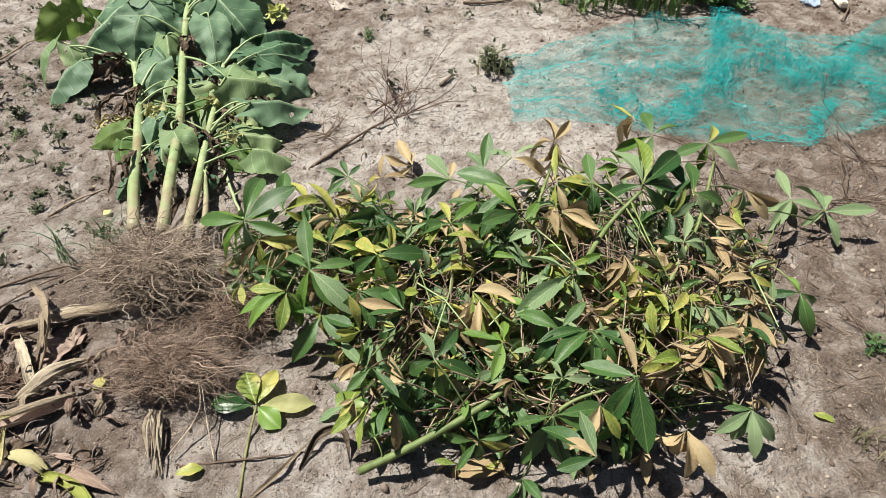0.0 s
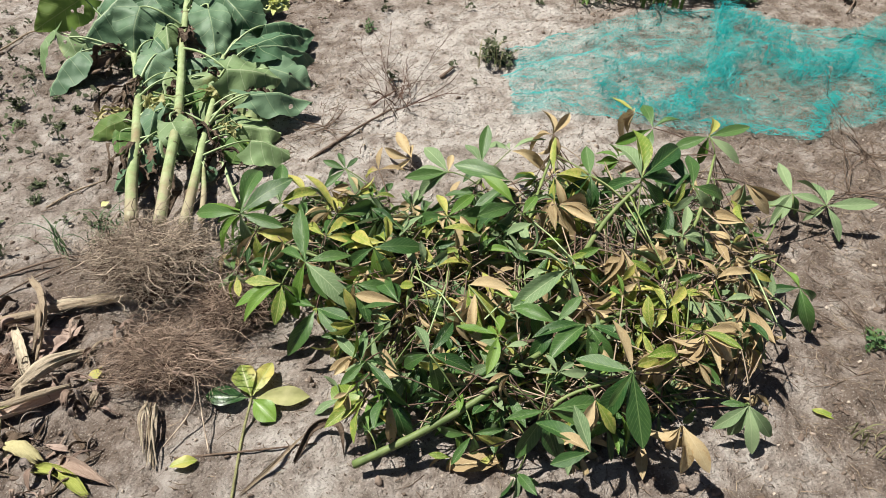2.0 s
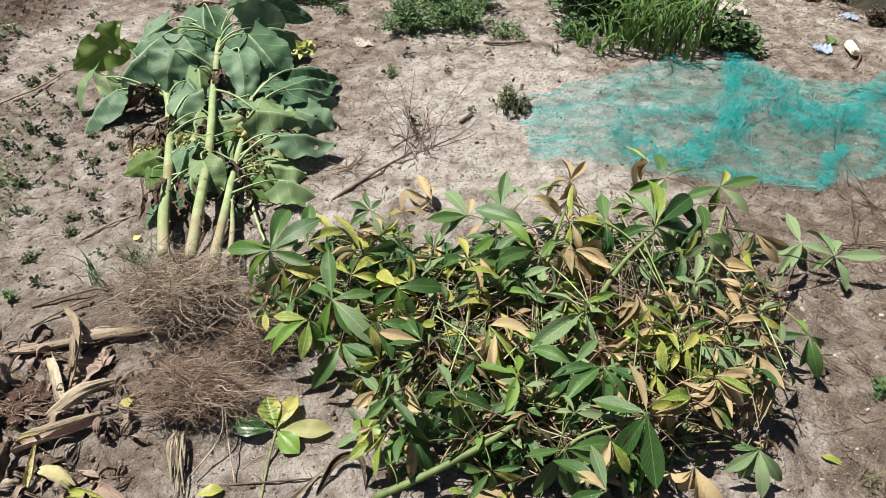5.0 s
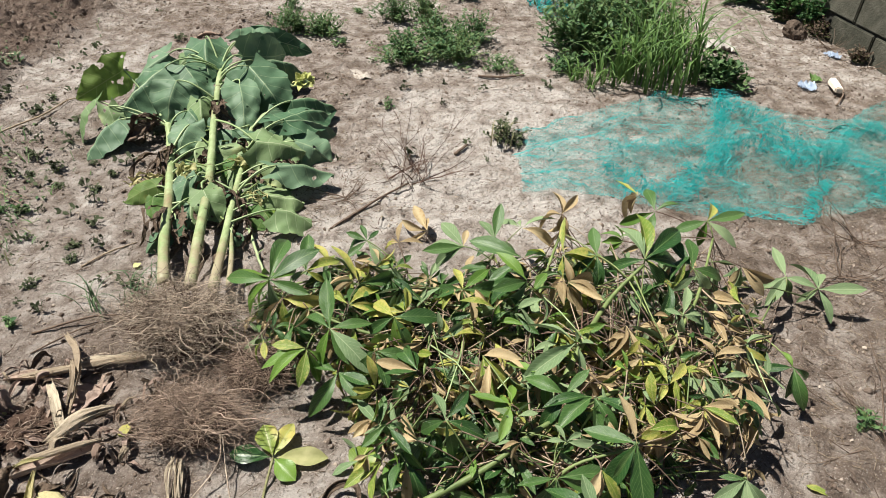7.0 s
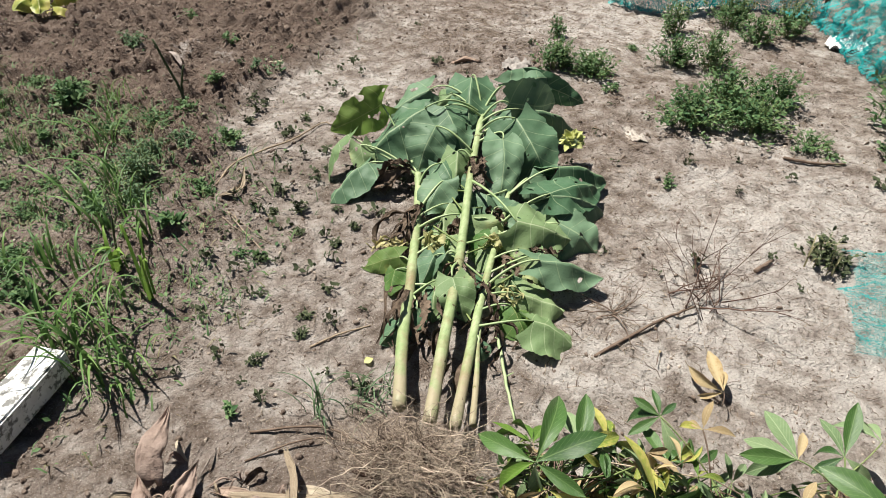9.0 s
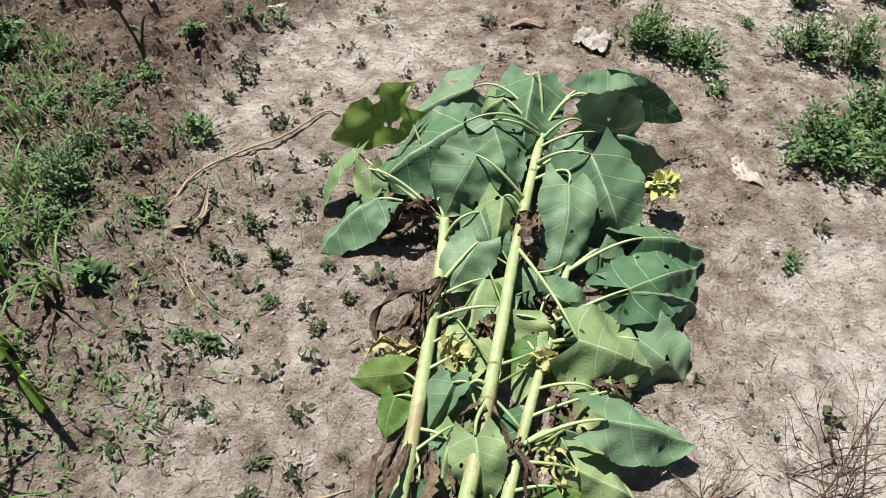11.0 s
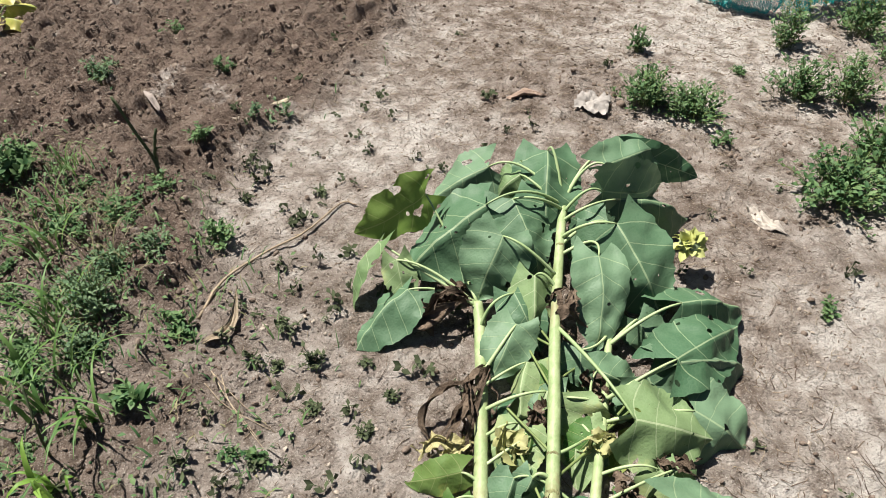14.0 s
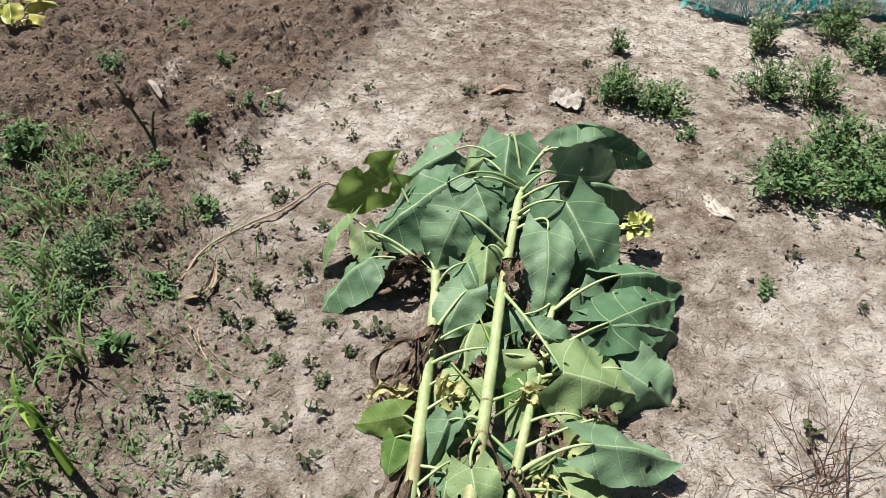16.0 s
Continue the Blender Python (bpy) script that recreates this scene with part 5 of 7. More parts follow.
net_sheet("net_fold", net, net_strip([(0.74, 2.90), (0.95, 2.89), (1.18, 2.96)], 0.09, 12, 0.05), 37, 8, 0.00062, 0.10, 0.005)
net_sheet("net_fold", net, net_strip([(1.20, 2.85), (1.41, 2.96), (1.52, 2.76), (1.74, 2.91), (1.86, 2.72), (1.83, 2.52)], 0.13, 21, 0.08), 97, 14, 0.00062, 0.10, 0.005)
net_sheet("net_fold", net, net_strip([(1.74, 2.91), (1.92, 3.14), (2.06, 3.20), (2.10, 3.05), (2.20, 2.85)], 0.10, 27, 0.06), 67, 11, 0.00062, 0.10, 0.005)
net_sheet("net_hem", net, net_strip([(1.07, 2.48), (1.23, 2.42), (1.44, 2.39), (1.51, 2.50), (1.56, 2.60), (1.66, 2.70)], 0.020, 33, 0.008), 80, 5, 0.0007, 0.0, 0.002)


def curtain(line, high, seed):
    dense = spline([Vector((x, y, 0)) for x, y in line], 14)

    def surface(u, v):
        f = u * (len(dense) - 1)
        i = min(int(f), len(dense) - 2)
        p = dense[i].lerp(dense[i + 1], f - i)
        d = (dense[i + 1] - dense[i]).normalized()
        sd = Vector((-d.y, d.x, 0))
        q = p + sd * (0.018 * math.sin(u * 55 + 2 * fold_noise(u * 3, v, seed)) * (0.5 + v) + 0.08 * fold_noise(u * 4, v * 2, seed) + 0.10 * v)
        return (q.x, q.y, ground_at(q.x, q.y) + 0.01 + high * v + 0.03 * abs(fold_noise(u * 6, 0, seed)))
    return surface


def wooden_post(x, y, high):
    s = Soup()
    s.tube([(x, y, -0.1), (x + jit(0.01), y + jit(0.01), high * 0.5), (x + jit(0.02), y, high)], [0.018, 0.017, 0.014], 7)
    ob = s.done("fence_post", TWIG)
    return tagged(ob, "thin dark wooden post holding the net fence", "post", "net fence posts")


fence = thing("net_fence", (-0.3, 5.6, 0), "teal netting fence draped down to the soil", "net fence")
net_sheet("net_panel", fence, curtain([(-1.02, 5.42), (-0.7, 5.38), (-0.45, 5.55), (-0.28, 5.72), (0.0, 5.75), (0.30, 5.62)], 0.55, 3), 230, 90, 0.0017, 0.02, 0.003)
net_sheet("net_panel", fence, curtain([(0.30, 5.62), (0.40, 5.28), (0.50, 4.95), (0.62, 4.70), (0.85, 4.62)], 0.34, 7), 190, 60, 0.0013, 0.05, 0.004)
for px, py in ((-1.04, 5.55), (-0.28, 5.86), (0.34, 5.76)):
    wooden_post(px, py, 0.62)

# ---- weeds and grass ----


def weed(at, spread, high, n, leaf, label, material=WEED_B, group="leafy weeds"):
    """Sprawling shoots with small leaves along them, uneven all round."""
    top = thing("leafy_weed", (at[0], at[1], ground_at(*at)), label, "weed", group)
    stems, leaves = Soup(), Soup()
    seed = rng.uniform(0, 50)
    for k in range(n):
        a = rng.uniform(0, 6.28)
        far = 0.45 + 0.9 * abs(noise.noise(Vector((math.cos(a) * 1.3, math.sin(a) * 1.3, seed)))) + 0.3 * rng.random()
        r = spread * far * rng.random() ** 0.7
        e = Vector((math.cos(a) * r, math.sin(a) * r, high * rng.uniform(0.2, 1.0) * (1 - 0.4 * min(1, r / spread))))
        b = Vector((e.x * 0.45 + jit(0.02), e.y * 0.45 + jit(0.02), -0.005))
        line = bezier(b, b + Vector((0, 0, e.z * 0.5)), e * 0.8 + Vector((0, 0, 0.01)), e, 5)
        stems.tube(line, 0.0014, 3, False)
        for j in range(2, 6):
            for q in range(2):
                d = Vector((jit(1), jit(1), rng.uniform(-0.1, 0.7))).normalized()
                l = leaf * rng.uniform(0.4, 1.3) * (1.15 - 0.1 * j)
                p = line[j] + Vector((jit(0.008), jit(0.008), jit(0.006)))
                blade(leaves, p, p + d * l, l * rng.uniform(0.36, 0.64), lance, (jit(0.6), jit(0.6), 1), 0.06, 0.3, 0, 3, 1)
    stems.done("stem", STEM, top)
    tagged(leaves.done("foliage", material, top), kind="stuff")
    return top


def tuft(at, high, n, width, label, material=GRASS, lean=0.7, name="grass_tuft", group="grass tufts", area=0.04):
    top = thing(name, (at[0], at[1], ground_at(*at)), label, "grass", group)
    s = Soup()
    for k in range(n):
        a = rng.uniform(0, 6.28)
        h = high * rng.uniform(0.45, 1.1)
        out = h * lean * rng.uniform(0.2, 1.1)
        b = Vector((jit(area), jit(area), -0.004))
        line = bezier(b, b + Vector((0, 0, h * 0.55)), b + Vector((math.cos(a) * out * 0.5, math.sin(a) * out * 0.5, h * 1.05)),
                      b + Vector((math.cos(a) * out, math.sin(a) * out, h * rng.uniform(0.45, 0.95))), 6)
        sd = Vector((-math.sin(a), math.cos(a), 0)) * (width * 0.5 * rng.uniform(0.6, 1.2))
        verts, faces = [], []
        for i, p in enumerate(line):
            w = (1 - (i / 6) ** 2.2) + 0.04
            verts += [p - sd * w, p + Vector((0, 0, -0.12 * width)), p + sd * w]
            if i:
                q = 3 * i
                faces += [(q - 3, q - 2, q + 1, q), (q - 2, q - 1, q + 2, q + 1)]
        s.add(verts, faces)
    tagged(s.done("foliage", material, top), kind="stuff")
    return top


# beyond the sunflowers and the net
LOW = "low dense leafy green weed on pale soil"
weed((-0.30, 3.86), 0.25, 0.19, 130, 0.034, LOW)
weed((-0.04, 3.92), 0.27, 0.19, 150, 0.034, LOW)
weed((-0.16, 4.16), 0.24, 0.22, 110, 0.034, LOW)
weed((0.08, 4.20), 0.20, 0.22, 80, 0.032, LOW)
weed((-0.46, 4.56), 0.20, 0.22, 80, 0.030, "sparse upright leafy weed")
weed((-0.26, 4.62), 0.20, 0.24, 80, 0.030, "sparse upright leafy weed")
weed((0.24, 3.84), 0.16, 0.07, 50, 0.024, "low creeping weed beside a dry stick")
weed((-1.06, 4.20), 0.17, 0.20, 90, 0.032, "bushy green weed behind the sunflower leaves")
weed((-0.86, 4.20), 0.19, 0.16, 100, 0.030, "bushy green weed behind the sunflower leaves")
weed((-0.72, 4.03), 0.07, 0.05, 12, 0.026, "tiny bright green weed on pale soil")
weed((-0.73, 4.66), 0.06, 0.05, 12, 0.022, "tiny green weed on pale soil")
weed((-0.32, 3.24), 0.05, 0.05, 10, 0.024, "tiny green weed on pale soil")
weed((-0.54, 5.06), 0.16, 0.28, 60, 0.032, "upright dark weed in front of the net fence")
weed((-0.20, 5.36), 0.22, 0.24, 90, 0.034, "upright dark weed in front of the net fence")
weed((-0.04, 5.10), 0.20, 0.22, 70, 0.032, "upright dark weed in front of the net fence")
weed((0.15, 5.34), 0.20, 0.26, 70, 0.034, "upright dark weed in front of the net fence")
weed((-1.20, 4.72), 0.08, 0.16, 26, 0.030, "sparse upright leafy weed")
weed((0.74, 4.12), 0.36, 0.46, 300, 0.050, "tall leafy weed growing with the grass clump")
weed((0.92, 4.60), 0.42, 0.52, 320, 0.044, "tall leafy weed growing with the grass clump")
weed((0.62, 3.86), 0.14, 0.14, 60, 0.034, "low leafy weed at the foot of the grass clump")
weed((1.46, 3.74), 0.22, 0.19, 46, 0.075, "broad-leaved weed beside the net")
weed((1.15, 4.35), 0.36, 0.50, 220, 0.04, "tall leafy weed growing with the grass clump")
for gx, gy, gh in ((1.12, 3.66, 0.34), (0.98, 3.78, 0.34), (1.24, 3.80, 0.36), (1.08, 3.95, 0.42), (1.30, 4.05, 0.42), (0.88, 3.72, 0.24)):
    tuft((gx, gy), gh * 1.25, 34, 0.013, "tall arching green grass clump", GRASS, 1.0, area=0.11)
tuft((0.66, 3.72), 0.12, 26, 0.008, "short grass at the edge of bare soil", GRASS, 1.3)
tuft((0.74, 3.62), 0.14, 18, 0.010, "sprawling grass tuft on bare soil", GRASS, 1.4)
# small wilted weed by the net, and others on the pale crust
tuft((0.24, 2.93), 0.13, 16, 0.006, "half dry grass tuft on pale soil", GRASS_D, 1.2, area=0.06)
weed((0.25, 2.94), 0.13, 0.13, 26, 0.030, "small grey green weed on pale soil", SEEDLING)
weed((0.32, 2.93), 0.07, 0.05, 16, 0.022, "small dark weed beside a dry grass tuft", SEEDLING)
# field of weeds and grass beside the tilled bed


def field_density(x, y):
    rows = 0.42 + 1.9 * fbm(x * 3.0, y * 3.0, 41)
    return (np.clip((blob(x, y, -2.35, 2.15, 0.45, 0.45) + blob(x, y, -2.8, 2.45, 0.45, 0.4) + 0.9 * blob(x, y, -1.80, 1.78, 0.30, 0.35) + 0.7 * blob(x, y, -3.3, 2.7, 0.5, 0.5) + 0.12 * step(-1.9, -2.3, x)) * rows * (0.06 + 0.94 * step(3.05, 2.75, y)), 0, 1))


def ground_cover():
    """Fine low growth, green and dry, that nobody could count."""
    green, dry = Soup(), Soup()
    for k, (x, y) in enumerate(scatter(6600, field_density, (-4.4, 1.2), (-1.45, 4.4))):
        z = ground_at(x, y)
        b = Vector((x, y, z - 0.002))
        if k % 3:
            l, a = rng.uniform(0.015, 0.07), rng.uniform(0, 6.28)
            e = b + Vector((math.cos(a) * l * 0.7, math.sin(a) * l * 0.7, l * rng.uniform(0.15, 0.8)))
            sd = Vector((-math.sin(a), math.cos(a), 0)) * rng.uniform(0.0012, 0.0030)
            m = b.lerp(e, 0.5) + Vector((0, 0, 0.2 * l))
            (dry if k % 5 == 0 else green).add([b - sd, b + sd, m - sd, m + sd, e], [(0, 1, 3, 2), (2, 3, 4)])
        else:
            l = rng.uniform(0.008, 0.024)
            p = b + Vector((0, 0, rng.uniform(0.004, 0.03)))
            d = Vector((jit(1), jit(1), jit(0.5))).normalized() * l
            blade(green, p, p + d, l * 0.6, lance, (jit(0.5), jit(0.5), 1), 0.05, 0.3, 0, 2, 1)
    tagged(green.done("low_green_growth", WEED_B), "fine low green weeds over dark soil", "weeds", kind="stuff")
    tagged(dry.done("low_dry_growth", GRASS_D), "fine dry grass over dark soil", "dry grass", kind="stuff")


ground_cover()
SMALL, DARK = "low green weed patch on dark soil", "small wilting weed on crusted soil"
WEED_KINDS = [weed((-2.04, 2.40), 0.11, 0.07, 20, 0.030, SMALL), weed((-2.62, 2.55), 0.10, 0.06, 18, 0.026, SMALL), weed((-1.98, 2.15), 0.07, 0.05, 10, 0.045, SMALL), weed((-2.46, 2.66), 0.08, 0.06, 16, 0.022, SMALL)]
for wx, wy in scatter(48, field_density, (-4.2, 1.3), (-2.0, 3.2)):
    copy_thing(rng.choice(WEED_KINDS), pose(wx, wy, ground_at(wx, wy), 0, 0, rng.uniform(0, 360)) @ Matrix.Scale(rng.uniform(0.45, 0.95), 4))
for wx, wy, ws, wh, wn, wl in ((-2.17, 2.75, 0.11, 0.08, 26, 0.026), (-2.55, 3.16, 0.07, 0.08, 14, 0.026), (-2.87, 3.71, 0.07, 0.07, 14, 0.028), (-3.04, 2.72, 0.14, 0.14, 34, 0.040),
                               (-2.20, 2.80, 0.06, 0.06, 10, 0.022), (-3.10, 2.80, 0.10, 0.10, 20, 0.034), (-3.31, 3.9, 0.08, 0.08, 14, 0.026), (-1.60, 2.17, 0.06, 0.05, 7, 0.024), (-1.67, 2.13, 0.05, 0.04, 6, 0.020)):
    weed((wx, wy), ws, wh, wn, wl, "small weed on the tilled bed" if wx < -2.4 else SMALL)
weed((-3.31, 3.42), 0.11, 0.12, 46, 0.022, "grey green feathery weed on the tilled bed", WEED_F)
for wx, wy, ws, wh in ((-1.77, 2.54, 0.06, 0.05), (-1.64, 2.46, 0.08, 0.07), (-1.72, 2.42, 0.05, 0.04), (-1.56, 2.34, 0.05, 0.04), (-1.39, 2.46, 0.04, 0.03), (-1.50, 2.52, 0.03, 0.03), (-1.40, 2.33, 0.05, 0.03), (-1.60, 2.15, 0.05, 0.04),
                       (-1.30, 1.97, 0.06, 0.04), (-1.34, 1.75, 0.05, 0.05), (-2.02, 3.14, 0.05, 0.04), (-1.27, 1.90, 0.05, 0.03)):
    weed((wx, wy), ws * 0.62, wh * 0.7, int(130 * ws) + 3, 0.018, DARK, SEEDLING)
weed((-2.40, 3.45), 0.07, 0.09, 9, 0.026, "wilted grey green weed at the edge of the bed", WEED_F)
weed((-2.45, 3.38), 0.05, 0.07, 6, 0.026, "wilted grey green weed at the edge of the bed", WEED_F)
# feathery weeds in the thick of the green
for wx, wy, ws, wh, wn in ((-2.30, 2.36, 0.14, 0.15, 80), (-2.22, 2.24, 0.11, 0.11, 50), (-2.36, 2.50, 0.11, 0.12, 46), (-2.28, 2.60, 0.08, 0.08, 26)):
    weed((wx, wy), ws, wh, wn, 0.020, "feathery grey green weed among grass", WEED_F, "feathery weeds")
TUFT_KINDS = [tuft((-2.19, 2.16), 0.20, 11, 0.0075, "green grass tuft on the weedy edge", GRASS, 1.5, area=0.06), tuft((-2.90, 2.85), 0.16, 18, 0.0045, "green grass tuft on the weedy edge", GRASS, 1.1, area=0.06),
              tuft((-2.31, 2.08), 0.24, 8, 0.010, "green grass tuft on the weedy edge", GRASS, 1.5, area=0.05), tuft((-2.65, 2.52), 0.12, 20, 0.003, "half dry grass tuft on the weedy edge", GRASS_D, 1.2, area=0.06)]
for wx, wy in scatter(30, field_density, (-4.2, 1.3), (-1.75, 3.2)):
    copy_thing(rng.choice(TUFT_KINDS), pose(wx, wy, ground_at(wx, wy), 0, 0, rng.uniform(0, 360)) @ Matrix.Scale(rng.uniform(0.4, 1.1), 4))
tuft((-2.02, 2.06), 0.24, 7, 0.012, "broad-bladed grass arching over the weeds", GRASS, 1.6, area=0.02)
tuft((-2.16, 2.02), 0.20, 6, 0.011, "broad-bladed grass arching over the weeds", GRASS, 1.6, area=0.02)
for gx, gy, gh, gn in ((-1.72, 1.52, 0.22, 34), (-1.82, 1.60, 0.22, 30), (-1.66, 1.60, 0.16, 22), (-1.92, 1.56, 0.16, 20), (-1.60, 1.46, 0.10, 14), (-1.90, 1.72, 0.20, 24), (-2.02, 1.66, 0.18, 22), (-2.10, 1.80, 0.20, 22), (-2.26, 1.76, 0.18, 20)):
    tuft((gx, gy), gh, int(gn * 0.5), 0.0095, "green grass tuft on dark weedy soil", GRASS, 1.4, area=0.07)
tuft((-1.81, 1.84), 0.36, 4, 0.017, "upright broad-bladed maize seedling", GRASS_L, 0.25, "maize_seedling", "maize seedlings", 0.02)
tuft((-1.96, 1.88), 0.17, 5, 0.016, "small maize seedling among weeds", GRASS_L, 0.9, "maize_seedling", "maize seedlings", 0.02)
for gx, gy in ((-0.98, 1.72), (-1.06, 1.66), (-0.92, 1.76)):
    tuft((gx, gy), 0.12, 15, 0.005, "thin wilted grass beside the roots", WEED_F, 1.3)
weed((1.25, 1.38), 0.06, 0.05, 14, 0.02, "tiny weed on brown soil")
tuft((1.12, 1.08), 0.10, 16, 0.004, "thin pale creeping weed on brown soil", GRASS_D, 1.3)
weed((-1.39, 1.09), 0.06, 0.06, 12, 0.026, "small green weed among dry husks")
weed((-1.29, 1.55), 0.03, 0.04, 5, 0.03, "tiny round-leaved seedling on dark soil")


def seedling_mesh(k):
    """A few shoots from one root, each with two small leaves, in one sheet."""
    rng.seed(200 + k)
    verts, faces = [Vector((0, 0, -0.003))], []
    for i in range(rng.randint(5, 9)):
        a, h, l = rng.uniform(0, 6.28), rng.uniform(0.008, 0.026), rng.uniform(0.008, 0.02)
        e = Vector((math.cos(a) * l, math.sin(a) * l, h))
        sd = Vector((-math.sin(a), math.cos(a), 0)) * 0.0012
        q = len(verts)
        verts += [e - sd, e + sd]
        faces.append((0, q, q + 1))
        for f, g in ((q, q + 1), (q + 1, q)):
            d = Vector((jit(1), jit(1), jit(0.6))).normalized() * rng.uniform(0.010, 0.020)
            n = d.orthogonal().normalized() * 0.005
            m = len(verts)
            verts += [e + d * 0.5 + n, e + d, e + d * 0.5 - n]
            faces += [(f, m, m + 1), (f, m + 1, m + 2), (f, m + 2, g)]
    me = bpy.data.meshes.new("seedling")
    me.from_pydata([tuple(v) for v in verts], [], faces)
    me.materials.append(SEEDLING)
    return me


SEEDLINGS = [seedling_mesh(k) for k in range(6)]
rng.seed(31)


def seedling_density(x, y):
    return (np.clip(0.9 * blob(x, y, -1.6, 2.5, 0.6, 0.8) + 0.6 * blob(x, y, -2.0, 3.3, 0.5, 0.6) + 0.35 * blob(x, y, -1.2, 1.8, 0.4, 0.4) + 0.15 * blob(x, y, 0, 2.9, 0.6, 0.7) + 0.2 * blob(x, y, -1.2, 3.8, 0.8, 0.7), 0, 1))


for sx, sy in scatter(135, seedling_density, (-2.6, 1.5), (0.6, 4.6)):
    ob = new("dead_seedling", rng.choice(SEEDLINGS))
    ob.matrix_world = pose(sx, sy, ground_at(sx, sy), 0, 0, rng.uniform(0, 360)) @ Matrix.Scale(rng.uniform(0.7, 1.7), 4)
    tagged(ob, "small scorched dark seedling on crusted soil", "seedling", "scorched seedlings")

# ---- dry shrub, sticks ----


def dry_shrub(at, spread, high, n, label, lean=(0.0, 0.0), steep=0.0, foot=0.02):
    """Bare twigs that fork, uneven round the root."""
    top = thing("dry_shrub", (at[0], at[1], ground_at(*at)), label, "dead shrub")
    for k in range(n):
        a = rng.uniform(0, 6.28)
        d = Vector((math.cos(a) + lean[0], math.sin(a) + lean[1], steep + rng.uniform(0.1, 1.0) * high / spread)).normalized()
        l, r = spread * rng.uniform(0.35, 1.15), rng.uniform(0.0011, 0.0028)
        s = Soup()

        def shoot(p, d, l, r, deep):
            pts = [p]
            for i in range(6):
                d = (d + Vector((jit(0.28), jit(0.28), jit(0.22)))).normalized()
                q = pts[-1] + d * (l / 6)
                q.z = max(q.z, 0.003)
                pts.append(q)
            s.tube(pts, [r * (1 - 0.11 * i) for i in range(7)], 4)
            if deep:
                for q in range(rng.randint(1, 3)):
                    shoot(pts[rng.randint(2, 5)], (d + Vector((jit(0.9), jit(0.9), jit(0.6)))).normalized(), l * rng.uniform(0.2, 0.5), r * 0.6, deep - 1)

        shoot(Vector((jit(foot), jit(foot), 0.004)), d, l, r, 2 if l > 0.6 * spread else 1)
        s.done("twig", TWIG_R if steep else TWIG, top)
    return top


dry_shrub((-0.15, 2.54), 0.34, 0.24, 26, "leafless dead shrub with thin reddish brown twigs", (0.1, 0.3), 0.45, 0.09)
dry_shrub((-0.38, 2.38), 0.16, 0.05, 14, "flattened dry twigs beside the sunflower leaves")
dry_shrub((1.62, 2.30), 0.32, 0.12, 14, "leafless dead weed beside the net")
dry_shrub((1.45, 2.05), 0.30, 0.05, 11, "flattened dead weed stems on brown soil")
dry_shrub((1.30, 1.35), 0.40, 0.04, 12, "flattened dead weed stems on brown soil")
dry_shrub((1.75, 2.6), 0.25, 0.06, 8, "flattened dead weed stems beside the net")


def stick(pts, radius, label, material=TWIG, name="stick"):
    line = spline([Vector((x, y, ground_at(x, y) + radius + z)) for x, y, z in pts], 6)
    s = Soup()
    n = len(line)
    s.tube([p + Vector((jit(0.3 * radius), jit(0.3 * radius), 0)) for p in line], [radius * (1 - 0.4 * i / n) * rng.uniform(0.9, 1.1) for i in range(n)], 6)
    for i in range(2, n - 1, 5):
        d = Vector((jit(1), jit(1), 0.3)) * radius * 4
        s.tube([line[i], line[i] + d], [radius * 0.5, radius * 0.3], 4)
    return tagged(s.done(name, material), label, "stick")


stick([(0.04, 2.79, 0), (0.09, 2.86, 0.004)], 0.008, "short broken brown stick on pale soil")
stick([(0.12, 3.65, 0), (0.24, 3.66, 0.004), (0.37, 3.71, 0)], 0.008, "straight dry stick on pale soil")
stick([(-0.40, 2.16, 0), (-0.25, 2.38, 0.01), (-0.14, 2.50, 0.02)], 0.006, "thin bent stick under the dead shrub")
stick([(-2.02, 2.46, 0), (-2.04, 2.61, 0.01), (-2.00, 2.78, 0.01), (-1.94, 2.92, 0.01), (-1.91, 3.10, 0.005), (-1.86, 3.12, 0)], 0.005, "long bent dry stalk at the edge of the tilled bed", STRAW)
stick([(-1.22, 1.86, 0), (-1.16, 1.94, 0.004), (-1.09, 2.02, 0)], 0.004, "thin dry stem beside the stalks", STRAW)
stick([(1.86, 3.22, 0), (1.95, 3.28, 0.01), (2.10, 3.24, 0)], 0.006, "thin dark stick behind the net")
stick([(2.0, 3.5, 0), (2.12, 3.7, 0.02), (2.2, 3.95, 0)], 0.005, "thin dark stick beside litter")
stick([(-0.48, 0.98, 0), (-0.30, 1.0, 0.006), (-0.16, 1.03, 0)], 0.003, "thin twig on bare soil")
stick([(-1.20, 1.52, 0), (-1.02, 1.60, 0.02), (-0.86, 1.58, 0.03)], 0.004, "dark dry leaf stem beside the roots")
stick([(-1.16, 1.44, 0), (-1.03, 1.56, 0.02), (-0.84, 1.60, 0.04)], 0.003, "dark dry leaf stem beside the roots")
stick([(-2.52, 2.91, 0), (-2.56, 2.93, 0.12), (-2.64, 2.92, 0.26)], 0.008, "cut standing weed stem in the tilled bed", SEEDLING, "weed_stump")
stick([(-2.56, 2.93, 0), (-2.55, 2.94, 0.10), (-2.53, 2.96, 0.18)], 0.007, "cut standing weed stem in the tilled bed", SEEDLING, "weed_stump")
stick([(-2.05, 1.95, 0), (-2.03, 1.96, 0.13), (-2.07, 2.0, 0.24)], 0.004, "bare standing weed stem among grass", SEEDLING, "weed_stump")
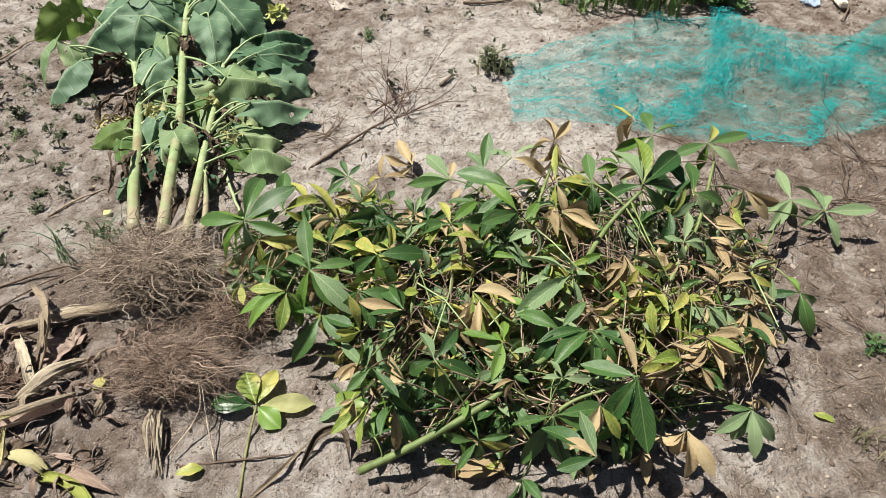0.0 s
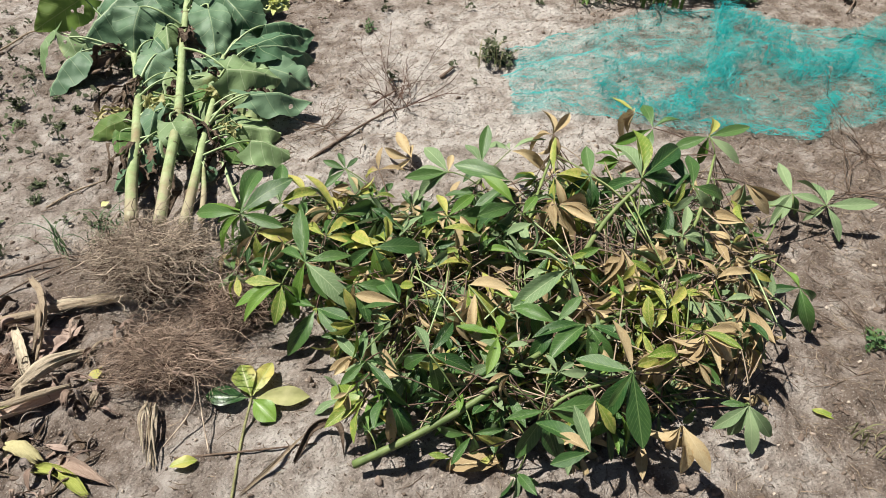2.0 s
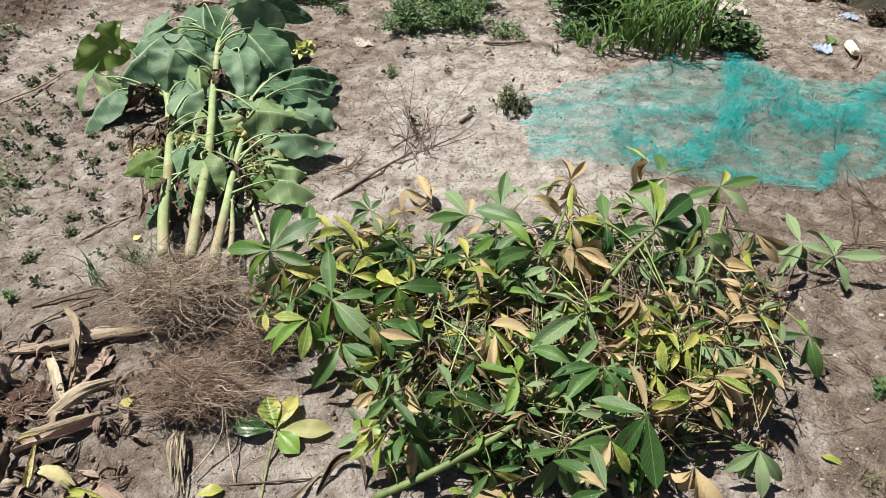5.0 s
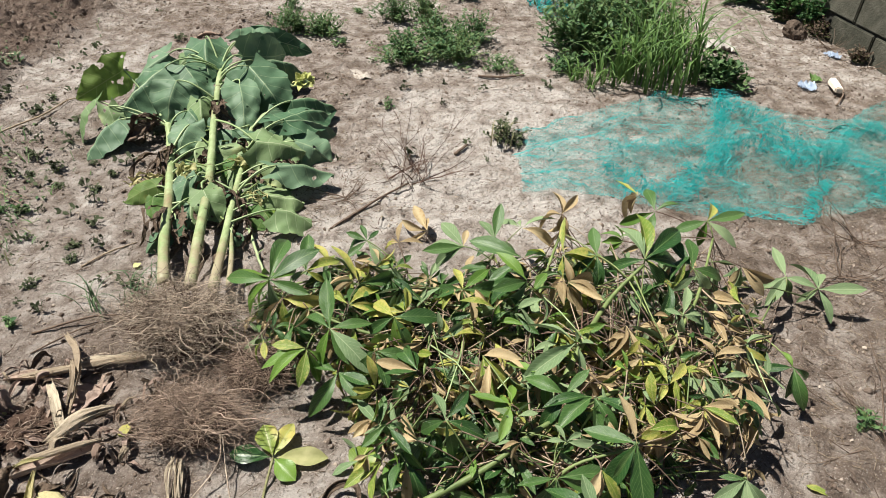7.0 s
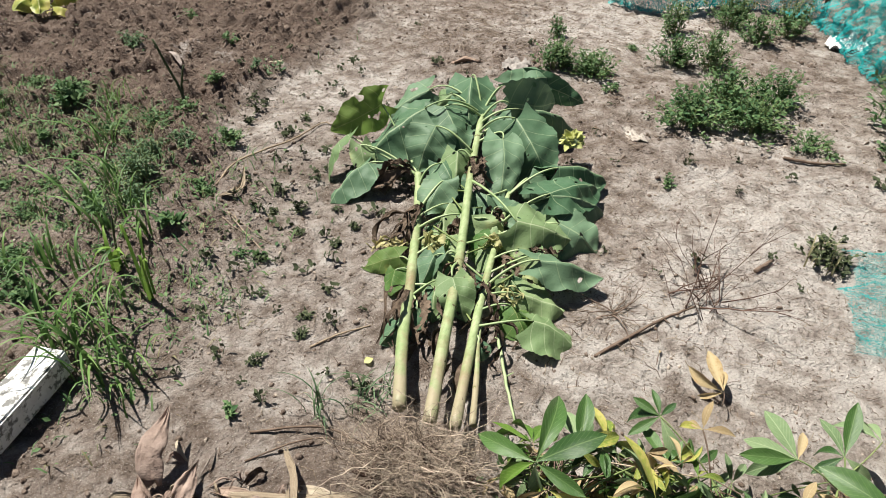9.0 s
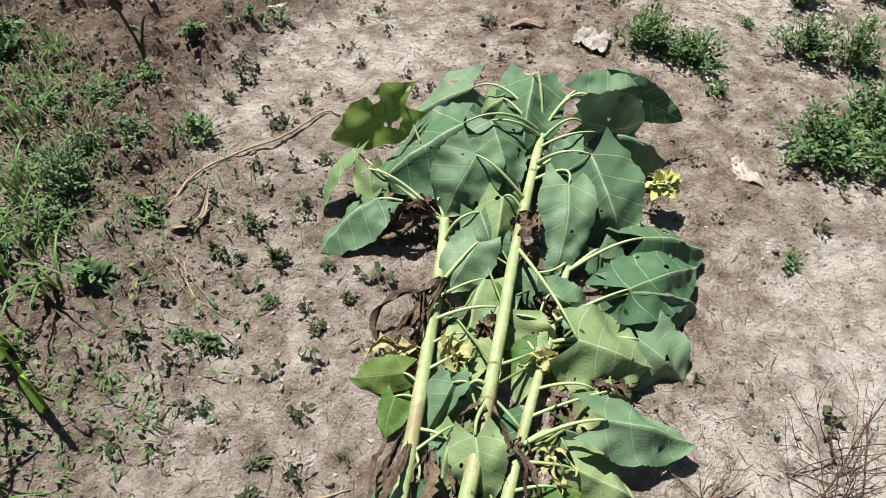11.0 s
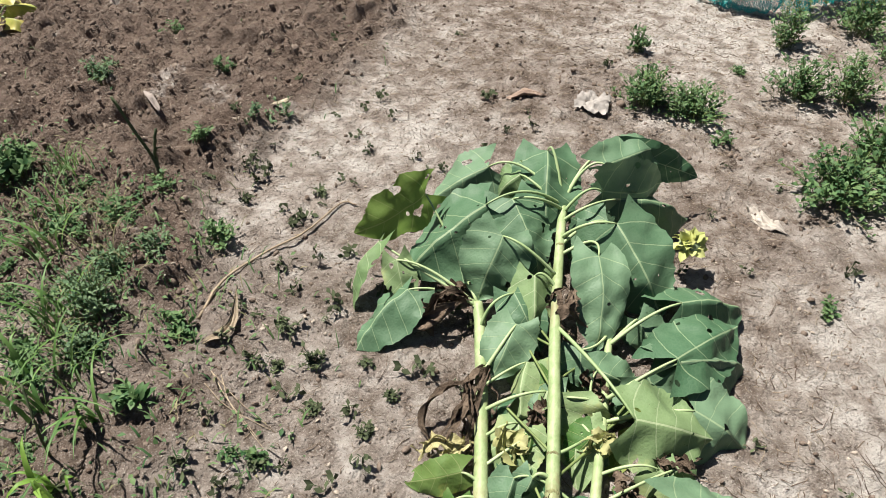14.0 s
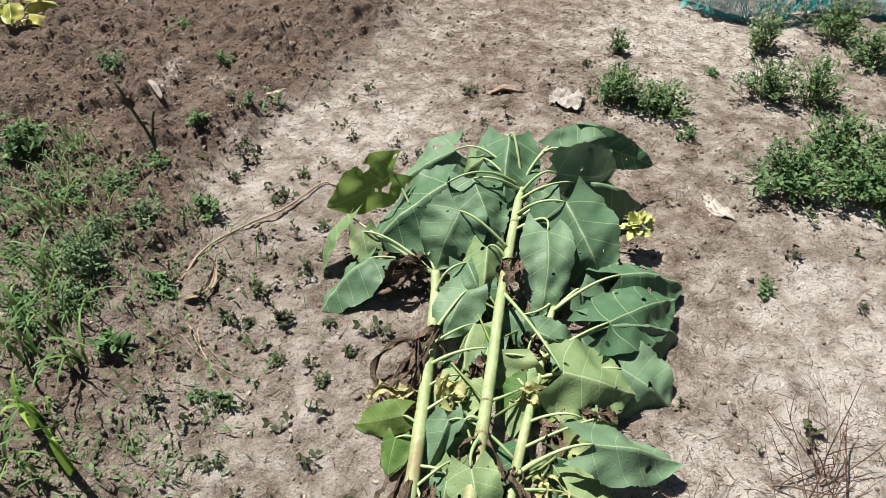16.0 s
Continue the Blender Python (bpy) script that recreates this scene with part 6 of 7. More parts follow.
stick([(-0.71, 2.13, 0.04), (-0.635, 1.985, 0.03), (-0.55, 1.83, 0.01)], 0.006, "pale green loose leaf stalk on the soil", PETIOLE, "leaf_stalk")

for k in range(4):
    stick([(-1.84 + jit(0.02), 2.30 + jit(0.03), 0), (-1.75 + jit(0.02), 2.26 + jit(0.02), 0.006), (-1.63 + jit(0.04), 2.22 + jit(0.04), 0)], 0.0013, "pale dry straw lying on crusted soil", STRAW, "straw_stem")

# ---- dry husks and stem sheaths ----


def husk(pts, width, material, label, roll=0.0, name="dry_husk", lift=0.004, cat="husk", thick=0.0010, wrap=0.8, crumple=0.30, flute=0.36, blunt=False, of=None):
    """A dead leaf or stem sheath along a line, rolled round its length by wrap, fluted along its fibres, with torn ends and some thickness."""
    line = spline([Vector((x, y, ground_at(x, y) + lift + z)) for x, y, z in pts], 8)
    n = len(line) - 1
    o = Vector((pts[0][0], pts[0][1], 0))
    nv = 7
    ph, open_up = rng.uniform(0, 60), rng.choice((-1, 1, 1))
    tear = [[jit(1.0) for j in range(2 * nv + 1)] for e in range(2)]
    sheet, uvs = [], []
    for i, p in enumerate(line):
        u = i / n
        d = (line[min(i + 1, n)] - line[max(i - 1, 0)]).normalized()
        sd = d.cross(Vector((0, 0, 1)))
        sd = sd.normalized() if sd.length > 1e-4 else Vector((1, 0, 0))
        sd = Matrix.Rotation(roll + 0.35 * math.sin(ph + u * 3.0), 3, d) @ sd
        up = sd.cross(d)
        shape = min(1.0, 0.65 + 2.5 * u, 0.45 + 2.2 * (1 - u)) if blunt else sheath(u)
        w = width * 0.5 * shape * (1 + 0.18 * noise.noise(Vector((u * 3, ph, 0)))) / wrap
        for j in range(-nv, nv + 1):
            s = j / nv
            edge = 1 + 0.22 * noise.noise(Vector((u * 7, ph, 3 * (1 if j > 0 else -1)))) * abs(s)
            q = p + sd * (w * edge * math.sin(s * wrap)) + up * (open_up * w * (1 - math.cos(s * wrap)) + (0.8 * w if open_up < 0 else 0))
            q = q + up * (flute * w * noise.noise(Vector((s * 3.4 + ph, u * 1.3, 0)))) + sd * (0.3 * flute * w * noise.noise(Vector((s * 2.6, u * 2, ph))))
            q = q + up * (crumple * w * (noise.noise(q * 24 + Vector((ph, 0, 0))) + 0.5 * noise.noise(q * 55)))
            if i < 3:
                q = q + d * (0.010 * tear[0][j + nv] * (3 - i) / 3)
            if i > n - 5:
                q = q + d * (0.016 * tear[1][j + nv] * (i - n + 5) / 5)
            q.z = max(q.z, ground_at(q.x, q.y) + 0.002)
            sheet.append((q - o, up))
            uvs.append((u * 2, 0.5 + 0.5 * s))
    row, size = 2 * nv + 1, len(sheet)
    verts = [q for q, up in sheet] + [q - up * thick for q, up in sheet]
    faces = []
    for i in range(n):
        for j in range(2 * nv):
            a = i * row + j
            faces.append((a, a + 1, a + row + 1, a + row))
            faces.append((a + size, a + row + size, a + row + 1 + size, a + 1 + size))
        for j, f in ((0, 1), (row - 1, -1)):
            a = i * row + j
            q = (a, a + row, a + row + size, a + size)
            faces.append(q if f > 0 else q[::-1])
    for i, f in ((0, -1), (n, 1)):
        for j in range(2 * nv):
            a = i * row + j
            q = (a, a + 1, a + 1 + size, a + size)
            faces.append(q if f > 0 else q[::-1])
    ob = mesh_object(name, verts, faces, material, uvs=uvs + uvs)
    ob.location = o
    if of:
        ob.parent = of
        ob.location = o - of.location
        return ob
    return tagged(ob, label, cat, "dry husks and sheaths")


def fibre_bundle(a, b, n, spread, label, material=HUSK):
    """A frayed sheath: narrow strips that part towards one end."""
    top = thing("frayed_husk", (a[0], a[1], 0), label, "husk", "dry husks and sheaths")
    for k in range(n):
        s = Soup()
        e = Vector((b[0] + jit(spread), b[1] + jit(spread * 0.7), 0))
        m = Vector((a[0], a[1], 0)).lerp(e, 0.5) + Vector((jit(spread * 0.5), jit(spread * 0.3), 0))
        st = Vector((a[0] + jit(0.012), a[1] + jit(0.008), 0))
        for v, h in ((st, 0.02), (m, 0.03), (e, 0.005)):
            v.z = ground_at(v.x, v.y) + h + rng.uniform(0, 0.012)
        line = spline([st, m, e], 6)
        w = rng.uniform(0.0015, 0.005)
        sd = Vector((jit(1), jit(0.4), jit(0.6))).normalized()
        rows = [(p - sd * w * (1 - 0.6 * abs(i / 12 - 0.4)), p + Vector((0, 0, 0.003)), p + sd * w * (1 - 0.6 * abs(i / 12 - 0.4))) for i, p in enumerate(line)]
        verts = [v for r in rows for v in r]
        uv = [(i / 12, c * 0.5) for i in range(len(rows)) for c in range(3)]
        faces = [(i * 3 + c, i * 3 + c + 1, i * 3 + c + 4, i * 3 + c + 3) for i in range(len(rows) - 1) for c in range(2)]
        s.add(verts, faces, uv)
        s.done("strip", material, top, "", top.location)
    return top


P = "curled pale dry husk on the soil"
R = "crumpled reddish brown dry leaf"
husk([(-1.13, 1.345, 0.01), (-0.95, 1.40, 0.02), (-0.80, 1.47, 0.01)], 0.036, HUSK, "long pale dry stem sheath lying by the roots", 0, wrap=1.3, crumple=0.06, blunt=True)
husk([(-0.98, 1.42, 0.0), (-0.88, 1.43, 0.01), (-0.78, 1.475, 0.0)], 0.050, HUSK, "stiff dry stem sheath under a longer one", 0, wrap=1.4, crumple=0.06, blunt=True)
husk([(-1.18, 1.34, 0.0), (-1.10, 1.35, 0.01), (-1.02, 1.36, 0.0)], 0.045, HUSK_R, "dark dry stem sheath by the roots", 0, wrap=1.2, crumple=0.1)
husk([(-1.06, 1.49, 0.05), (-0.97, 1.40, 0.06), (-0.93, 1.28, 0.03), (-0.92, 1.21, 0.0)], 0.030, HUSK, P, 0.5, wrap=1.0)
husk([(-0.99, 1.39, 0.04), (-0.95, 1.32, 0.05), (-0.94, 1.24, 0.01)], 0.016, HUSK, P, 0.3, wrap=0.8)
husk([(-1.02, 1.32, 0.03), (-0.96, 1.24, 0.03), (-0.91, 1.16, 0.0)], 0.034, HUSK, P, 0.2, wrap=1.2, crumple=0.1, blunt=True)
husk([(-0.945, 1.245, 0.0), (-0.915, 1.295, 0.008), (-0.875, 1.355, 0.004)], 0.080, DRY, R, 0.0, wrap=0.4, crumple=0.20, flute=0.06, blunt=True)
husk([(-0.925, 1.13, 0.0), (-0.87, 1.205, 0.03), (-0.80, 1.285, 0.0)], 0.046, HUSK, P, 0.4, wrap=0.9, crumple=0.3)
husk([(-0.91, 1.09, 0.0), (-0.90, 1.13, 0.02), (-0.87, 1.175, 0.0)], 0.026, HUSK, P, -0.3, wrap=0.6, crumple=0.4)
torn = thing("dry_husk", (-0.95, 1.04, 0), "dark torn stem sheath with a yellow core", "husk", "dry husks and sheaths")
husk([(-0.965, 1.03, 0.0), (-0.87, 1.08, 0.012), (-0.79, 1.135, 0.01)], 0.062, HUSK_R, "", 0.0, "sheath", wrap=1.7, crumple=0.10, flute=0.2, blunt=True, of=torn)
husk([(-0.94, 1.055, 0.035), (-0.87, 1.09, 0.035), (-0.79, 1.14, 0.025)], 0.026, HUSK, "", 0.3, "inner_sheath", wrap=1.3, crumple=0.05, blunt=True, of=torn)
husk([(-0.95, 1.038, 0.035), (-0.925, 1.05, 0.042), (-0.89, 1.07, 0.038)], 0.022, HUSK_Y, "", 0.1, "core", wrap=1.5, crumple=0.04, flute=0.1, of=torn)
fibre_bundle((-0.57, 1.11), (-0.52, 0.96), 9, 0.020, "split pale dry husk below the root clump")
fibre_bundle((-0.60, 1.12), (-0.55, 1.00), 4, 0.018, "split pale dry husk below the root clump")
husk([(-1.32, 1.30, 0.0), (-1.36, 1.35, 0.05), (-1.385, 1.45, 0.10)], 0.070, DRY, "large dry leaf standing on edge", 0.2, wrap=0.45, crumple=0.16, flute=0.06)
husk([(-1.27, 1.185, 0.0), (-1.305, 1.23, 0.03), (-1.345, 1.275, 0.045)], 0.052, DRY, R, 0.3, wrap=0.6, crumple=0.25, flute=0.2)
husk([(-1.22, 1.255, 0.0), (-1.235, 1.31, 0.03), (-1.245, 1.37, 0.04)], 0.055, DRY, R, 0.3, wrap=0.5, crumple=0.2, flute=0.2)
husk([(-1.19, 1.225, 0.0), (-1.13, 1.205, 0.008), (-1.07, 1.185, 0.0)], 0.085, DRY, R, 0.2, wrap=0.4, crumple=0.2, flute=0.15, blunt=True)
husk([(-1.12, 1.17, 0.0), (-1.10, 1.13, 0.012), (-1.075, 1.09, 0.0)], 0.075, DRY, R, -0.2, wrap=0.4, crumple=0.25, flute=0.15, blunt=True)
husk([(-1.25, 1.14, 0.0), (-1.20, 1.10, 0.008), (-1.15, 1.05, 0.0)], 0.070, DRY, "crumpled greyish pink dry leaf", 0.3, wrap=0.5, crumple=0.25, flute=0.2)
husk([(-1.23, 1.05, 0.0), (-1.19, 1.01, 0.010), (-1.14, 0.98, 0.01)], 0.070, DRY, R, -0.3, wrap=0.5, crumple=0.3, flute=0.2)
husk([(-1.16, 1.06, 0.01), (-1.16, 1.10, 0.035), (-1.115, 1.135, 0.02)], 0.050, HUSK, "folded pale dry husk", 0.5, wrap=0.8, crumple=0.25, flute=0.2)
husk([(-0.995, 0.845, 0.012), (-1.05, 0.93, 0.03), (-1.12, 1.03, 0.055)], 0.046, HUSK_Y, "yellow stem sheath with brown edges", 0.1, wrap=1.4, crumple=0.05, blunt=True)
husk([(-0.955, 0.85, 0.005), (-1.00, 0.915, 0.012), (-1.05, 0.99, 0.02)], 0.034, HUSK_R, "split dark stem sheath beside a yellow one", 0.1, wrap=1.4, crumple=0.08, blunt=True)
husk([(-1.175, 0.83, 0.0), (-1.095, 0.95, 0.03), (-1.07, 1.13, 0.015)], 0.042, HUSK_R, "long brown dry stem sheath among husks", 0.3, wrap=0.9, crumple=0.15)
husk([(-1.16, 0.87, 0.0), (-1.12, 0.93, 0.02), (-1.08, 0.985, 0.01)], 0.026, HUSK_M, "narrow grey dry stem sheath among husks", -0.3, wrap=1.2, crumple=0.1)
husk([(-1.145, 0.83, 0.005), (-1.09, 0.85, 0.008), (-1.02, 0.88, 0.01)], 0.065, DRY, "broad pinkish dry leaf", 0.2, wrap=0.5, crumple=0.2, flute=0.15)
husk([(-0.875, 0.92, 0.01), (-0.88, 0.97, 0.02), (-0.895, 1.025, 0.03)], 0.030, HUSK_Y, "yellow green cut stem piece", 0.1, wrap=1.8, crumple=0.04, flute=0.12, blunt=True)
husk([(-0.86, 0.98, 0.01), (-0.82, 0.97, 0.02), (-0.775, 0.95, 0.01)], 0.045, HUSK_Y, "pale yellow cut stem piece", -0.2, wrap=1.2, crumple=0.08, flute=0.12, blunt=True)
husk([(-0.84, 1.02, 0.0), (-0.86, 1.0, 0.012), (-0.90, 0.98, 0.0)], 0.045, WITHER, "crumpled dark rotten leaf among husks", 0.3, "rotten_leaf", cat="leaf", crumple=0.5)
husk([(-1.335, 0.93, 0.02), (-1.30, 0.955, 0.05), (-1.25, 0.92, 0.045), (-1.21, 0.875, 0.01)], 0.060, HUSK, "broad pale dry leaf curling up", 0.4, wrap=0.7, crumple=0.12, flute=0.2)
husk([(-0.74, 0.955, 0.0), (-0.68, 0.93, 0.01), (-0.60, 0.905, 0.0)], 0.050, HUSK_R, "torn brown sheath of a cut stem", wrap=1.4, crumple=0.15)
husk([(-0.78, 0.93, 0.0), (-0.71, 0.915, 0.01), (-0.64, 0.88, 0.0)], 0.045, STEM_Y, "cut yellow green stem under a torn brown sheath", 0.1, wrap=1.7, crumple=0.04, flute=0.1, blunt=True)
for k in range(230):
    a, x, y = rng.uniform(0, 6.28), -1.03 + jit(0.34), 1.10 + jit(0.30)
    l = rng.uniform(0.02, 0.09)
    d = (math.cos(a) * l, math.sin(a) * l)
    husk([(x, y, 0.0), (x + d[0] * 0.5 + jit(0.01), y + d[1] * 0.5 + jit(0.01), rng.uniform(0.003, 0.03)), (x + d[0], y + d[1], 0.0)], rng.uniform(0.004, 0.022),
         rng.choice((HUSK, HUSK_M, DRY, DRY, HUSK_R, WITHER)), "torn fragment of dry husk on dark soil", jit(0.9), "husk_fragment", crumple=0.3)
for k in range(5):
    x, y = rng.choice(((-0.95, 0.94), (-1.12, 0.98), (-1.00, 1.13), (-0.90, 0.90), (-1.16, 1.02)))
    x, y, a = x + jit(0.05), y + jit(0.05), rng.uniform(0, 6.28)
    husk([(x, y, 0.0), (x + 0.04 * math.cos(a), y + 0.04 * math.sin(a), 0.03), (x + 0.08 * math.cos(a), y + 0.08 * math.sin(a), 0.01)], 0.05, WITHER, "crumpled dark rotten leaf among husks", jit(1.0), "rotten_leaf", cat="leaf", crumple=0.6)


split = thing("cut_stem", (-1.37, 0.81, 0), "split yellow green stem standing on the soil", "stem", "cut stems")
husk([(-1.372, 0.80, 0.0), (-1.364, 0.874, 0.07), (-1.385, 0.948, 0.15)], 0.072, STEM_Y, "", 0.2, "stem_half", wrap=2.2, crumple=0.02, flute=0.10, blunt=True, of=split)
husk([(-1.366, 0.85, 0.045), (-1.352, 0.91, 0.09), (-1.362, 0.985, 0.15)], 0.055, STEM_Y, "", 0.0, "stem_half", wrap=1.8, crumple=0.04, flute=0.10, blunt=True, of=split)
husk([(-1.47, 0.84, 0.0), (-1.44, 0.862, 0.02), (-1.40, 0.885, 0.03)], 0.036, HUSK_Y, "pale cut stem lying on soil", 0, "cut_stem", cat="stem", wrap=1.8, crumple=0.03, flute=0.1, blunt=True)
husk([(-1.37, 0.825, 0.0), (-1.34, 0.845, 0.02), (-1.29, 0.87, 0.015)], 0.036, HUSK, "dry split stem end lying on soil", 0, "cut_stem", cat="stem", wrap=1.8, crumple=0.04, flute=0.15, blunt=True)
root_clump((-1.02, 1.17, 0.02), (0.15, 0.12, 0.045), 170, "thin dark roots tangled among dry husks", True)
root_clump((-1.12, 0.98, 0.02), (0.15, 0.10, 0.04), 130, "thin dark roots tangled among dry husks", True)
husk([(-1.94, 2.39, 0.0), (-1.91, 2.47, 0.02), (-1.96, 2.58, 0.03)], 0.035, HUSK, "curled grey dry leaf at the bed's edge", 0.2, wrap=0.9)
husk([(-0.20, 0.98, 0.0), (-0.17, 1.05, 0.03), (-0.11, 1.06, 0.03), (-0.09, 1.0, 0.0)], 0.024, WITHER, "curled dark brown dry pod", 0.6, cat="pod")
husk([(-0.30, 0.90, 0.0), (-0.24, 0.97, 0.01), (-0.19, 1.05, 0.01)], 0.012, HUSK, "narrow pale dry leaf strip")
husk([(-0.58, 3.66, 0.0), (-0.53, 3.60, 0.004), (-0.46, 3.56, 0.0)], 0.06, HUSK_W, "curled pale dry leaf on brown soil", wrap=0.3, crumple=0.55, flute=0.2, name="dry_leaf", cat="leaf")
husk([(-1.60, 4.00, 0.0), (-1.54, 4.07, 0.01), (-1.47, 4.10, 0.0)], 0.06, HUSK_R, "brown dry leaf behind the sunflowers", name="dry_leaf", cat="leaf")
husk([(-2.83, 3.25, 0.02), (-2.89, 3.28, 0.03), (-2.96, 3.32, 0.02)], 0.03, HUSK_M, "pale dry leaf on tilled soil", name="dry_leaf", cat="leaf")
husk([(-2.45, 3.49, 0.01), (-2.45, 3.55, 0.02), (-2.45, 3.62, 0.01)], 0.03, HUSK, "pale dry leaf on crusted soil", name="dry_leaf", cat="leaf")
for hx, hy, hz in ((-0.93, 1.86, 0.01), (-1.01, 2.04, 0.01), (-0.80, 1.82, 0.02), (-0.83, 1.95, 0.02), (-0.72, 1.86, 0.02)):
    a = rng.uniform(1.2, 2.2)
    husk([(hx, hy, hz), (hx + 0.05 * math.cos(a), hy + 0.05, hz + 0.02), (hx + 0.08 * math.cos(a), hy + 0.13, hz)], rng.uniform(0.04, 0.07), WITHER, "withered dark brown leaf hanging by the stalks", jit(1.2), "withered_leaf", cat="leaf")
husk([(-1.46, 2.72, 0.05), (-1.40, 2.70, 0.06), (-1.32, 2.76, 0.10)], 0.09, WITHER, "withered brown leaf under the drooping green leaves", 0.4, "withered_leaf", cat="leaf")

# ---- loose leaves ----


def loose_leaf(at, size, code, label, stem=None, count=5, normal=(0, -0.1, 1), toward=(0, 1, 0)):
    top = thing("loose_leaf", (at[0], at[1], 0), label, "leaf", "loose leaves")
    hub = Vector((at[0], at[1], ground_at(at[0], at[1]) + at[2]))
    root = hub - Vector(toward) * 0.05 if stem is None else Vector((stem[0], stem[1], ground_at(*stem[:2]) + 0.01))
    palmate(top, hub, root, normal, size, code, count, 0.1)
    return top


half_yellow = thing("loose_leaf", (-0.34, 1.14, 0), "half yellow palmate leaf on a long stalk", "leaf", "loose leaves")
z0 = ground_at(-0.34, 1.14)
for dx, dy, dz, w, mat in ((-0.115, 0.0, 0.02, 0.050, LEAF_G), (-0.045, 0.085, 0.05, 0.060, LEAF_Y), (0.03, 0.10, 0.04, 0.045, LEAF_Y), (0.14, 0.015, 0.01, 0.050, SUN_W), (0.07, -0.055, 0.0, 0.055, LEAF_V)):
    lf = Soup()
    blade(lf, (-0.34 + dx * 0.06, 1.14 + dy * 0.06, z0 + 0.022), (-0.34 + dx, 1.14 + dy, z0 + 0.010 + dz * 0.6), w, obovate, (0, -0.35, 1), 0.06, 0.35, 0.05, 12, 3, 0.02)
    lf.done("leaflet", mat, half_yellow, "", half_yellow.location)
lf = Soup()
lf.tube(spline([(-0.34, 1.14, z0 + 0.022), (-0.335, 1.03, z0 + 0.018), (-0.32, 0.88, z0 + 0.008)], 6), [0.0034] * 13, 6)
lf.done("petiole", SCAR, half_yellow, "", half_yellow.location)
lf = Soup()
lf.tube(spline([(-0.52, 1.25, 0.09), (-0.47, 1.14, 0.05), (-0.47, 1.08, 0.03), (-0.51, 1.0, 0.01)], 6), [0.002] * 19, 5)
tagged(lf.done("root_strand", ROOT), "single pale root trailing over the soil", "root", "loose roots")
lf = Soup()
lf.tube(spline([(-0.47, 1.16, 0.06), (-0.44, 1.08, 0.03), (-0.40, 0.99, 0.01)], 6), [0.0018] * 13, 5)
tagged(lf.done("root_strand", ROOT), "single pale root trailing over the soil", "root", "loose roots")
loose_leaf((-0.03, 2.14, 0.05), 0.12, "d", "upright dry golden leaf on pale soil", None, 4, (0.1, -0.8, 0.5))
loose_leaf((-0.22, 2.24, 0.015), 0.05, "d", "small dry brown leaf on pale soil", None, 1)


def flat_leaf(at, length, width, turn, material, label):
    s = Soup()
    a = radians(turn)
    d = Vector((math.cos(a), math.sin(a), 0.05)) * length
    o = Vector((at[0], at[1], ground_at(*at) + 0.008))
    blade(s, o, o + d, width, lance, (0, 0, 1), 0.08, 0.25, 0.06, 9, 3, 0.03)
    return tagged(s.done("fallen_leaf", material), label, "leaf", "fallen leaves")


flat_leaf((-0.12, 1.12), 0.085, 0.075, 75, LEAF_Y, "round pale yellow fallen leaf")
for hx, hy, ht in ((-1.24, 1.22, 40), (-1.10, 1.19, 100), (-1.09, 1.23, 150), (-1.21, 1.25, 300), (-1.14, 1.13, 20)):
    flat_leaf((hx, hy), 0.055, 0.035, ht, SUN_W, "crumpled yellow green leaf scrap")
flat_leaf((0.15, 0.98), 0.12, 0.05, 8, LEAF_D, "orange brown fallen leaf")
flat_leaf((1.02, 1.18), 0.06, 0.02, -30, LEAF_Y, "small yellow green fallen leaf")
flat_leaf((-1.03, 1.86), 0.03, 0.025, 60, PETAL, "small yellow fallen leaf")
flat_leaf((-0.76, 1.17), 0.05, 0.03, 80, LEAF_Y, "small yellow fallen leaf")
flat_leaf((-0.42, 0.97), 0.06, 0.03, 200, LEAF_Y, "small yellow fallen leaf")
flat_leaf((-0.66, 2.18), 0.09, 0.06, 50, LEAF_Y, "yellow fallen leaf under the sunflowers")
flat_leaf((-0.93, 2.30), 0.09, 0.07, 100, SUN_Y, "yellow fallen leaf under the sunflowers")
flat_leaf((-0.80, 2.46), 0.08, 0.06, 80, SUN_Y, "yellow fallen leaf under the sunflowers")


# ---- blocks, stones and litter ----


def bevelled_box(size, bevel, seed, cuts=5, rough=0.003):
    bm = bmesh.new()
    bmesh.ops.create_cube(bm, size=1)
    for v in bm.verts:
        v.co = Vector((v.co.x * size[0], v.co.y * size[1], v.co.z * size[2]))
    bmesh.ops.bevel(bm, geom=bm.edges[:], offset=bevel, segments=2, affect="EDGES")
    if cuts:
        bmesh.ops.subdivide_edges(bm, edges=[e for e in bm.edges if e.calc_length() > 3 * bevel], cuts=cuts, use_grid_fill=True)
    for v in bm.verts:
        v.co += Vector([noise.noise(v.co * 30 + Vector((seed + k * 9, 0, 0))) for k in range(3)]) * rough
    return bm


def from_bm(name, bm, material, parent=None):
    me = bpy.data.meshes.new(name)
    bm.to_mesh(me)
    bm.free()
    me.materials.append(material)
    ob = new(name, me)
    ob.parent = parent
    return ob


curb = from_bm("concrete_curb", bevelled_box((0.10, 0.72, 0.085), 0.006, 2), WHITEWASH)
curb.matrix_world = pose(-1.765, 1.13, 0.043 + ground_at(-1.74, 1.2), 0, 0, 10)
tagged(curb, "whitewashed concrete block spotted with black chips", "concrete block")

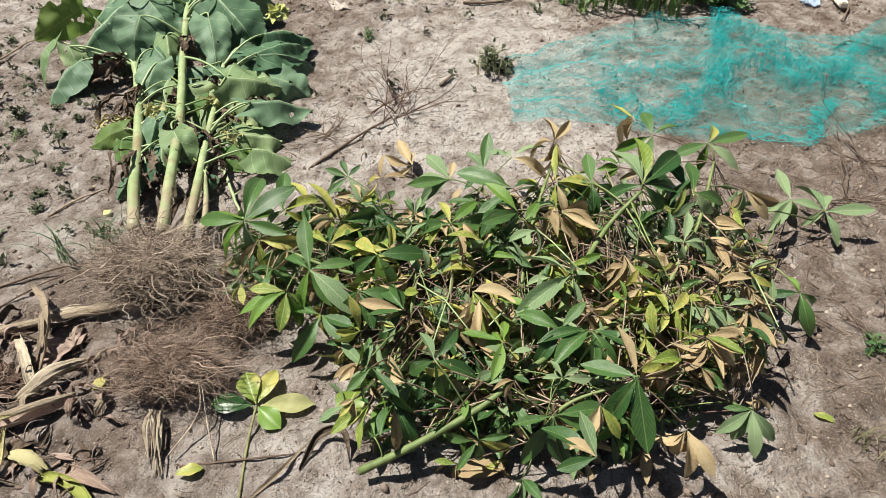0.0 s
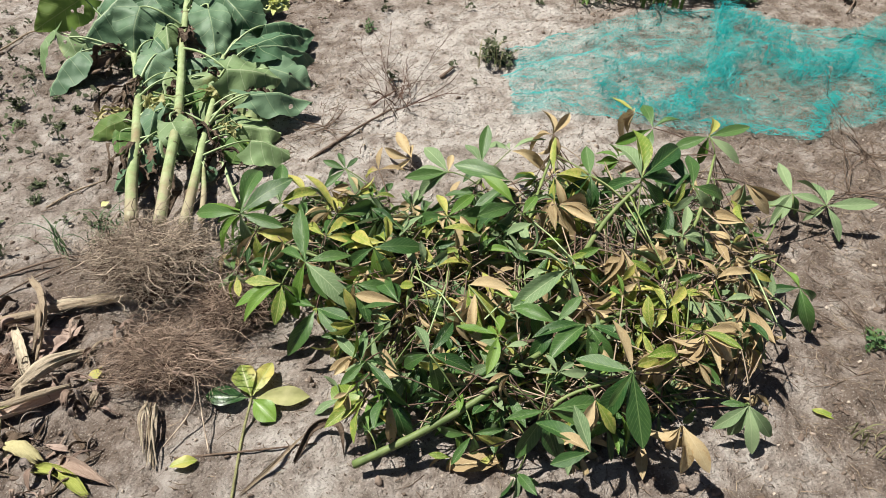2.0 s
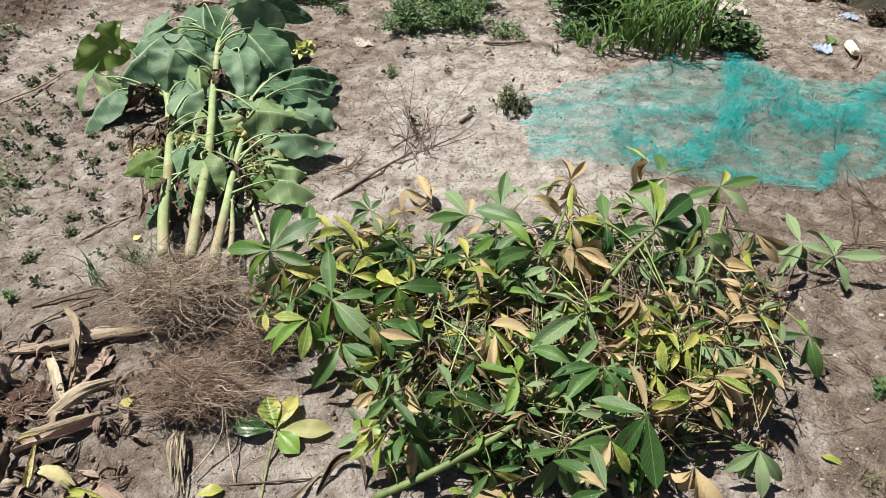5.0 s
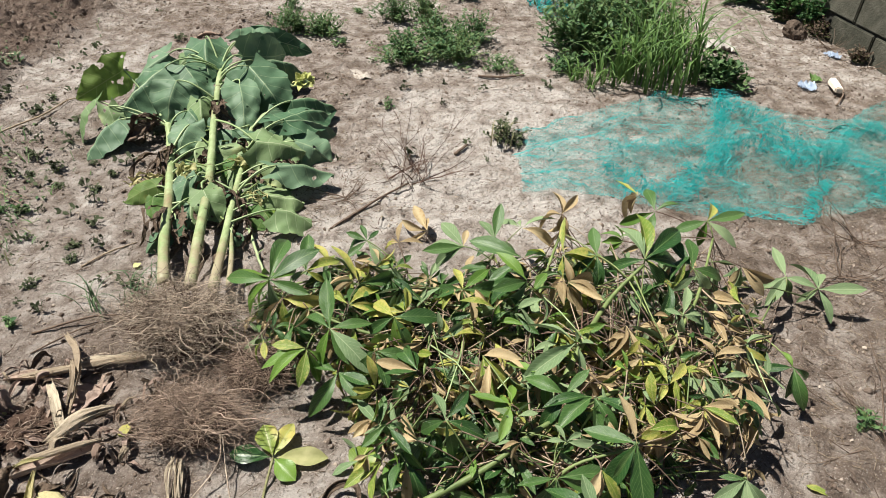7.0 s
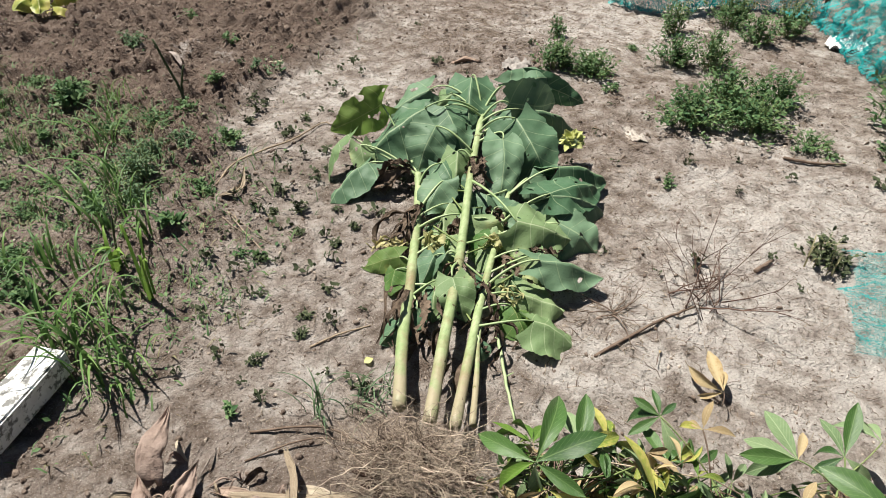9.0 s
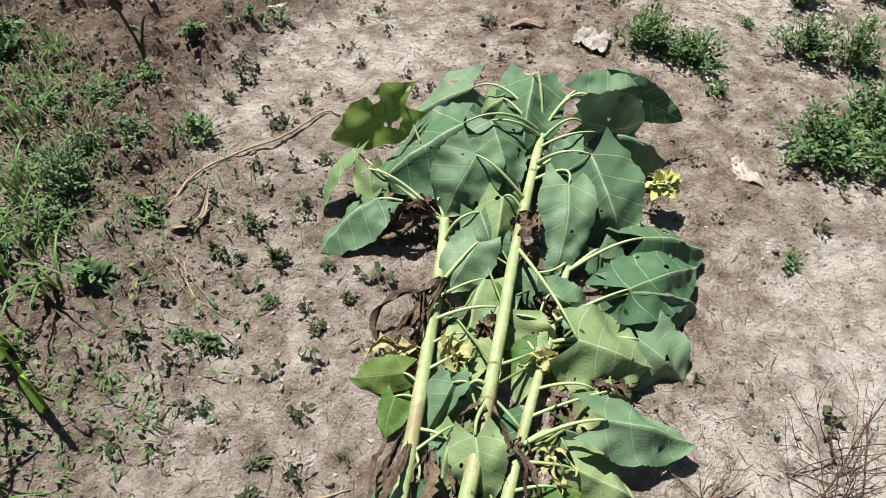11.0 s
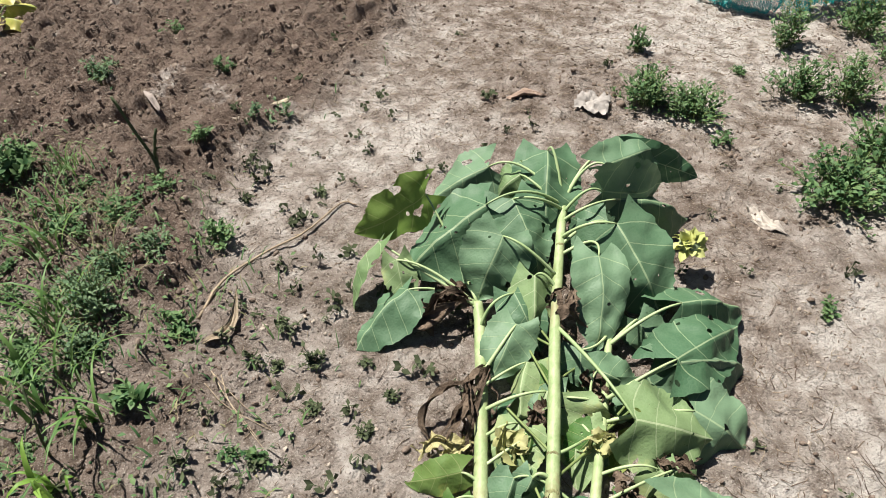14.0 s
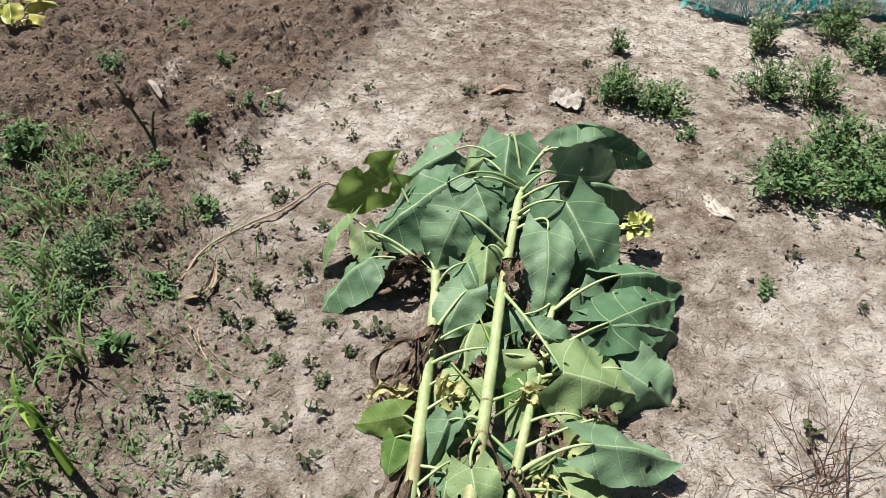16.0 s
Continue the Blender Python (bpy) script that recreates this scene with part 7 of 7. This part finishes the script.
rock = bmesh.new()
bmesh.ops.create_icosphere(rock, subdivisions=3, radius=0.068)
for v in rock.verts:
    v.co *= 1 + 0.45 * noise.noise(v.co * 14) + 0.25 * noise.noise(v.co * 38)
rock = from_bm("rock", rock, ROCK)
rock.matrix_world = pose(2.16, 4.60, 0.04)
tagged(rock, "rough brown rock near the block wall", "rock")

offcut = from_bm("wood_offcut", bevelled_box((0.042, 0.14, 0.034), 0.007, 5, 3), BOTTLE)
offcut.matrix_world = pose(2.09, 3.75, 0.03, 0, 4, -6)
tagged(offcut, "pale cream offcut lying on the soil", "offcut")


def rag(at, size, material, label, name, cat, seed, high=0.03):
    n = 16
    verts, faces = [], []
    for i in range(n + 1):
        for j in range(n + 1):
            u, v = i / n - 0.5, j / n - 0.5
            r = 1 + 0.45 * noise.noise(Vector((math.atan2(v, u + 1e-6) * 1.1, seed, 0)))
            x, y = u * size[0] * r, v * size[1] * r
            z = 0.006 + high * abs(noise.noise(Vector((u * 5, v * 5, seed)))) + 0.4 * high * abs(noise.noise(Vector((u * 13, v * 13, seed + 3))))
            verts.append((x, y, z + ground_at(at[0] + x, at[1] + y)))
    for i in range(n):
        for j in range(n):
            a = i * (n + 1) + j
            faces.append((a, a + n + 1, a + n + 2, a + 1))
    ob = mesh_object(name, verts, faces, material)
    ob.location = (at[0], at[1], 0)
    return tagged(ob, label, cat)


rag((-1.26, 4.08), (0.14, 0.13), PAPER, "crumpled dirty white paper behind the sunflowers", "crumpled_paper", "paper", 2, 0.05)
rag((1.95, 3.77), (0.09, 0.09), PLASTIC, "torn pale blue plastic wrapper on the soil", "plastic_wrapper", "plastic litter", 5)
rag((2.28, 4.27), (0.07, 0.07), PLASTIC, "torn pale blue plastic wrapper near the wall", "plastic_wrapper", "plastic litter", 8)
rag((1.60, 4.33), (0.17, 0.17), PAPER, "crumpled pale plastic bag behind the grass", "plastic_bag", "plastic litter", 11, 0.06)
rag((0.47, 5.25), (0.22, 0.18), CLOTH, "white cloth caught in the net fence", "white_cloth", "cloth", 14, 0.08)
rag((2.03, 3.88), (0.06, 0.06), GRASS, "small green plastic scrap on the soil", "plastic_scrap", "plastic litter", 17)

# big yellow leaf plant at the far edge of the bed
yellow = thing("broadleaf_plant", (-4.2, 3.62, 0), "low plant with large yellowing leaves in dark soil", "plant")
for k in range(8):
    a = 6.28 * k / 8 + jit(0.3)
    e = Vector((-4.2 + 0.08 * math.cos(a), 3.62 + 0.08 * math.sin(a), 0.12 + jit(0.05)))
    c = Soup()
    c.tube(bezier((-4.2, 3.62, 0), (-4.2, 3.62, 0.07), e - Vector((0, 0, -0.02)), e, 5), 0.004, 5)
    c.done("petiole", PETIOLE, yellow, "", yellow.location)
    leaf_sheet("leaf", yellow, e, e + Vector((0.13 * math.cos(a), 0.13 * math.sin(a), -0.02)), 0.10, LEAF_Y)

# dark climbers at the foot of the block wall
for wx, wy, ws, wh in ((2.30, 5.20, 0.36, 0.45), (2.0, 5.35, 0.3, 0.3), (2.20, 4.95, 0.16, 0.30), (2.34, 4.78, 0.16, 0.34)):
    weed((wx, wy), ws, wh, int(300 * ws), 0.065, "dark broad-leaved weed against the block wall", WEED)
# dark withered weeds added to stand in for the shade band below the wall
for wx, wy, ws, wh in ((2.20, 4.95, 0.16, 0.16), (2.32, 4.62, 0.10, 0.14), (2.40, 4.20, 0.09, 0.10)):
    weed((wx, wy), ws, wh, int(420 * ws), 0.034, "dark withered weed filling in shade at the block wall's foot", WITHER, "withered weeds")
dry_shrub((2.32, 4.40), 0.20, 0.14, 14, "dead twigs at the foot of the block wall")
dry_shrub((2.42, 4.10), 0.18, 0.12, 12, "dead twigs at the foot of the block wall")

# ---- block wall ----
wall = tagged(from_bm("wall_east", bevelled_box((0.13, 2.6, 2.0), 0.004, 3, 0, 0), MORTAR), "rough grey concrete block wall", "wall", kind="structure")
wall.matrix_world = pose(2.70, 3.56, 0.96, 0, 0, 13.5)
brick_me = bpy.data.meshes.new("concrete_block")
bm = bevelled_box((0.022, 0.385, 0.185), 0.006, 7, 1, 0.002)
bm.to_mesh(brick_me)
bm.free()
brick_me.materials.append(BLOCK)
for course in range(10):
    for col in range(7):
        y = -1.1 + 0.4 * col - (0.2 if course % 2 else 0)
        if -1.12 < y < 1.12:
            b = new("concrete_block", brick_me)
            b.parent = wall
            b.matrix_local = pose(-0.070 + jit(0.002), y, -0.90 + 0.2 * course, 0, 0, 0)
